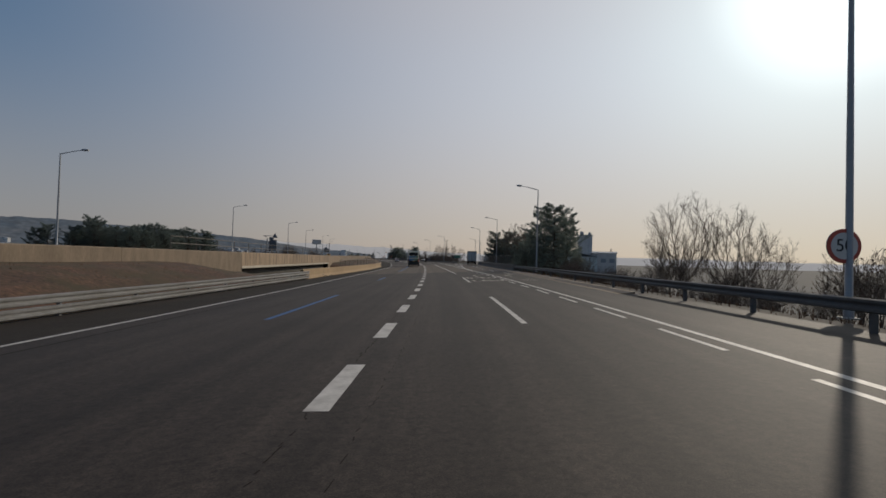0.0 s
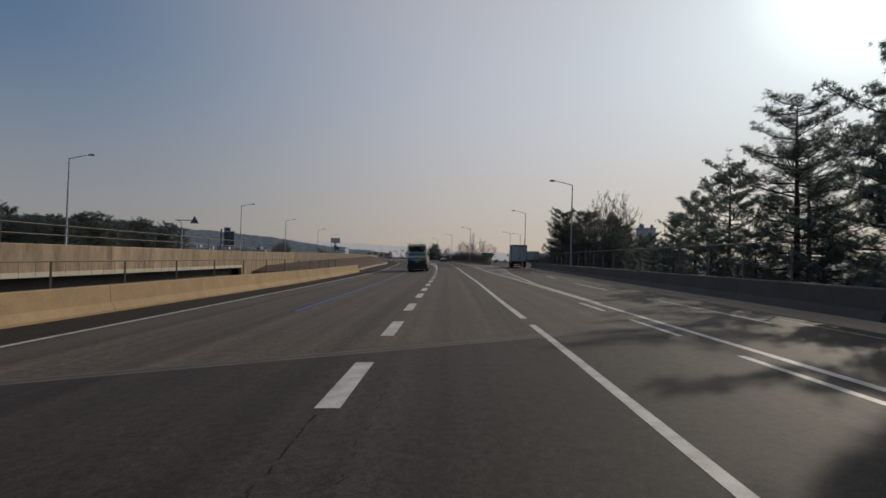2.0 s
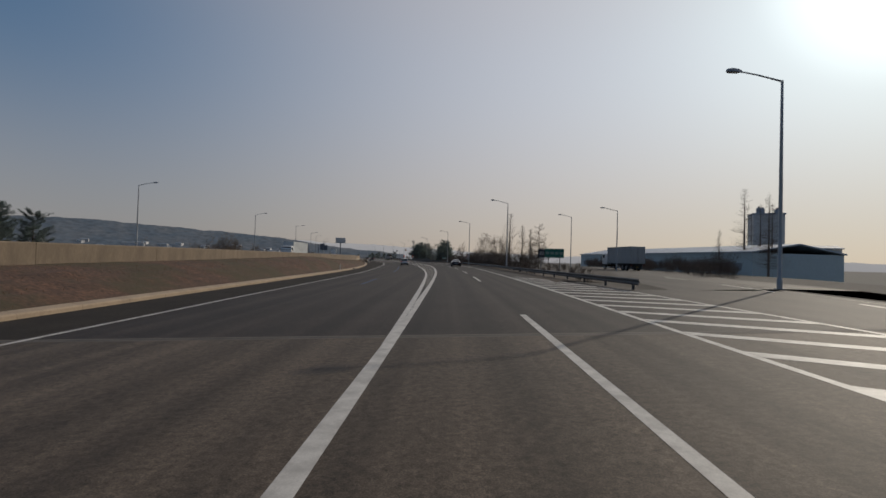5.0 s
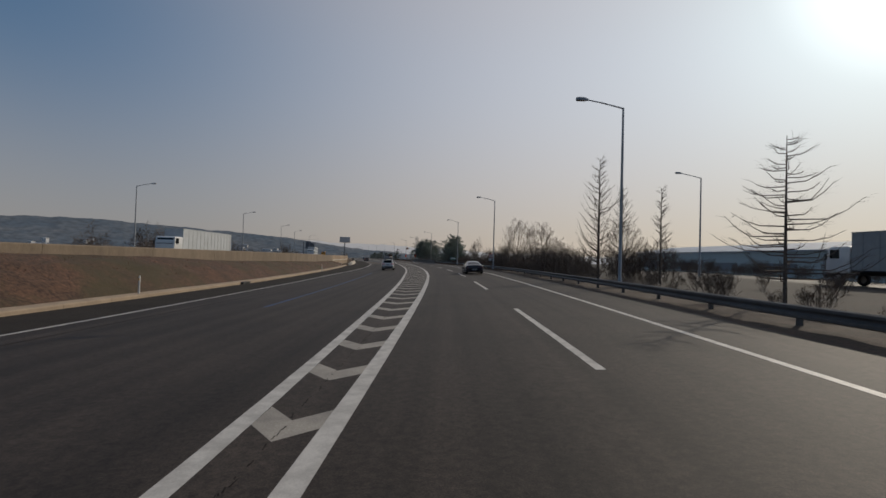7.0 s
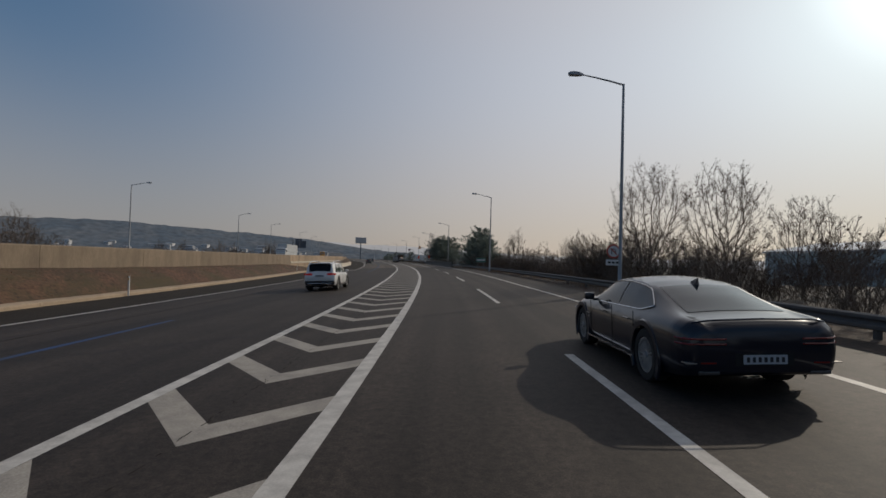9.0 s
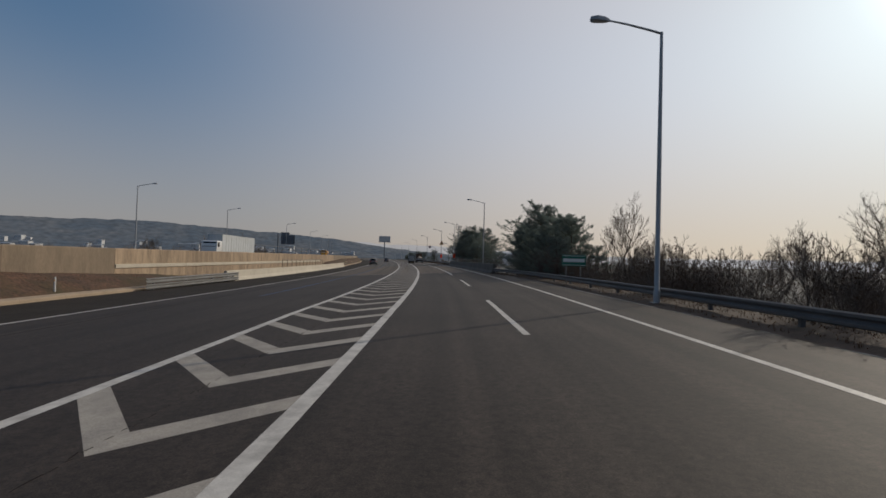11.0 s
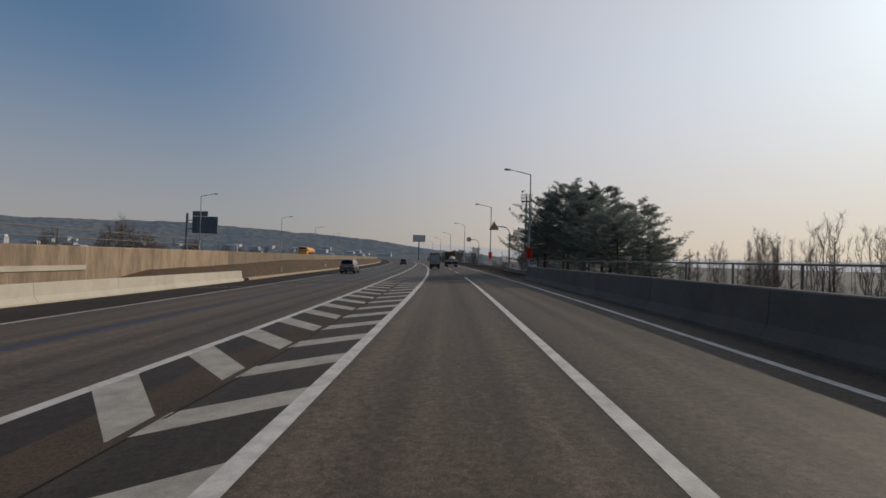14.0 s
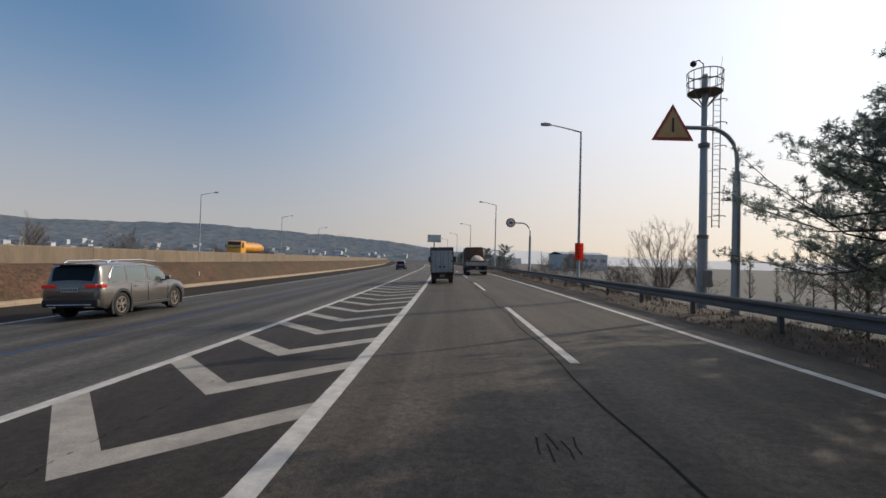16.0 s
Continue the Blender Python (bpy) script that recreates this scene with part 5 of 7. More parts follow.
DRY_GRASS = mat("dead_grass_blades", (0.15, 0.080, 0.040), 0.95, grain=0.4, grain_scale=5, stain=0.6, stain_scale=0.8, stain_color=(0.085, 0.05, 0.027))


def translucent(m, color, share):
    """Thin needles let some light through."""
    n, l = m.node_tree.nodes, m.node_tree.links
    out = n["Material Output"]
    t = n.new("ShaderNodeBsdfTranslucent")
    t.inputs["Color"].default_value = (*color, 1)
    x = n.new("ShaderNodeMixShader")
    x.inputs[0].default_value = share
    l.new(n["Principled BSDF"].outputs[0], x.inputs[1])
    l.new(t.outputs[0], x.inputs[2])
    l.new(x.outputs[0], out.inputs["Surface"])


# bluish, strong share: this too carries the haze over the pines
translucent(NEEDLE, (0.21, 0.26, 0.235), 0.5)


def clump(verts, faces, c, size, rng, n=16, width=0.2):
    """A tuft of short blades round a point."""
    for _ in range(n):
        d = Vector((rng.gauss(0, 1), rng.gauss(0, 1), rng.gauss(0.25, 0.8))).normalized()
        a = d.orthogonal().normalized() * size * width
        o = c + d * size * 0.1
        i = len(verts)
        verts += [o - a * 0.5, o + a * 0.5, c + d * size * rng.uniform(0.7, 1.15)]
        faces.append((i, i + 1, i + 2))


def pine(seed, h, spread, bare=0.3, lift=0.35, dense=5.8):
    """A straight trunk, whorls of rising boughs, upright shoots of needles at their ends."""
    rng = random.Random(seed)
    t = thing("pine_tree", Matrix(), "dark green roadside pine with an uneven crown", "tree", "pines")
    lean = Vector((rng.uniform(-0.5, 0.5), rng.uniform(-0.5, 0.5), 0))
    spine = [Vector((0, 0, -0.8)), Vector((0, 0, 0)), lean * 0.3 + Vector((0, 0, h * 0.35)), lean * 0.8 + Vector((0, 0, h * 0.7)), lean + Vector((0, 0, h * 0.97))]
    bm = tube(bmesh.new(), spine, [0.021 * h + 0.03, 0.019 * h, 0.013 * h, 0.007 * h, 0.02], 7)
    verts, faces = [], []
    n = int(h * dense)
    for k in range(n):
        f = bare + (0.99 - bare) * (k + rng.random()) / n
        a = k * 2.4 + rng.uniform(-0.5, 0.5)
        u = (1 - f) / (1 - bare)
        reach = spread * (0.30 + 0.70 * math.sin(min(1.0, u * 1.3 + 0.08) * 1.5)) * rng.uniform(0.55, 1.15)
        o = lean * f * 0.9 + Vector((0, 0, f * h))
        d = Vector((math.cos(a), math.sin(a), rng.uniform(-0.10, 0.28) + lift * f))
        side = Vector((-d.y, d.x, 0))
        m = o + d * reach * 0.5 + Vector((0, 0, -0.08 * reach))
        e = o + d * reach + Vector((0, 0, 0.06 * reach))
        tube(bm, [o, m, e], [0.05 * (1.15 - f) + 0.018, 0.026, 0.010], 4)
        for j in range(8):
            g = 0.30 + 0.70 * (j + rng.random()) / 8
            base = o.lerp(m, g * 2) if g < 0.5 else m.lerp(e, min(1, g * 2 - 1))
            sg = 1 if j % 2 else -1
            ln = (0.1 + reach * rng.uniform(0.20, 0.42)) * (1.25 - 0.65 * g)
            tip = base + (d * 0.7 + side * sg * rng.uniform(0.3, 1.1) + Vector((rng.gauss(0, 0.2), rng.gauss(0, 0.2), rng.uniform(-0.15, 0.45) + lift * rng.uniform(0, 1.3)))).normalized() * ln
            tube(bm, [base, tip], [0.014, 0.006], 3)
            for q in range(8):
                c = base.lerp(tip, 0.15 + 0.88 * (q + rng.random()) / 8) + Vector((rng.gauss(0, 0.11), rng.gauss(0, 0.11), rng.gauss(0.04, 0.09)))
                clump(verts, faces, c, rng.uniform(0.12, 0.21), rng, 18, 0.13)
            for q in range(2):                               # upright shoots
                c = tip.lerp(base, 0.5 * rng.random()) + Vector((rng.gauss(0, 0.13), rng.gauss(0, 0.13), 0))
                up_ = rng.uniform(0.10, 0.30)
                for w in range(3):
                    clump(verts, faces, c + Vector((0, 0, up_ * (w + 1) / 3)), 0.13 - 0.025 * w, rng, 9, 0.15)
    part("trunk", bm, BARK, t, smooth=True)
    link("crown", verts, faces, NEEDLE, t, "dark needles in open uneven layers")
    return t


def bare_tree(seed, h, spread, leaves=0.0, upright=0.5, name="bare_tree", label="leafless roadside tree with fine grey twigs", depth=3, stems=1, limbs=8):
    rng = random.Random(seed)
    t = thing(name, Matrix(), label, "tree", "bare trees")
    bm = bmesh.new()
    fine = ([], [])
    leaf = ([], [])

    def twig(o, d, length, r):
        vs, fs = fine
        a = d.orthogonal().normalized()
        b = d.cross(a)
        i = len(vs)
        for k in range(3):
            vs.append(o + (a * math.cos(k * 2.094) + b * math.sin(k * 2.094)) * r)
        vs.append(o + d * length)
        fs.extend(((i, i + 1, i + 3), (i + 1, i + 2, i + 3), (i + 2, i, i + 3)))

    def jitter(k, lift):
        return Vector((rng.gauss(0, k), rng.gauss(0, k), rng.gauss(lift, k * 0.7)))

    def grow(o, d, length, r, level):
        m = o + (d + jitter(0.10, 0.0)) * length * 0.5
        e = o + (d + jitter(0.10, 0.08)) * length
        tube(bm, [o, m, e], [r, r * 0.78, r * 0.45], 6 if level == 0 else 4 if level < 2 else 3)
        if level >= depth:
            for _ in range(7):
                p = o.lerp(m, rng.uniform(0.3, 1)) if rng.random() < 0.4 else m.lerp(e, rng.random())
                dd = (d + jitter(0.5, 0.25)).normalized()
                ln = length * rng.uniform(0.4, 0.8)
                twig(p, dd, ln, 0.009)
                for _ in range(2):
                    twig(p + dd * ln * rng.uniform(0.3, 0.8), (dd + jitter(0.5, 0.2)).normalized(), ln * rng.uniform(0.35, 0.6), 0.006)
                if rng.random() < leaves:
                    clump(leaf[0], leaf[1], p + dd * ln * 0.7, 0.11, rng, 4, 0.6)
            return
        kids = limbs if level == 0 else 4
        for k in range(kids):
            g = 0.30 + 0.68 * (k + rng.random()) / kids
            a = k * 2.4 + rng.uniform(-0.5, 0.5)
            side = Vector((math.cos(a), math.sin(a), 0)) if level == 0 else (jitter(1, 0) - d * 0.3).normalized()
            dd = (d * upright + side * (1 - upright) * spread + Vector((0, 0, 0.15))).normalized()
            p = o.lerp(m, g * 2) if g < 0.5 else m.lerp(e, g * 2 - 1)
            grow(p, dd, length * (0.78 - 0.35 * g) * rng.uniform(0.8, 1.15), r * (0.55 - 0.15 * g), level + 1)
        grow(e, (d + jitter(0.1, 0.1)).normalized(), length * 0.5, r * 0.42, level + 1)

    for k in range(stems):
        a = k * 2.4
        many = stems > 1
        o = Vector((math.cos(a), math.sin(a), 0)) * (0.3 * many) + Vector((0, 0, -0.3))
        d = Vector((math.cos(a) * 0.32 * many, math.sin(a) * 0.32 * many, 1)).normalized()
        grow(o, d, h * (0.62 if not many else 0.5 * rng.uniform(0.7, 1.1)), 0.0125 * h * (0.6 if many else 1), 0 if not many else 1)
    part("trunk", bm, TWIG, t, smooth=True)
    link("crown", fine[0], fine[1], TWIG, t, "bare winter twigs")
    if leaf[0]:
        link("dead_leaves", leaf[0], leaf[1], DRY_LEAF, t, "a few brown dead leaves")
    return t


def round_tree(seed, h, r, leaves=0.0, ends=230, fork=0.22, label="leafless roadside tree with a round crown of fine twigs"):
    """A short trunk whose limbs fork again and again until they fill a rounded crown."""
    rng = random.Random(seed)
    t = thing("bare_tree", Matrix(), label, "tree", "bare trees")
    at_, up_, far = [Vector((0, 0, -0.5))], [-1], [0.0]
    for k in range(1, 5):
        at_.append(Vector((rng.gauss(0, 0.03), rng.gauss(0, 0.03), h * fork * k / 4)))
        up_.append(k - 1)
        far.append(h * fork * k / 4)
    goals = []
    while len(goals) < ends:
        v = Vector((rng.gauss(0, 1), rng.gauss(0, 1), rng.gauss(0, 1))).normalized() * rng.uniform(0.25, 1.0) ** 0.5
        g = Vector((v.x * r, v.y * r, h * 0.58 + v.z * h * 0.42)) * rng.uniform(0.93, 1.06)
        if g.z > h * (fork + 0.05):
            goals.append(g)
    goals.sort(key=lambda g: (g - at_[4]).length)
    tips = []
    for g in goals:
        best = min(range(3, len(at_)), key=lambda i: (at_[i] - g).length + 0.82 * far[i] + 1.2 * max(0.0, at_[i].z - g.z + 0.25))
        o = at_[best]
        n = max(2, int((g - o).length / 0.55))
        last = best
        for k in range(1, n + 1):
            f = k / n
            q = o.lerp(g, f) + Vector((rng.gauss(0, 0.05), rng.gauss(0, 0.05), -0.07 * math.sin(f * math.pi) * (g - o).length + rng.gauss(0, 0.03)))
            far.append(far[last] + (q - at_[last]).length)
            at_.append(q)
            up_.append(last)
            last = len(at_) - 1
        tips.append(last)
    load = [0] * len(at_)
    for i in tips:
        while i >= 0:
            load[i] += 1
            i = up_[i]
    vs, fs = [], []

    def rod(a, b, ra, rb, sides):
        d = (b - a).normalized()
        u = d.orthogonal().normalized()
        w = d.cross(u)
        i = len(vs)
        for c, q in ((a, ra), (b, rb)):
            for k in range(sides):
                x = math.tau * k / sides
                vs.append(c + (u * math.cos(x) + w * math.sin(x)) * q)
        for k in range(sides):
            fs.append((i + k, i + (k + 1) % sides, i + sides + (k + 1) % sides, i + sides + k))

    size = lambda n: 0.0062 * n ** 0.55 * (h / 9.0) ** 0.5 + 0.002
    for i in range(1, len(at_)):
        p = up_[i]
        rod(at_[p], at_[i], min(size(load[p]), size(load[i]) * 1.3), size(load[i]), 7 if load[i] > 20 else 4 if load[i] > 3 else 3)
    link("trunk", vs, fs, TWIG, t, smooth=True)
    tv, tf = [], []
    lv, lf = [], []
    for i in tips:
        d = (at_[i] - at_[up_[i]]).normalized()
        for _ in range(11):
            p = at_[i].lerp(at_[up_[i]], rng.uniform(0, 1.5))
            dd = (d * 0.8 + Vector((rng.gauss(0, 0.55), rng.gauss(0, 0.55), rng.gauss(0.25, 0.45)))).normalized()
            ln = rng.uniform(0.25, 0.75) * (h / 9.0) ** 0.5
            for q, e, l in ((p, dd, ln), (p + dd * ln * 0.45, (dd + Vector((rng.gauss(0, 0.5), rng.gauss(0, 0.5), 0.2))).normalized(), ln * 0.6)):
                a = e.orthogonal().normalized() * 0.0055
                k = len(tv)
                tv.extend((q - a, q + a, q + e.cross(a), q + e * l))
                tf.extend(((k, k + 1, k + 3), (k + 1, k + 2, k + 3), (k + 2, k, k + 3)))
            if rng.random() < leaves:
                clump(lv, lf, p + dd * ln * 0.6, 0.10, rng, 4, 0.6)
    link("crown", tv, tf, TWIG, t, "bare winter twigs")
    if lv:
        link("dead_leaves", lv, lf, DRY_LEAF, t, "brown dead leaves still hanging")
    return t


def poplar(seed, h, r0, up=None):
    """A narrow upright tree, or a larch-like cone when r0 is large."""
    rng = random.Random(seed)
    t = thing("bare_tree", Matrix(), "slim leafless tree with upswept twigs", "tree", "bare trees")
    bm = tube(bmesh.new(), [(0, 0, -0.3), (0, 0, h * 0.5), (0, 0, h)], [0.014 * h, 0.008 * h, 0.012], 6)
    vs, fs = [], []
    n = int(h * 11)
    for k in range(n):
        f = 0.14 + 0.84 * (k + rng.random()) / n
        a = rng.random() * math.tau
        rise = up or (0.9 if r0 < 1.2 else 0.12)
        d = Vector((math.cos(a), math.sin(a), rise * rng.uniform(0.5, 1.2))).normalized()
        ln = r0 * (1.05 - f) * rng.uniform(0.55, 1.5) + 0.2
        o = Vector((0, 0, f * h))
        mid = o + d * ln * 0.5 + Vector((rng.gauss(0, 0.05), rng.gauss(0, 0.05), -0.05)) * ln
        e = o + d * ln + Vector((rng.gauss(0, 0.08), rng.gauss(0, 0.08), rng.uniform(0.05, 0.32))) * ln
        tube(bm, [o, mid, mid.lerp(e, 0.55) + Vector((0, 0, -0.04 * ln)), e], [0.03 * (1.1 - f) + 0.008, 0.018, 0.012, 0.005], 4)
        for _ in range(9):
            dd = (d + Vector((rng.gauss(0, 0.5), rng.gauss(0, 0.5), rng.gauss(0.3, 0.4)))).normalized()
            p = mid.lerp(e, rng.random()) if rng.random() < 0.65 else o.lerp(mid, rng.uniform(0.3, 1))
            s = dd.orthogonal().normalized() * 0.008
            i = len(vs)
            vs.extend((p - s, p + s, p + dd * rng.uniform(0.25, 0.55)))
            fs.append((i, i + 1, i + 2))
    part("trunk", bm, TWIG, t, smooth=True)
    link("crown", vs, fs, TWIG, t, "fine upswept twigs")
    return t


PINES = [pine(11, 7.6, 2.7, 0.2), pine(12, 8.6, 3.1, 0.24), pine(13, 6.6, 2.8, 0.1), pine(14, 9.4, 3.2, 0.3)]
BARES = [round_tree(21, 9.0, 3.0), bare_tree(22, 8.4, 1.3, 0.30, 0.45), bare_tree(23, 4.4, 1.3, 0.06, 0.62, "shrub", "leafless brown roadside shrub", 3, 7), bare_tree(24, 9.8, 1.0, 0.08, 0.6, limbs=10)]
POPLARS = [poplar(31, 9.6, 0.95), poplar(32, 7.0, 0.7), poplar(33, 6.2, 2.3)]
OPEN_PINE = pine(15, 10.6, 4.4, 0.36, 0.30, 2.5)
FULL = [pine(44, 10.5, 3.2, 0.10, 0.30), pine(45, 8.8, 3.0, 0.12, 0.26)]
CROWNS = [pine(41, 12.0, 4.1, 0.36, 0.16), pine(42, 11.0, 4.4, 0.34, 0.10), pine(43, 8.0, 4.5, 0.30, 0.06)]
ROUND = round_tree(26, 5.6, 2.5, 0.0, 200, 0.10, "leafless round-crowned tree branching from the ground")
SLIM = round_tree(28, 9.8, 1.7, 0.0, 150, 0.10, "slim leafless tree with many steep stems")
UPSWEPT = poplar(35, 10.2, 2.3, 0.85)
CONE = poplar(34, 20.0, 3.4)
LEAFY = round_tree(27, 10.0, 3.3, 0.22, 300, 0.16, "broad bare tree with brown leaves clinging to its twigs")
USED = set()


def plant(proto, s, lat, h, scale=1.0, turn=0.0):
    m = Matrix.Translation(V(s, lat, h)) @ pose(0, 0, 0, 0, 0, turn)
    if proto.name not in USED:
        USED.add(proto.name)
        proto.matrix_world = m @ Matrix.Scale(scale, 4)
        return proto
    proto_scale = proto.scale.copy()
    c = copy_thing(proto, m)
    c.scale = (scale, scale, scale)
    return c


rng = random.Random(5)


def ground_h(s, lat):
    e = EDGE_R(s) if s < 155 else RAIL_R2(s)
    if 155 <= s < 262:
        return -0.3
    return float(np.interp(lat - e, [0, 1.5, 6, 16, 26], [0, -0.1, -1.4, -4.0, -5.2]))


# right side, in the order of the drive
plant(BARES[0], 48.8, 25.6, -3.9, 1.45)
plant(BARES[0], 63.6, 31.8, -4.6, 1.25, 140)
plant(BARES[0], 44.0, 27.5, -4.2, 1.25, 250)
plant(BARES[0], 37.5, 26.0, -4.0, 0.9, 50)
for k in range(44):
    s, lat = 8 + k * 1.25 + rng.uniform(-1, 1), 12.0 + rng.uniform(0, 8)
    plant(BARES[2], s, lat, ground_h(s, lat), rng.uniform(0.45, 0.75), rng.uniform(0, 360))
for k, (s, lat, tall) in enumerate(((74.6, 17.2, 11.0), (68.0, 17.0, 10.6), (71.5, 19.8, 10.4), (64.2, 17.8, 6.4), (60.8, 18.0, 3.8), (77.5, 20.0, 10.2), (80, 17.0, 8.4), (85, 17.5, 7.4), (89, 18.5, 6.8))):
    plant(FULL[k % 2], s, lat, ground_h(s, lat), tall / (10.5, 8.8)[k % 2], k * 77)
for k, (s, lat, sc) in enumerate(((117, 16.2, 1.0), (120, 18.5, 1.15), (123, 21.0, 1.1), (126, 19.0, 1.0), (121, 24, 1.2), (116, 26, 1.15), (130, 20.5, 0.9), (113, 22.5, 1.0), (119, 29, 1.05), (114, 18.6, 1.0), (124, 27, 1.1), (110, 20.2, 0.85))):
    plant(PINES[(k + 1) % 4], s, lat, ground_h(s, lat), sc, k * 61)
for k, (s, lat, sc) in enumerate(((70, 15.0, 0.55), (73, 14.2, 0.5), (78, 14.8, 0.55), (83, 15.0, 0.5), (88, 15.8, 0.5), (93, 16.4, 0.5), (108, 17.6, 0.5), (113, 16.2, 0.55), (118, 15.4, 0.5), (123, 17.0, 0.55), (128, 18.6, 0.5))):
    plant(PINES[2], s, lat, ground_h(s, lat), sc, k * 53)
plant(BARES[0], 114, 19.5, ground_h(114, 19.5), 1.2, 20)
plant(LEAFY, 111.5, 21.0, ground_h(111.5, 21), 1.25, 140)
plant(BARES[0], 118, 17.5, ground_h(118, 17.5), 1.0, 200)
for s, lat in ((133, 22), (137, 23.5), (142, 25)):
    plant(BARES[1], s, lat, -2.5, 0.8, s * 7)
plant(UPSWEPT, 213.6, 12.6, -0.2, 1.0)
for s, lat, sc in ((231, 70.5, 1.06), (221, 68.2, 0.92), (226, 61, 0.55), (233, 76, 0.9), (226, 73, 0.85)):
    plant(CONE, s, lat, -1.6, sc, s * 31)
plant(UPSWEPT, 216, 15.5, -0.2, 0.8, 130)
plant(POPLARS[1], 208.7, 15.4, -0.2, 1.0)
plant(POPLARS[2], 194, 13.6, -0.2, 1.12)
for k, (s, lat, i, sc) in enumerate(((266, 18, 3, 0.62), (255, 12.5, 1, 0.55), (274, 20, 1, 0.7), (280, 13, 1, 0.5), (286, 15, 1, 0.5))):
    plant(BARES[i], s, lat, ground_h(s, lat), sc, k * 83)
for k, (s, lat, sc) in enumerate(((258.7, 15.0, 0.96), (254.5, 18.0, 0.86), (249.4, 19.0, 0.58), (271, 14.5, 0.62))):
    plant(LEAFY, s, lat, ground_h(s, lat) - 0.2, sc, k * 130)
plant(BARES[0], 233, 22.5, -0.4, 0.85, 200)
for k in range(150):
    s, lat = 212 + k * 0.80 + rng.uniform(-1, 1), 10.0 + rng.uniform(0, 8.5)
    plant(BARES[2], s, lat, ground_h(s, lat), rng.uniform(0.5, 0.95), rng.uniform(0, 360))
for k in range(9):
    s, lat = 296 + k * 6, 20 + rng.uniform(0, 9)
    plant(POPLARS[k % 2] if k % 3 else BARES[3], s, lat, ground_h(s, lat) + 0.6, rng.uniform(0.6, 0.85), rng.uniform(0, 360))
for k, (s, lat, sc) in enumerate(((316.5, 10.6, 0.6), (319, 12.6, 0.7), (321.5, 11.2, 0.74), (324, 13.4, 0.88), (327, 12.0, 0.84), (329.5, 14.0, 0.85), (332, 11.8, 0.84), (334.5, 14.5, 0.82), (317.5, 14.5, 0.66))):
    plant(PINES[(k + 2) % 4], s, lat, ground_h(s, lat), sc, k * 97)
plant(OPEN_PINE, 352.8, 14.6, -1.8, 0.92, 250)
for k, (s, lat, sc) in enumerate(((338.5, 14.6, 1.15), (341.5, 13.8, 1.12), (344, 15.8, 1.2), (346.5, 14.2, 1.12), (349.5, 15.6, 1.05))):
    plant(PINES[(k + 1) % 4], s, lat, -2.0, sc, k * 83)
for k in range(34):
    s, lat = 356 + k * 3.4, 38 + rng.uniform(0, 26)
    plant(POPLARS[k % 2], s, lat, -4.0, rng.uniform(0.8, 1.15), rng.uniform(0, 360))
for k in range(22):
    s, lat = 356 + k * 3.4, 29 + rng.uniform(0, 14)
    plant(SLIM if k % 4 else POPLARS[0], s, lat, -3.8, rng.uniform(0.75, 1.08), rng.uniform(0, 360))
for k, (s, lat, tall) in enumerate(((383.5, 14.5, 5.4), (387, 13.5, 6.8), (391, 14.2, 8.0), (395.5, 13.5, 9.2), (398.5, 15, 10.6), (401.5, 13, 10.6), (405, 14.5, 12.2), (408.8, 12.7, 10.8), (411.3, 13.5, 9.8), (412.9, 12.8, 7.8), (403.5, 18, 12.6), (396, 18, 10.2), (416.2, 16.5, 7.6))):
    i = 2 if tall < 8.5 else k % 2
    plant(CROWNS[i], s, lat, ground_h(s, lat) - 0.1, tall / (12.0, 11.0, 8.0)[i], k * 71)
plant(BARES[1], 419.0, 16.5, -2.4, 0.7, 50)
plant(ROUND, 433.5, 15.0, -1.2, 1.1, 10)
for k in range(18):
    s, lat = 425 + k * 8, 30 + rng.uniform(0, 20)
    plant(BARES[1] if k % 2 else BARES[3], s, lat, -4.2, rng.uniform(0.6, 0.85), rng.uniform(0, 360))
for k in range(12):
    s, lat = 520 + k * 14, 12 + rng.uniform(0, 14)
    plant(PINES[k % 4], s, lat, -2.5, rng.uniform(0.7, 1.0), k * 55)

for k in range(44):
    s, lat = 405 + k * 3.4 + rng.uniform(-1, 1), 8.8 + rng.uniform(0, 5)
    plant(BARES[2], s, lat, ground_h(s, lat), rng.uniform(0.25, 0.5), rng.uniform(0, 360))
for k in range(26):
    s = 158 + k * 3.2 + rng.uniform(-1, 1)
    lat = RAIL_R2(s) + 1.0 + rng.uniform(0, max(0.5, SLIP(s) - RAIL_R2(s) - 2))
    plant(BARES[2], s, lat, -0.1, rng.uniform(0.15, 0.35), rng.uniform(0, 360))

# shrubs between the slip road and the yard
for k in range(60):
    s = 172 + k * 1.5 + rng.uniform(-1, 1)
    lat = SLIP(s) + 10 + rng.uniform(0, 6)
    plant(BARES[2], s, lat, -0.3, rng.uniform(0.45, 0.8), rng.uniform(0, 360))
for k in range(40):
    s = 176 + k * 2.1 + rng.uniform(-1, 1)
    plant(BARES[2], s, RAIL_R2(s) + 1.2 + rng.uniform(0, 4), -0.1, rng.uniform(0.2, 0.5), rng.uniform(0, 360))

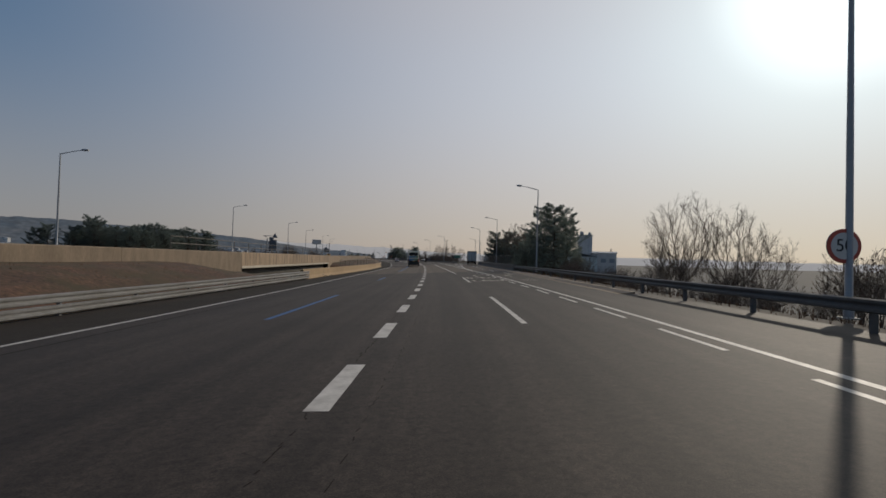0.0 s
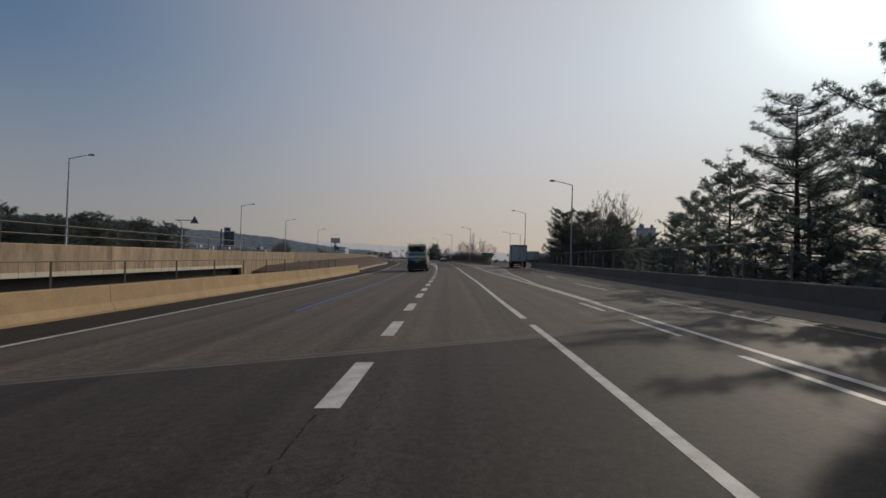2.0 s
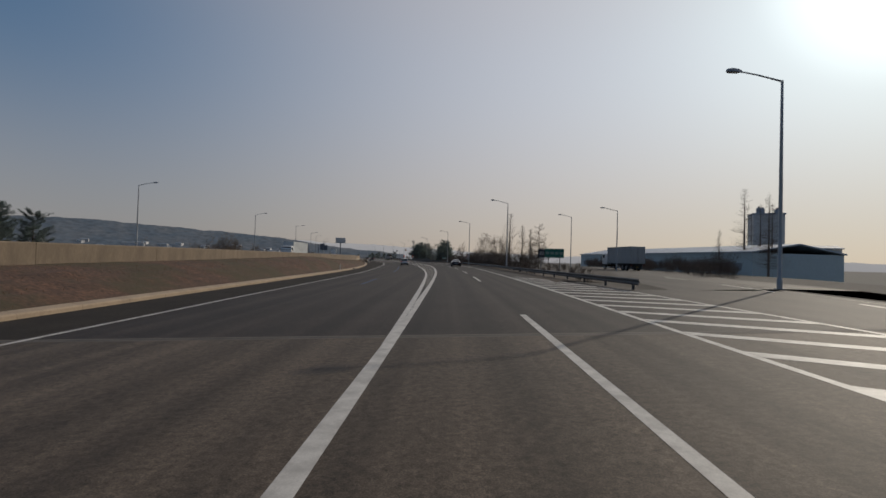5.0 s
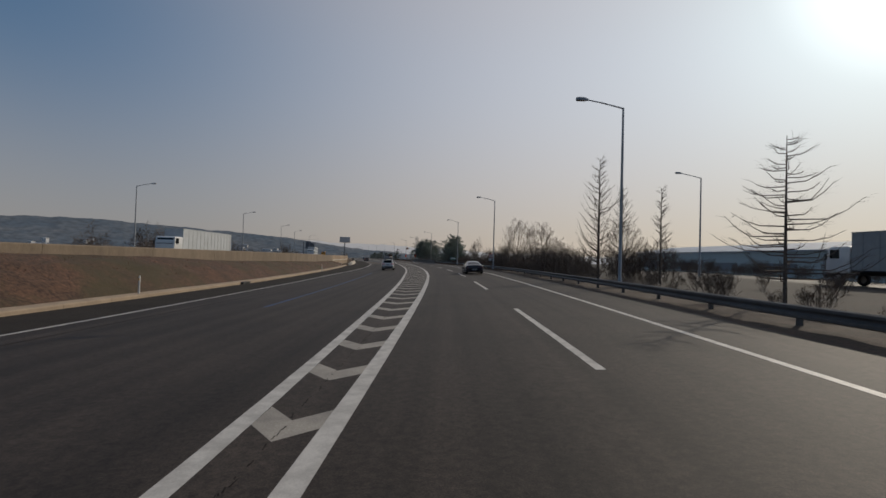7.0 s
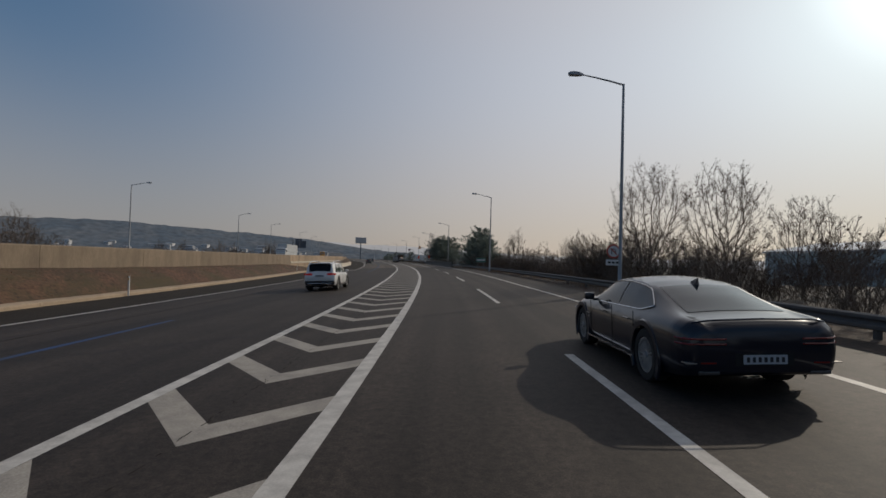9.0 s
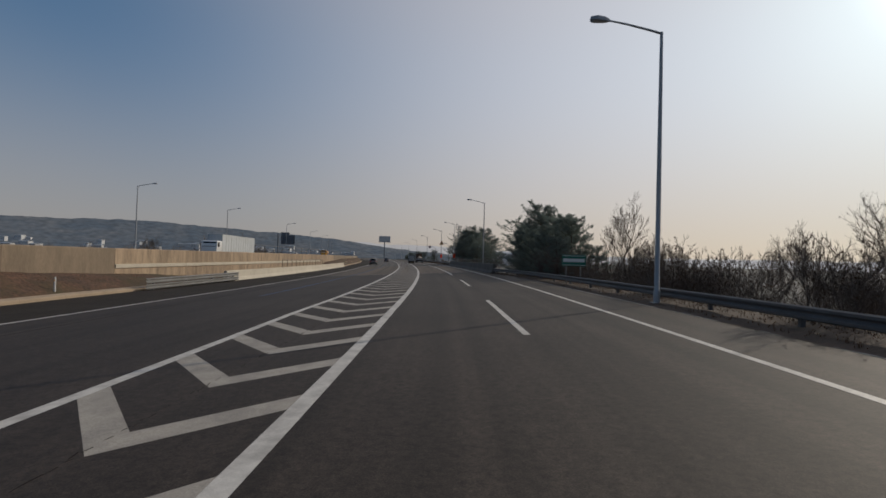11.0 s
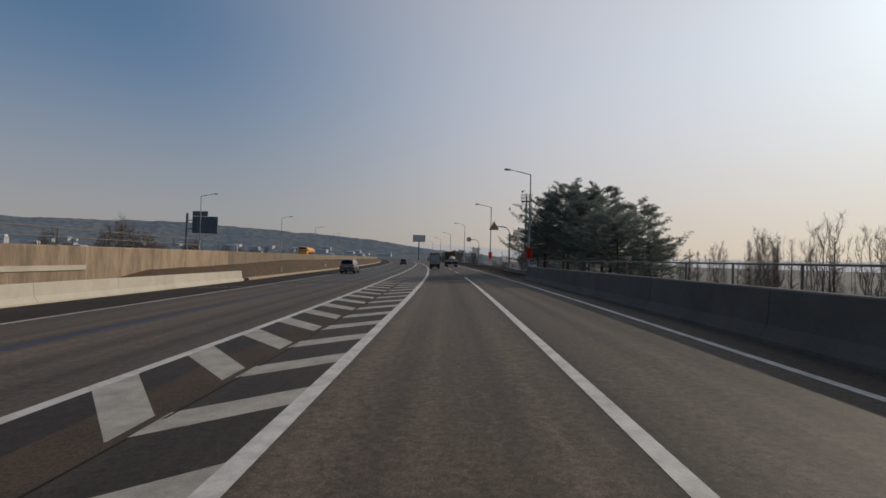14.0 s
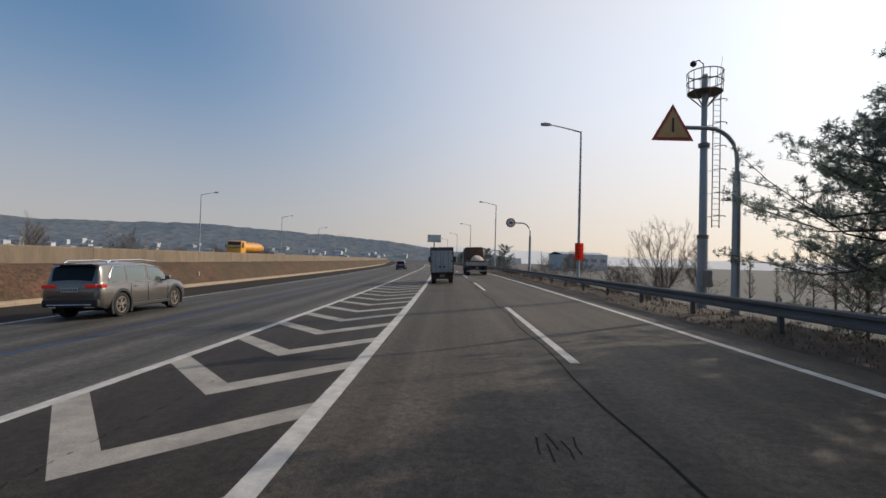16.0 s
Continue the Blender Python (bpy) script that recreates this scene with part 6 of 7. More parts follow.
# left side, beyond the far carriageway
for k in range(72):
    s, lat = 164 + k * 1.28 + rng.uniform(-2, 2), -112 + rng.uniform(-17, 14)
    plant(PINES[k % 4], s, lat, -1.0, rng.uniform(1.2, 1.65), k * 43)
for k in range(30):
    s, lat = 60 + k * 22, -70 + rng.uniform(-16, 8)
    plant(BARES[1] if k % 3 else BARES[0], s, lat, -2.8, rng.uniform(0.55, 0.9), k * 43)
for k in range(7):
    plant(BARES[k % 2 * 3], 424 + k * 2.5, -47 - (k * 5) % 9, -1.9, 0.78 + 0.06 * (k % 3), k * 47)
plant(BARES[3], 321, 18.0, -1.4, 0.78, 15)
for k in range(7):
    plant(BARES[(0, 3, 1)[k % 3]], 297 + k * 3.6, -66 - (k * 4) % 7, -1.6, 0.9 + 0.06 * (k % 3), k * 59)
for k in range(40):
    s, lat = 470 + k * 11 + rng.uniform(-4, 4), -84 - rng.uniform(0, 60)
    plant(BARES[(0, 3, 1)[k % 3]], s, lat, -3.0, rng.uniform(0.8, 1.2), k * 67)
plant(BARES[1], 267, -62, -2.0, 1.0)
plant(BARES[1], 270, -65, -2.0, 0.9, 90)


def grass_tufts():
    """Dead grass standing on the bank and along the edges."""
    r = random.Random(8)
    verts, faces = [], []

    def tuft(p, size):
        for _ in range(5):
            a, b = r.uniform(0, 6.28), r.uniform(0.1, 0.5)
            d = Vector((math.cos(a) * b, math.sin(a) * b, 1)).normalized() * size * r.uniform(0.6, 1.2)
            w = Vector((-math.sin(a), math.cos(a), 0)) * 0.008
            i = len(verts)
            verts.extend((p - w, p + w, p + d))
            faces.append((i, i + 1, i + 2))

    for s0, s1, n in ((-10, 44, 1800), (118, 312, 8000), (392, 520, 4500)):
        for _ in range(n):
            s = r.uniform(s0, s1)
            f = r.random()
            a, b = EDGE_L(s) - 0.25, WALL_L(s) + 0.1
            p = W(s, a + (b - a) * f, 0.06 + (SLOPE(s) - 0.1) * math.sin(f * 1.57))
            tuft(p, r.uniform(0.04, 0.11))
    for s0, s1, n in ((240, 331, 5000), (397, 470, 5000)):
        for _ in range(n):
            s = r.uniform(s0, s1)
            lat = RAIL_R2(s) + r.uniform(-0.7, 1.4)
            tuft(W(s, lat, 0.02), r.uniform(0.05, 0.16))
    for s0, s1, n in ((-10, 62, 2500), (165, 330, 7000), (398, 470, 3000)):
        for _ in range(n):
            s = r.uniform(s0, s1)
            e = EDGE_R(s) if s < 155 else RAIL_R2(s)
            lat = e + 0.3 + r.random() * 5
            tuft(W(s, lat, ground_h(s, lat) - 0.02), r.uniform(0.12, 0.4))
    return tagged(link("dead_grass", verts, faces, DRY_GRASS), "dead brown grass tufts on the banks", "grass", kind="stuff")


grass_tufts()


# ---- signs and poles ----
SIGN_GREEN = mat("sign_green", (0.015, 0.13, 0.085), 0.5, grain=0.05)
SIGN_WHITE = mat("sign_white", (0.62, 0.61, 0.58), 0.5, grain=0.05)
SIGN_RED = mat("sign_red", (0.48, 0.085, 0.055), 0.5, grain=0.05)
SIGN_YELLOW = mat("sign_amber", (0.66, 0.40, 0.16), 0.5, stain=0.4, stain_scale=2)
SIGN_BLACK = mat("sign_black", (0.03, 0.03, 0.03), 0.6)
SIGN_BACK = mat("sign_back_dark", (0.12, 0.135, 0.16), 0.6, metal=0.2, grain=0.1, grain_scale=4)
ORANGE = mat("orange_banner", (0.62, 0.09, 0.03), 0.7, stain=0.3, stain_scale=2)
BANNER_INK = mat("banner_ink", (0.30, 0.045, 0.02), 0.7)
translucent(ORANGE, (0.95, 0.13, 0.035), 0.6)
RUST = mat("weathered_steel", (0.17, 0.15, 0.13), 0.7, metal=0.3, grain=0.15, grain_scale=8)


def disc(r, y0, y1, n=28, r2=None):
    bm = bmesh.new()
    return rings(bm, [[((r2 or r) * math.cos(k * math.tau / n), y1, (r2 or r) * math.sin(k * math.tau / n)) for k in range(n)], [(r * math.cos(k * math.tau / n), y0, r * math.sin(k * math.tau / n)) for k in range(n)]])


def words(name, text, size, parent, m, material):
    """Lettering as thin solid strokes."""
    cu = bpy.data.curves.new(name, "FONT")
    cu.body, cu.size, cu.extrude, cu.align_x, cu.align_y = text, size, 0.004, "CENTER", "CENTER"
    cu.materials.append(material)
    ob = new(name, cu)
    ob.parent = parent
    ob.matrix_local = m
    return ob


def round_sign(s, lat, h, r, text="", label="round red-rimmed speed limit sign reading 50", arrow=False, supplement=False):
    t = thing("road_sign", Matrix.Translation(V(s, lat, h)) @ pose(0, 0, 0, 0, 0, yaw(s)), label, "sign")
    part("sign_back", disc(r, 0.0, 0.03), SIGN_BACK, t)
    part("rim", disc(r, -0.012, -0.002), SIGN_RED, t)
    part("face", disc(r * 0.78, -0.022, -0.014), SIGN_WHITE, t)
    part("bracket", boxed(-0.05, 0.05, 0.03, 0.14, -0.1, 0.1), POLE, t)
    if text:
        words("numerals", text, r * 1.05, t, pose(0, -0.026, 0, 90, 0, 0), SIGN_BLACK)
    if arrow:
        part("arrow", tube(bmesh.new(), [(-0.10, -0.028, -0.16), (-0.10, -0.028, 0.06), (0.0, -0.028, 0.14), (0.10, -0.028, 0.06), (0.10, -0.028, -0.06)], 0.022, 5), SIGN_BLACK, t)
        part("slash", boxed(-r * 0.62, r * 0.62, -0.034, -0.028, -0.03, 0.03), SIGN_RED, t).matrix_local = pose(0, 0, 0, 0, 45, 0)
    if supplement:
        p = part("supplement_plate", boxed(-0.38, 0.38, -0.01, 0.01, -r - 0.36, -r - 0.06), SIGN_WHITE, t)
        for k in range(3):
            part("text_bar", boxed(-0.28 + k * 0.2, -0.14 + k * 0.2, -0.016, -0.011, -r - 0.26, -r - 0.16), SIGN_BLACK, p)
    return t


round_sign(13.8, 11.45, 1.95, 0.5, "50")
round_sign(248.6, 8.6, 2.0, 0.36, label="round no-turn sign with a plate below on a lamp post", arrow=True, supplement=True)


def arm_sign(s, lat, reach, z, kind, label, facing=0):
    """A sign hung out on a bent steel mast."""
    t = thing("road_sign", Matrix.Translation(V(s, lat, -0.3)) @ pose(0, 0, 0, 0, 0, yaw(s) + facing), label, "sign")
    part("mast", tube(bmesh.new(), [(0, 0, -1), (0, 0, 0.1), (0, 0, z - 1.45)], [0.14, 0.14, 0.12], 10), POLE, t, smooth=True)
    bend = [(0, 0, z - 1.5)] + [(-1.0 + 1.0 * math.cos(a), 0, z - 1.0 + 1.0 * math.sin(a)) for a in [k * math.pi / 12 for k in range(0, 7)]] + [(-reach, 0, z)]
    part("arm", tube(bmesh.new(), bend, 0.07, 8), POLE, t, smooth=True)
    if kind == "triangle":
        w = 0.70
        def tri(k, y0, y1):
            return rings(bmesh.new(), [[(-reach - w * k, y, z - 0.45 * k - 0.02), (-reach + w * k, y, z - 0.45 * k - 0.02), (-reach, y, z + 0.78 * k - 0.02)] for y in (y1, y0)])
        part("sign_back", tri(1.0, -0.05, -0.08), SIGN_BACK if reach < 0 else SIGN_RED, t)
        if reach > 0:
            part("face", tri(0.76, -0.095, -0.082), SIGN_YELLOW, t)
            part("symbol", boxed(-reach - 0.035, -reach + 0.035, -0.11, -0.097, z - 0.2, z + 0.28), SIGN_BLACK, t)
    else:
        for nm, r, y, mm in (("rim", 0.52, -0.05, SIGN_RED), ("face", 0.40, -0.066, SIGN_WHITE)):
            o = part(nm, disc(r, -0.012, 0.0), mm, t)
            o.matrix_local = pose(-reach, y, z)
        part("symbol", boxed(-reach - 0.2, -reach + 0.2, -0.085, -0.08, z - 0.1, z + 0.1), SIGN_BLACK, t)
        part("sign_back", disc(0.52, -0.04, 0.0), SIGN_BACK, t).matrix_local = pose(-reach, 0.02, z)
    return t


arm_sign(416.0, 9.5, 2.2, 6.5, "triangle", "triangular warning sign on a curved grey mast")
arm_sign(453, 9.3, 2.2, 6.2, "round", "round prohibition sign on a curved grey mast")
arm_sign(127.3, -42.2, -2.0, 7.9, "triangle", "back of a triangular sign on a curved mast", 0)


def cctv_mast(s, lat):
    t = thing("camera_mast", Matrix.Translation(V(s, lat, -1.2)) @ pose(0, 0, 0, 0, 0, yaw(s)), "tall grey traffic camera mast with a caged platform and ladder", "mast")
    part("mast", tube(bmesh.new(), [(0, 0, -2), (0, 0, 4.2), (0, 0, 4.25), (0, 0, 9.2), (0, 0, 9.25), (0, 0, 13.2)], [0.27, 0.26, 0.21, 0.20, 0.17, 0.15], 12), POLE, t, smooth=True)
    for z in (4.3, 9.3):
        part("collar", tube(bmesh.new(), [(0, 0, z - 0.1), (0, 0, z + 0.1)], 0.29, 12), RUST, t)
    cage = new("platform")
    cage.parent = t
    cage.matrix_local = Matrix.Translation((0, 0, 12.2))
    def hoop(r, z, rad):
        return tube(bmesh.new(), [(r * math.cos(k * math.tau / 20), r * math.sin(k * math.tau / 20), z) for k in range(21)], rad, 5)
    part("deck", disc(0.84, -0.03, 0.03, 20), RUST, cage).matrix_local = pose(0, 0, 0, 90, 0, 0)
    for r, z in ((0.86, 0.0), (0.9, 0.55), (0.9, 1.1)):
        part("hoop", hoop(r, z, 0.032), RUST, cage)
    for k in range(14):
        a = k * math.tau / 14
        part("rail_bar", tube(bmesh.new(), [(0.86 * math.cos(a), 0.86 * math.sin(a), 0), (0.9 * math.cos(a), 0.9 * math.sin(a), 1.1)], 0.02, 4), RUST, cage)
    for k in range(6):
        a = k * math.tau / 6 + 0.4
        part("strut", tube(bmesh.new(), [(0.16 * math.cos(a), 0.16 * math.sin(a), -0.75), (0.86 * math.cos(a), 0.86 * math.sin(a), 0)], 0.035, 4), RUST, cage)
    part("camera_arm", tube(bmesh.new(), [(-0.1, 0, 13.1), (-0.1, 0, 13.8), (-0.35, 0, 14.0), (-0.6, 0, 13.9)], 0.035, 6), POLE, t)
    bm = bmesh.new()
    bmesh.ops.create_uvsphere(bm, u_segments=12, v_segments=8, radius=0.17, matrix=Matrix.Translation((-0.65, 0, 13.78)))
    part("camera_dome", bm, TRIM, t, smooth=True)
    part("aerial", tube(bmesh.new(), [(0.75, 0, 12.6), (0.95, 0, 14.3)], 0.012, 4), POLE, t)
    lad = new("ladder")
    lad.parent = t
    lad.matrix_local = Matrix.Translation((0.62, -0.1, 0))
    for x in (-0.2, 0.2):
        part("stile", tube(bmesh.new(), [(x, 0, 4.8), (x, 0, 12.2)], 0.032, 4), RUST, lad)
    for k in range(24):
        part("rung", tube(bmesh.new(), [(-0.2, 0, 4.9 + k * 0.3), (0.2, 0, 4.9 + k * 0.3)], 0.014, 4), RUST, lad)
    for k in range(6):
        z = 5.4 + k * 1.25
        part("safety_hoop", tube(bmesh.new(), [(0.3 * math.cos(a), -0.32 + 0.34 * math.sin(a), z) for a in [math.pi * (1 + j / 8) for j in range(9)]], 0.024, 4), RUST, lad)
        part("standoff", tube(bmesh.new(), [(-0.2, 0, z), (-0.55, 0.1, z)], 0.016, 4), RUST, lad)
    part("cabinet", boxed(-0.25, 0.25, -0.55, -0.25, 1.6, 2.5, 0.02), GALV, t)
    return t


cctv_mast(426, 13.75)


def board_sign(s, lat, w, h, z, material, label, posts=2, facing=0, bars=3, name="direction_sign", base=-0.6, ink=SIGN_WHITE):
    t = thing(name, Matrix.Translation(V(s, lat, base)) @ pose(0, 0, 0, 0, 0, yaw(s) + facing), label, "sign")
    p = part("panel", boxed(-w / 2, w / 2, -0.03, 0.03, z, z + h, 0.01), material, t)
    part("border", boxed(-w / 2 + 0.05, w / 2 - 0.05, -0.036, -0.031, z + h - 0.09, z + h - 0.06), SIGN_WHITE, p)
    part("border", boxed(-w / 2 + 0.05, w / 2 - 0.05, -0.036, -0.031, z + 0.06, z + 0.09), SIGN_WHITE, p)
    for k in range(bars):
        x = -w * 0.36 + w * 0.72 * k / max(1, bars - 1)
        part("text_bar", boxed(x - w * 0.09, x + w * 0.09, -0.036, -0.031, z + h * 0.36, z + h * 0.66), ink, p)
    for k in range(posts):
        x = 0 if posts == 1 else -w * 0.3 + w * 0.6 * k
        part("post", tube(bmesh.new(), [(x, 0.08, -0.6), (x, 0.08, z + h * 0.9)], 0.05, 8), GALV, t)
    for k in range(3):
        part("stiffener", boxed(-w / 2, w / 2, 0.03, 0.06, z + h * (0.15 + 0.33 * k), z + h * (0.15 + 0.33 * k) + 0.05), GALV, p)
    return t


# letters dimmed in colour, as read against the light
SIGN_FAINT = mat("backlit_sign_letters", (0.16, 0.25, 0.21), 0.5)
board_sign(187, 14.1, 2.5, 1.2, 2.4, SIGN_GREEN, "green service area sign on two posts", ink=SIGN_FAINT, bars=4)
dark = board_sign(187, 12.40, 0.86, 1.2, 2.4, SIGN_BLACK, "small dark square sign reading 20 beside a green board", 1, bars=0)
words("sign_text", "20", 0.62, dark, pose(0, -0.034, 2.4 + 0.60, 90, 0, 0), SIGN_WHITE)
board_sign(308, 9.4, 1.7, 0.8, 1.9, SIGN_GREEN, "small green roadside name board", 2, bars=5)


def mast_board(s, lat, w, h, z, reach, label):
    """The back of a large board on a heavy post beyond the far carriageway."""
    t = thing("gantry_sign", Matrix.Translation(V(s, lat, 1.7)) @ pose(0, 0, 0, 0, 0, yaw(s)), label, "sign")
    part("mast", tube(bmesh.new(), [(0, 0, 0), (0, 0, z + h + 0.5)], [0.24, 0.2], 10), SIGN_BACK, t)
    for k in (0.25, 0.75):
        part("cross_arm", tube(bmesh.new(), [(0, 0, z + h * k), (reach + w / 2, 0, z + h * k)], 0.09, 6), SIGN_BACK, t)
    p = part("panel", boxed(reach - w / 2, reach + w / 2, -0.2, -0.1, z, z + h), SIGN_BACK, t)
    for k in range(5):
        x = reach - w / 2 + w * (0.1 + 0.2 * k)
        part("stiffener", boxed(x - 0.04, x + 0.04, -0.28, -0.2, z, z + h), RUST, p)
    part("top_panel", boxed(reach - w / 2, reach + w * 0.1, -0.2, -0.1, z + h + 0.05, z + h + 0.9), SIGN_BACK, t)
    return t


mast_board(436, -44.5, 4.4, 3.0, 4.4, 3.2, "back of a large dark direction board on a mast")
mast_board(170.0, -54.5, 2.5, 3.8, 2.2, 2.0, "back of a tall brown information board on a mast")
for s, lat in ((401.0, 9.2), (433.4, 9.1)):
    t = thing("banner", Matrix.Translation(V(s, lat, 1.6)) @ pose(0, 0, 0, 0, 0, yaw(s)), "small orange-red warning banner tied to a lamp post", "banner", "banners")
    part("cloth", boxed(-0.30, 0.30, -0.15, -0.125, 0, 1.2, 0.01), ORANGE, t)
    for k in range(4):
        part("text_bar", boxed(-0.09, 0.09, -0.156, -0.151, 0.22 + k * 0.23, 0.33 + k * 0.23), BANNER_INK, t)
    for z in (0.1, 1.1):
        part("strap", tube(bmesh.new(), [(0.13 * math.cos(a), 0.13 * math.sin(a), z) for a in [k * math.tau / 10 for k in range(11)]], 0.012, 4), SIGN_BLACK, t)


# ---- railings on the bridges ----
def railing(s0, s1, line, h0, h1, every, mesh=False, label="thin grey steel bridge railing"):
    t = thing("railing", Matrix(), label, "railing", "railings")
    ss = steps(s0, s1, every)
    for h in ((h0 + (h1 - h0) * 0.5, h1) if not mesh else (h0 + 0.1, h1)):
        for a, b in zip(ss, ss[1:]):
            part("rail", tube(bmesh.new(), [W(a, line(a), h), W(b, line(b), h)], 0.028, 5), RUST, t)
    for s in ss:
        part("post", tube(bmesh.new(), [W(s, line(s), h0), W(s, line(s), h1)], 0.035, 5), RUST, t)
    if mesh:
        for a, b in zip(ss, ss[1:]):
            bm = bmesh.new()
            n = 6
            for k in range(1, n):
                s = a + (b - a) * k / n
                tube(bm, [W(s, line(s), h0 + 0.1), W(s, line(s), h1)], 0.004, 3)
            part("mesh_panel", bm, RUST, t)
    return t


railing(62, 100.5, lambda s: EDGE_L(s) - 0.45, 0.0, 1.75, 3.2, True, "steel railing with wire mesh panels along the bridge edge")
railing(338, 366, lambda s: EDGE_L(s) - 0.3, 0.0, 1.75, 2.4)
railing(36, 101, lambda s: WALL_L(s) - 0.15, 2.65, 3.7, 4.0)
railing(338, 398, lambda s: WALL_L(s) - 0.15, 2.65, 3.6, 4.0)
railing(66, 122, lambda s: RAIL_R(s) + 0.45, 0.0, 2.1, 2.6, True, "wire mesh fence along the bridge parapet")
railing(335, 390, lambda s: RAIL_R2(s) + 0.9, -0.4, 1.5, 2.6, True, "wire mesh fence along the bridge parapet")


# ---- small roadside things ----
def marker(s, lat):
    t = thing("marker_post", Matrix.Translation(W(s, lat, 0.2)) @ pose(0, 0, 0, 0, 0, yaw(s)), "slim white roadside marker post on the bank", "marker post", "marker posts")
    part("post", tube(bmesh.new(), [(0, 0, -0.2), (0, 0, 0.9), (0, 0, 0.95)], [0.05, 0.05, 0.03], 8), SIGN_WHITE, t)
    part("reflector", boxed(-0.035, 0.035, -0.056, -0.04, 0.72, 0.82), SIGN_YELLOW, t)


for s, lat in ((14, -13.4), (252, -16.4), (411, -18.3), (300, -18.8), (440, -18.9), (200, -14.8)):
    marker(s, lat)


def drain(s):
    t = thing("drain_inlet", Matrix.Translation(W(s, EDGE_L(s) + 0.05, 0)) @ pose(0, 0, 0, 0, 0, yaw(s)), "dark drain opening in the kerb", "drain", "drains")
    part("frame", boxed(-0.25, 0.22, -0.7, 0.7, -0.05, 0.20, 0.02), GREYCON, t)
    part("opening", boxed(0.215, 0.235, -0.5, 0.5, 0.01, 0.15), UNDER, t)


for s in (28, 117, 214, 320):
    drain(s)


def scrap(s, lat):
    t = thing("scrap_metal", Matrix.Translation(W(s, lat, 0.0)) @ pose(0, 0, 0, 0, 0, 30), "rusty bent scrap lying by the barrier", "debris")
    r = random.Random(3)
    for k in range(7):
        a = Vector((r.uniform(-0.5, 0.5), r.uniform(-0.8, 0.8), 0.04))
        b = a + Vector((r.uniform(-0.5, 0.5), r.uniform(-0.7, 0.7), r.uniform(0.0, 0.22)))
        part("bent_strip", tube(bmesh.new(), [a, (a + b) / 2 + Vector((0, 0, 0.1)), b], 0.035, 4), RUST, t)


scrap(50.5, -11.9)


# ---- road lettering, arrows, joints and patches ----
def on_road(pts, faces, material, name, h=0.004):
    return link(name, [W(p, q, h) for p, q in pts], faces, material, road)


def arrow(s, lat, length=5.0):
    k = length / 5
    pts = [(s, lat - 0.08), (s, lat + 0.08), (s + 3.3 * k, lat + 0.08), (s + 3.3 * k, lat - 0.08), (s + 3.2 * k, lat - 0.32), (s + 3.2 * k, lat + 0.32), (s + 5 * k, lat)]
    on_road(pts, [(0, 1, 2, 3), (4, 5, 6)], PAINT_OLD, "lane_arrow")


arrow(44.3, 3.6, 4.4)
arrow(44.6, 6.85, 4.2)


def stroke(name, pts, width=0.16, material=PAINT_OLD):
    """A painted stroke through (s, lat) points."""
    verts, faces = [], []
    for i, (p, q) in enumerate(pts):
        a, b = Vector(pts[max(i - 1, 0)]), Vector(pts[min(i + 1, len(pts) - 1)])
        d = (b - a).normalized()
        nrm = Vector((-d.y * 2.2, d.x)) * width / 2
        verts += [W(p + nrm.x, q + nrm.y, 0.004), W(p - nrm.x, q - nrm.y, 0.004)]
        if i:
            faces.append((2 * i - 2, 2 * i - 1, 2 * i + 1, 2 * i))
    return link(name, verts, faces, material, road)


# "1.6 km" across the third lane
def road_word(text, s, lat, size, tall):
    cu = bpy.data.curves.new("road_word", "FONT")
    cu.body, cu.size, cu.align_x, cu.align_y, cu.offset = text, size, "CENTER", "CENTER", 0.02
    cu.materials.append(PAINT_OLD)
    ob = new("road_word", cu)
    ob.parent = road
    ob.matrix_local = Matrix.Translation(W(s, lat, 0.006)) @ pose(0, 0, 0, 0, -math.degrees(math.atan(BANK)), yaw(s)) @ Matrix.Diagonal((1, tall, 1, 1))


road_word("1.6km", 36.9, 3.72, 1.15, 2.4)
road_word("휴게소", 42.0, 3.55, 1.02, 2.75)
# further lettering that cannot be made out: plain bars
for k, (q0, q1) in enumerate(((6.3, 7.4), (6.3, 6.7), (6.6, 7.6), (7.0, 7.7))):
    stroke("text_bar", [(36.5 + k * 0.8, q0), (36.5 + k * 0.8, q1)], 0.09)

JOINT = mat("joint_rubber", (0.025, 0.024, 0.023), 0.8, grain=0.2, grain_scale=20)
JOINT_EDGE = mat("joint_concrete", (0.12, 0.10, 0.082), 0.85, grain=0.2, grain_scale=15, stain=0.5, stain_scale=1.5)
for s, skew in ((60.2, 0.43), (136, 0.02)):
    a, b = EDGE_L(s) + 0.4, INNER_R(s) - 0.8
    for d0, d1, m, h in ((-0.20, -0.03, JOINT_EDGE, 0.003), (-0.03, 0.03, JOINT, 0.0035), (0.03, 0.20, JOINT_EDGE, 0.003)):
        link("expansion_joint", [W(s + d0 + skew * q, q, h) for q in (a, b)] + [W(s + d1 + skew * q, q, h) for q in (b, a)], [(0, 1, 2, 3)], m, road)
JOINT_STEEL = mat("joint_steel", (0.38, 0.38, 0.37), 0.5, metal=0.3, grain=0.2, grain_scale=25, stain=0.5, stain_scale=2.0, stain_color=(0.14, 0.125, 0.11))
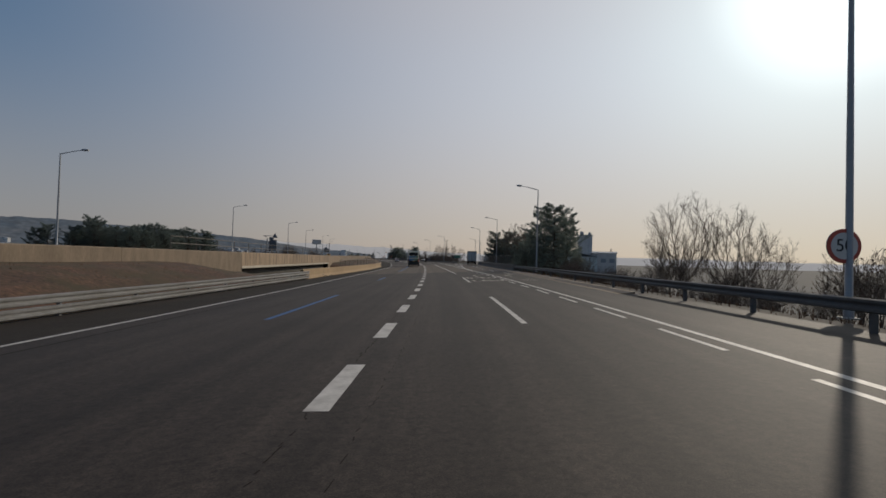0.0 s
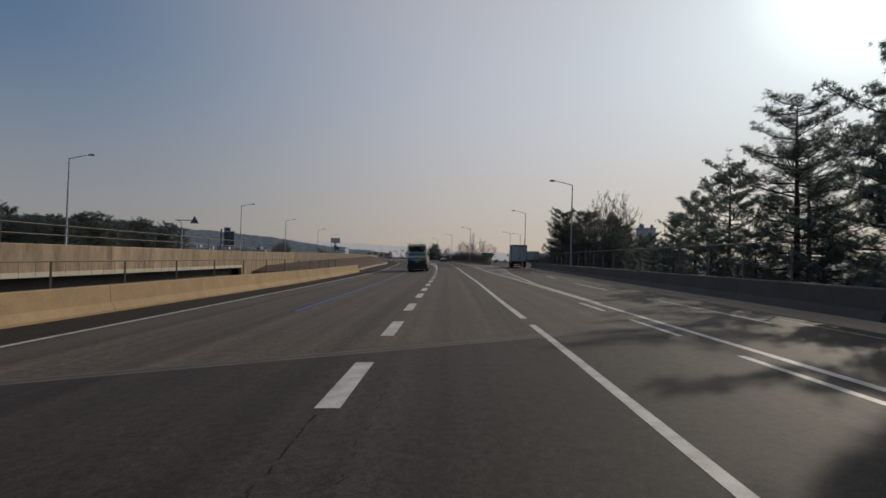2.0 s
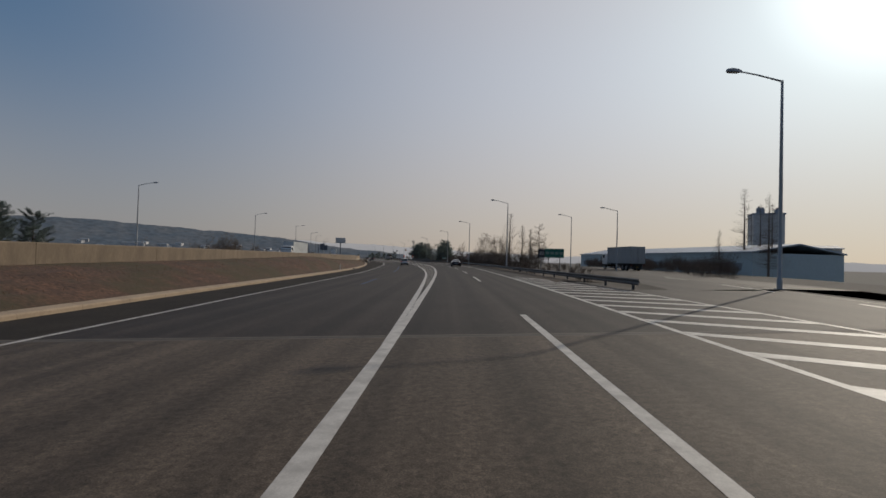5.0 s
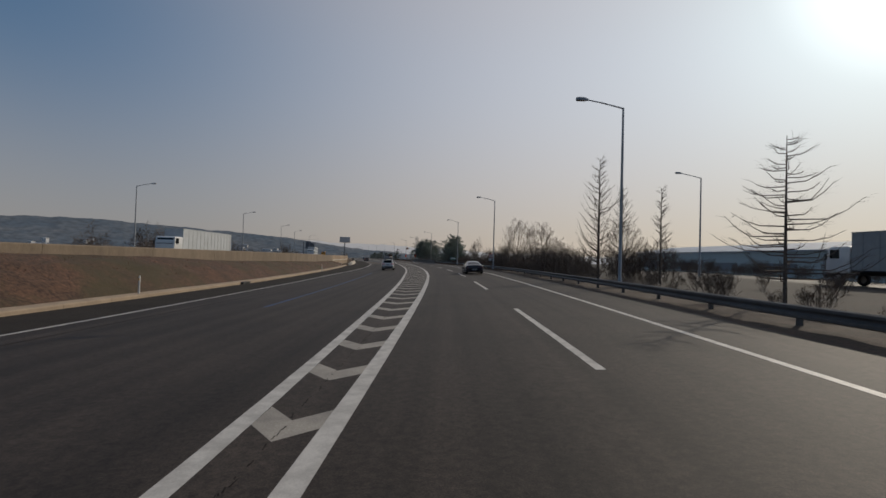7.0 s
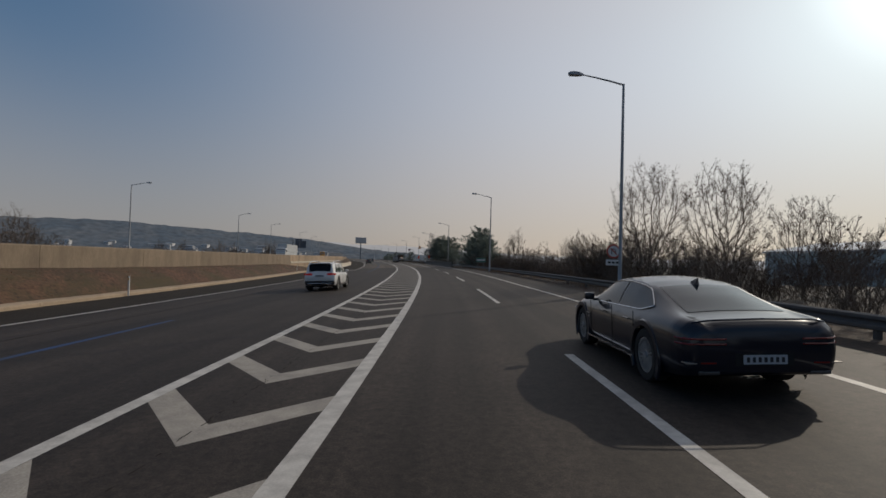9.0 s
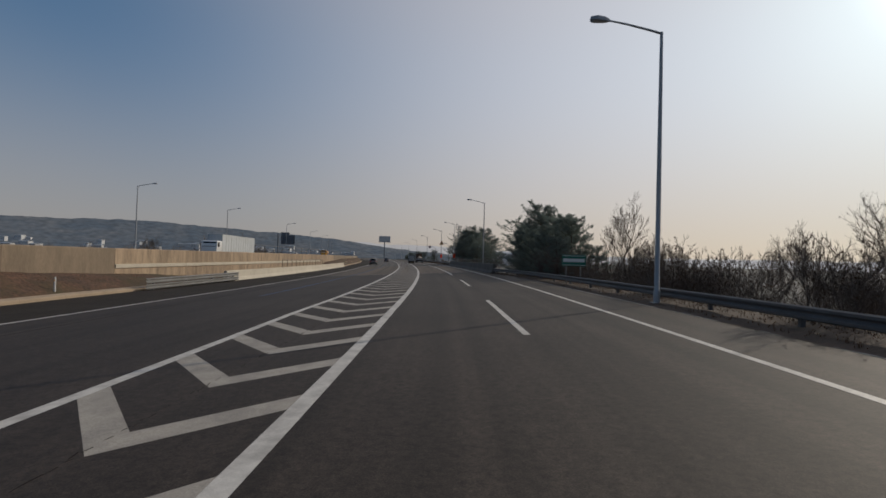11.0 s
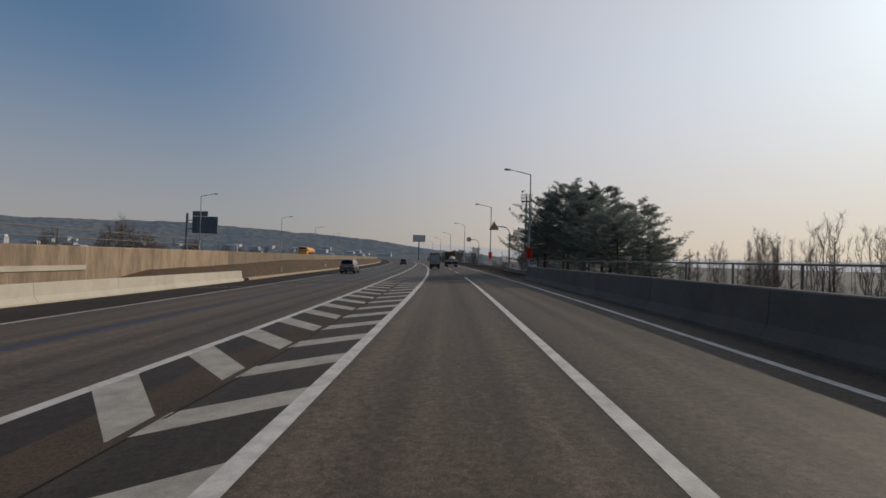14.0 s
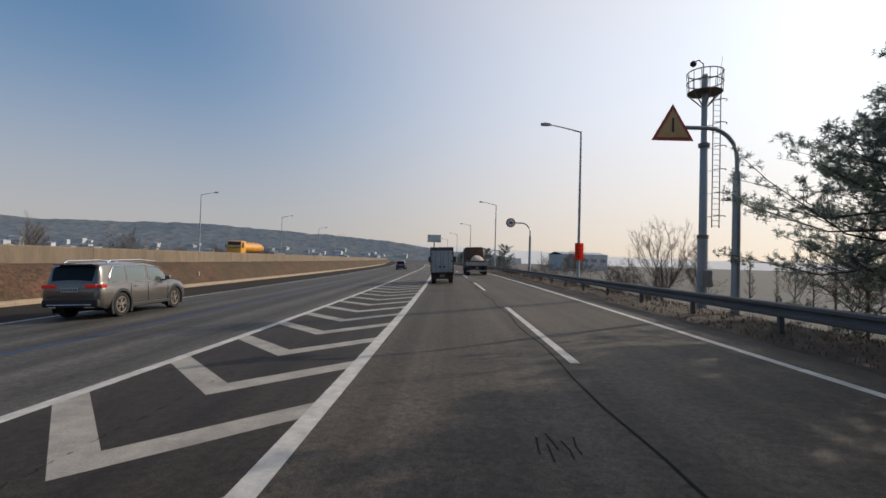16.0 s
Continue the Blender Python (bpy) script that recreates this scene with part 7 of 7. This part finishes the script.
for s, skew in ((335.0, 0.39), (391.1, 0.372)):
    q0, q1 = EDGE_L(s) + 0.4, INNER_R(s) - 0.8
    for d0, d1, m, h in ((-0.085, -0.026, JOINT_STEEL, 0.0056), (-0.026, 0.026, JOINT, 0.0052), (0.026, 0.085, JOINT_STEEL, 0.0056)):
        link("expansion_joint", [W(s + d0 + skew * q, q, h) for q in (q0, q1)] + [W(s + d1 + skew * q, q, h) for q in (q1, q0)], [(0, 1, 2, 3)], m, road)
loft("asphalt_patch", 391.87, 401.5, 0.6, lambda s: [(L1(s) + 0.20 + 0.12 * noise.noise((s * 1.3, 0, 0)), 0.0025), (0.0, 0.0025), (1.46 + 0.10 * noise.noise((s * 1.1, 7, 0)), 0.0025)], ASPHALT_FRESH, road, skew=at([(390, 0.38), (397, 0.38), (402, 0.2)]))
loft("asphalt_patch", 391.66, 402.5, 0.6, lambda s: [(1.72 + 0.10 * noise.noise((s * 1.2, 3, 0)), 0.0025), (3.4, 0.0025), (5.3 + 0.15 * noise.noise((s * 0.9, 9, 0)), 0.0025)], ASPHALT_DARK, road, skew=at([(390, 0.36), (397, 0.36), (402, 0.2)]))
TAR = mat("tar_seal", (0.026, 0.023, 0.020), 0.95, spec=0.1, grain=0.2, grain_scale=20)


TAR_OLD = mat("old_tar_seal", (0.062, 0.049, 0.038), 0.95, spec=0.1, grain=0.3, grain_scale=12)


def crack(pts, w, name="tar_seam", material=TAR):
    stroke(name, pts, w, material)


r = random.Random(17)
crack([(s, L1(s) + 0.02 + 0.05 * math.sin(s * 0.7)) for s in np.arange(86, 130, 1.5)], 0.11, "tar_seam", TAR_OLD)
crack([(s, -3.08 + 0.02 * math.sin(s * 0.6)) for s in np.arange(336, 390, 1.5)], 0.035)
crack([(s, R1(s) - 0.25 + 0.05 * math.sin(s)) for s in np.arange(400, 470, 1.5)], 0.035)
crack([(s, -8.5 + 0.15 * math.sin(s * 0.11)) for s in np.arange(-10, 57, 2.0)], 0.05)
crack([(s, -8.9 - (s - 150) * 0.012) for s in np.arange(150, 320, 2.5)], 0.05)


def crack_trail(s0, s1, line, share, w, seed, h=0.0030):
    """A broken, wandering crack: many short dark pieces of uneven width in one mesh."""
    g = random.Random(seed)
    vs, fs = [], []
    s = s0
    while s < s1:
        n, q = g.uniform(0.05, 0.22), line(s) + 0.05 * noise.noise((s * 1.7, seed, 0)) + g.gauss(0, 0.012)
        a, b, d = w * g.uniform(0.3, 1.0), w * g.uniform(0.2, 0.8), g.gauss(0, 0.02)
        i = len(vs)
        vs.extend((W(s, q - a / 2, h), W(s, q + a / 2, h), W(s + n, q + d + b / 2, h), W(s + n, q + d - b / 2, h)))
        fs.append((i, i + 1, i + 2, i + 3))
        s += n * 0.9 if g.random() < share else n + g.uniform(0.05, 0.35)
    link("crack", vs, fs, TAR, road)


crack_trail(-8, 59, lambda s: L1(s) - 0.05, 0.75, 0.026, 3)
crack_trail(-8, 58, lambda s: L1(s) + 0.62 + 0.2 * noise.noise((s * 0.1, 8, 0)), 0.35, 0.018, 4)
crack_trail(140, 333, lambda s: 0.48 * L1(s) + 0.52 * L1B(s), 0.6, 0.022, 5, 0.0056)
crack_trail(393, 470, lambda s: 0.45 * L1(s) + 0.55 * L1B(s), 0.5, 0.02, 6, 0.0056)
for k in range(5):
    s, q = 404.5 + r.uniform(-0.3, 0.5), 0.80 + k * 0.09
    crack([(s, q), (s + 0.2, q + r.uniform(-0.02, 0.02)), (s + 0.45, q + r.uniform(-0.04, 0.04))], 0.018, "gouge")

# ---- buildings ----
# grey-green raised to include the haze over the shed's shaded side
SHED = mat("grey_green_cladding", (0.46, 0.54, 0.55), 0.7, grain=0.05, grain_scale=2, stain=0.4, stain_scale=0.1, stain_color=(0.38, 0.45, 0.46))
BLOCK = mat("pale_render", (0.57, 0.565, 0.56), 0.8, stain=0.4, stain_scale=0.15, vary=0.2)
HILL_LINE = at([(4, 0.5), (10, 0.9), (14, 1.35), (18, 1.9), (23, 2.3), (28, 2.6), (33, 2.8), (38, 3.05), (44, 2.85), (50, 2.7), (58, 2.9), (70, 2.6), (100, 2.2)])
ROOF = mat("blue_grey_roof", (0.34, 0.38, 0.43), 0.7, stain=0.3, stain_scale=0.2, vary=0.25)
WINDOW = mat("far_window", (0.24, 0.27, 0.30), 0.2)


def shed(x, y, turn, lx, ly, h, z0=-4.0, wall=SHED, label="long grey-green warehouse shed", name="warehouse", windows=6):
    t = thing(name, Matrix.Translation((x, y, z0)) @ pose(0, 0, 0, 0, 0, turn), label, "building")
    part("wall", boxed(-lx / 2, lx / 2, -ly / 2, ly / 2, 0, h), wall, t)
    bm = bmesh.new()
    rings(bm, [[(-lx / 2 - 0.4, y_, z) for y_, z in ((-ly / 2 - 0.4, h), (0, h + ly * 0.09), (ly / 2 + 0.4, h), (ly / 2 + 0.4, h + 0.3), (0, h + ly * 0.09 + 0.3), (-ly / 2 - 0.4, h + 0.3))], [(lx / 2 + 0.4, y_, z) for y_, z in ((-ly / 2 - 0.4, h), (0, h + ly * 0.09), (ly / 2 + 0.4, h), (ly / 2 + 0.4, h + 0.3), (0, h + ly * 0.09 + 0.3), (-ly / 2 - 0.4, h + 0.3))]])
    part("roof", bm, ROOF, t)
    for sy in (1, -1):
        for k in range(windows):
            cx = -lx / 2 + lx * (k + 0.5) / windows
            part("window", boxed(cx - lx / windows * 0.3, cx + lx / windows * 0.3, sy * ly / 2 - 0.05, sy * ly / 2 + 0.06, h * 0.55, h * 0.75), WINDOW, t)
    return t


p = V(270, 78)
shed(p.x, p.y, yaw(270) + 90, 96, 22, 9.0)
def plant_building(x, y, turn, lx, ly, h, z0=-4.0):
    t = thing("plant_building", Matrix.Translation((x, y, z0)) @ pose(0, 0, 0, 0, 0, turn), "pale square flat-roofed plant building with rooftop units", "building")
    part("wall", boxed(-lx / 2, lx / 2, -ly / 2, ly / 2, 0, h), BLOCK, t)
    part("roof", boxed(-lx / 2 - 0.25, lx / 2 + 0.25, -ly / 2 - 0.25, ly / 2 + 0.25, h, h + 0.45, 0.05), ROOF, t)
    for k in range(3):
        part("panel_joint", boxed(-lx / 2 + lx * (k + 1) / 4 - 0.05, -lx / 2 + lx * (k + 1) / 4 + 0.05, -ly / 2 - 0.05, -ly / 2 + 0.05, 0, h), ROOF, t)
    for cx, w, hh in ((-lx * 0.28, 1.3, 1.7), (-lx * 0.16, 0.8, 1.4), (lx * 0.3, 1.4, 1.2)):
        u = part("rooftop_unit", boxed(cx - w / 2, cx + w / 2, -2.6, -1.0, h + 0.45, h + 0.45 + hh, 0.15), ROOF, t)
        part("vent_cap", tube(bmesh.new(), [(cx, -1.8, h + 0.4 + hh), (cx, -1.8, h + 0.9 + hh)], 0.3, 8), GALV, u)
    lad = new("ladder")
    lad.parent = t
    lad.matrix_local = Matrix.Translation((-lx / 2 - 0.7, -ly / 2 + 1, 0))
    for x_ in (-0.45, 0.45):
        part("stile", tube(bmesh.new(), [(x_, 0, h * 0.42), (x_, 0, h + 0.3)], 0.09, 4), GALV, lad)
    for k in range(8):
        z = h * (0.43 + 0.07 * k)
        part("rung", tube(bmesh.new(), [(-0.45, 0, z), (0.45, 0, z)], 0.06, 4), GALV, lad)
    for z in (h * 0.42, h):
        part("bracket", tube(bmesh.new(), [(-0.45, 0, z), (0.75, 0, z)], 0.09, 4), GALV, lad)
    for k in range(3):
        cx = -lx / 2 + lx * (k + 0.5) / 3
        part("window", boxed(cx - 1.2, cx + 1.2, -ly / 2 - 0.06, -ly / 2 + 0.05, h * 0.3, h * 0.4), WINDOW, t)
    return t


plant_building(106.2, 268.2, -22, 8.0, 7.0, 21.6)
shed(115.5, 264.3, -22, 14, 10, 11.5, wall=BLOCK, label="low pale factory annex", name="factory", windows=3)
p = V(820, 150)
shed(p.x, p.y, 30, 46, 24, 14, wall=BLOCK, label="large pale factory in the haze", name="factory", windows=5)
TOWN = random.Random(44)
for deg, count in ((17, 3), (20, 5), (23, 4), (26, 7), (30, 8), (33, 7), (37, 5), (41, 6), (46, 6), (48, 4), (51, 5), (55, 4)):
    for k in range(count):
        a = radians(deg + TOWN.uniform(-0.9, 0.9))
        d = TOWN.uniform(2000, 2085)
        x, y = -5 - math.sin(a) * d, 200 + math.cos(a) * d
        lx, h = TOWN.uniform(12, 46), TOWN.choice((4, 5, 6, 8, 12))
        z0 = float(np.interp(d / 2300, (0.86, 0.93), (-8, 2300 * 0.45 * math.tan(radians(HILL_LINE(deg)))))) - 6.0
        shed(x, y, TOWN.uniform(-30, 30), lx, TOWN.uniform(9, 18), h + 6.0, z0=z0, wall=BLOCK, label="pale industrial building on the hillside", name="far_building", windows=5)
# far billboard on a tall post
t = thing("billboard", Matrix.Translation((-176, 1015, -4)) @ pose(0, 0, 0, 0, 0, 14), "large pale billboard on a tall post", "billboard")
part("panel", boxed(-9, 9, -0.6, 0.6, 30, 39.5, 0.2), BLOCK, t)
part("post", tube(bmesh.new(), [(0, 0, 0), (0, 0, 30.2)], [0.9, 0.8], 10), SIGN_BACK, t)
part("frame", boxed(-9.3, 9.3, -0.4, 0.4, 29.6, 30.0), SIGN_BACK, t)


# ---- power pylons, fields, hills ----
def pylon(x, y, h):
    t = thing("pylon", Matrix.Translation((x, y, -4)) @ pose(0, 0, 0, 0, 0, 25), "distant steel lattice power pylon", "pylon", "pylons")
    for sx, sy in ((1, 1), (1, -1), (-1, 1), (-1, -1)):
        part("leg", tube(bmesh.new(), [(sx * h * 0.09, sy * h * 0.09, 0), (sx * h * 0.03, sy * h * 0.03, h * 0.6), (0, 0, h)], 0.12, 4), RUST, t)
    for k in range(5):
        f = k / 5
        w = h * (0.09 - 0.08 * f)
        part("brace", tube(bmesh.new(), [(-w, -w, h * f), (w, w, h * (f + 0.12))], 0.07, 3), RUST, t)
        part("brace", tube(bmesh.new(), [(w, -w, h * f), (-w, w, h * (f + 0.12))], 0.07, 3), RUST, t)
    for z, w in ((0.72, 0.16), (0.84, 0.13), (0.95, 0.09)):
        part("cross_arm", tube(bmesh.new(), [(-h * w, 0, h * z), (h * w, 0, h * z)], 0.12, 4), RUST, t)


pylon(150, 330, 17)
pylon(215, 470, 19)
SNOW = mat("thin_snow", (0.50, 0.51, 0.53), 0.8, stain=0.85, stain_scale=0.12, stain_color=(0.2, 0.17, 0.13))
for s, lat, w, l in ((345, 60, 40, 60), (440, 48, 26, 70), (530, 70, 50, 80)):
    tagged(loft("snow_field", s - l / 2, s + l / 2, 10, lambda q: [(lat - w / 2, -4.4), (lat + w / 2, -4.4)], SNOW), "patchy snow on a level field", "snow field", kind="structure")

# bluish emission puts the distance haze into the hill colour
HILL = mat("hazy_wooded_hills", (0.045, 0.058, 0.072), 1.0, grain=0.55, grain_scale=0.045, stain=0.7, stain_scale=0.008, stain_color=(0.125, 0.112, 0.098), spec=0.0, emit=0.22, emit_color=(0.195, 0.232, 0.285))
# stronger pale glow on the farther ridge, in place of thicker haze
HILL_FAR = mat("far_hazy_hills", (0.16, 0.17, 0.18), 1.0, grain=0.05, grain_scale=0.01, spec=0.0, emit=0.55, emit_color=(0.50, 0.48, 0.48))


def hills(name, dist, table, material, rough, label, seed):
    """A ridge on the skyline; table gives degrees left of +y and degrees up."""
    verts, faces = [], []
    xs, ys = [a for a, b in table], [b for a, b in table]
    n = 0
    for a in np.arange(xs[0], xs[-1] + 0.1, 0.35):
        e = float(np.interp(a, xs, ys)) + rough * (noise.noise((a * 0.35, seed, 0)) + 0.5 * noise.noise((a * 1.1, seed, 3)) + 0.3 * noise.noise((a * 3.1, seed, 7)))
        top = max(2.0, math.tan(radians(max(0.05, e))) * dist)
        d = Vector((-math.sin(radians(a)), math.cos(radians(a)), 0))
        for f, z in ((0.86, -8), (0.93, top * 0.45), (1.0, top), (1.1, -8)):
            p = d * dist * f + Vector((-5, 200, 0))
            verts.append((p.x, p.y, z))
        if n:
            i = (n - 1) * 4
            for k in range(3):
                faces.append((i + k, i + k + 1, i + k + 5, i + k + 4))
        n += 1
    return tagged(link(name, verts, faces, material, smooth=True), label, "hills", kind="structure")


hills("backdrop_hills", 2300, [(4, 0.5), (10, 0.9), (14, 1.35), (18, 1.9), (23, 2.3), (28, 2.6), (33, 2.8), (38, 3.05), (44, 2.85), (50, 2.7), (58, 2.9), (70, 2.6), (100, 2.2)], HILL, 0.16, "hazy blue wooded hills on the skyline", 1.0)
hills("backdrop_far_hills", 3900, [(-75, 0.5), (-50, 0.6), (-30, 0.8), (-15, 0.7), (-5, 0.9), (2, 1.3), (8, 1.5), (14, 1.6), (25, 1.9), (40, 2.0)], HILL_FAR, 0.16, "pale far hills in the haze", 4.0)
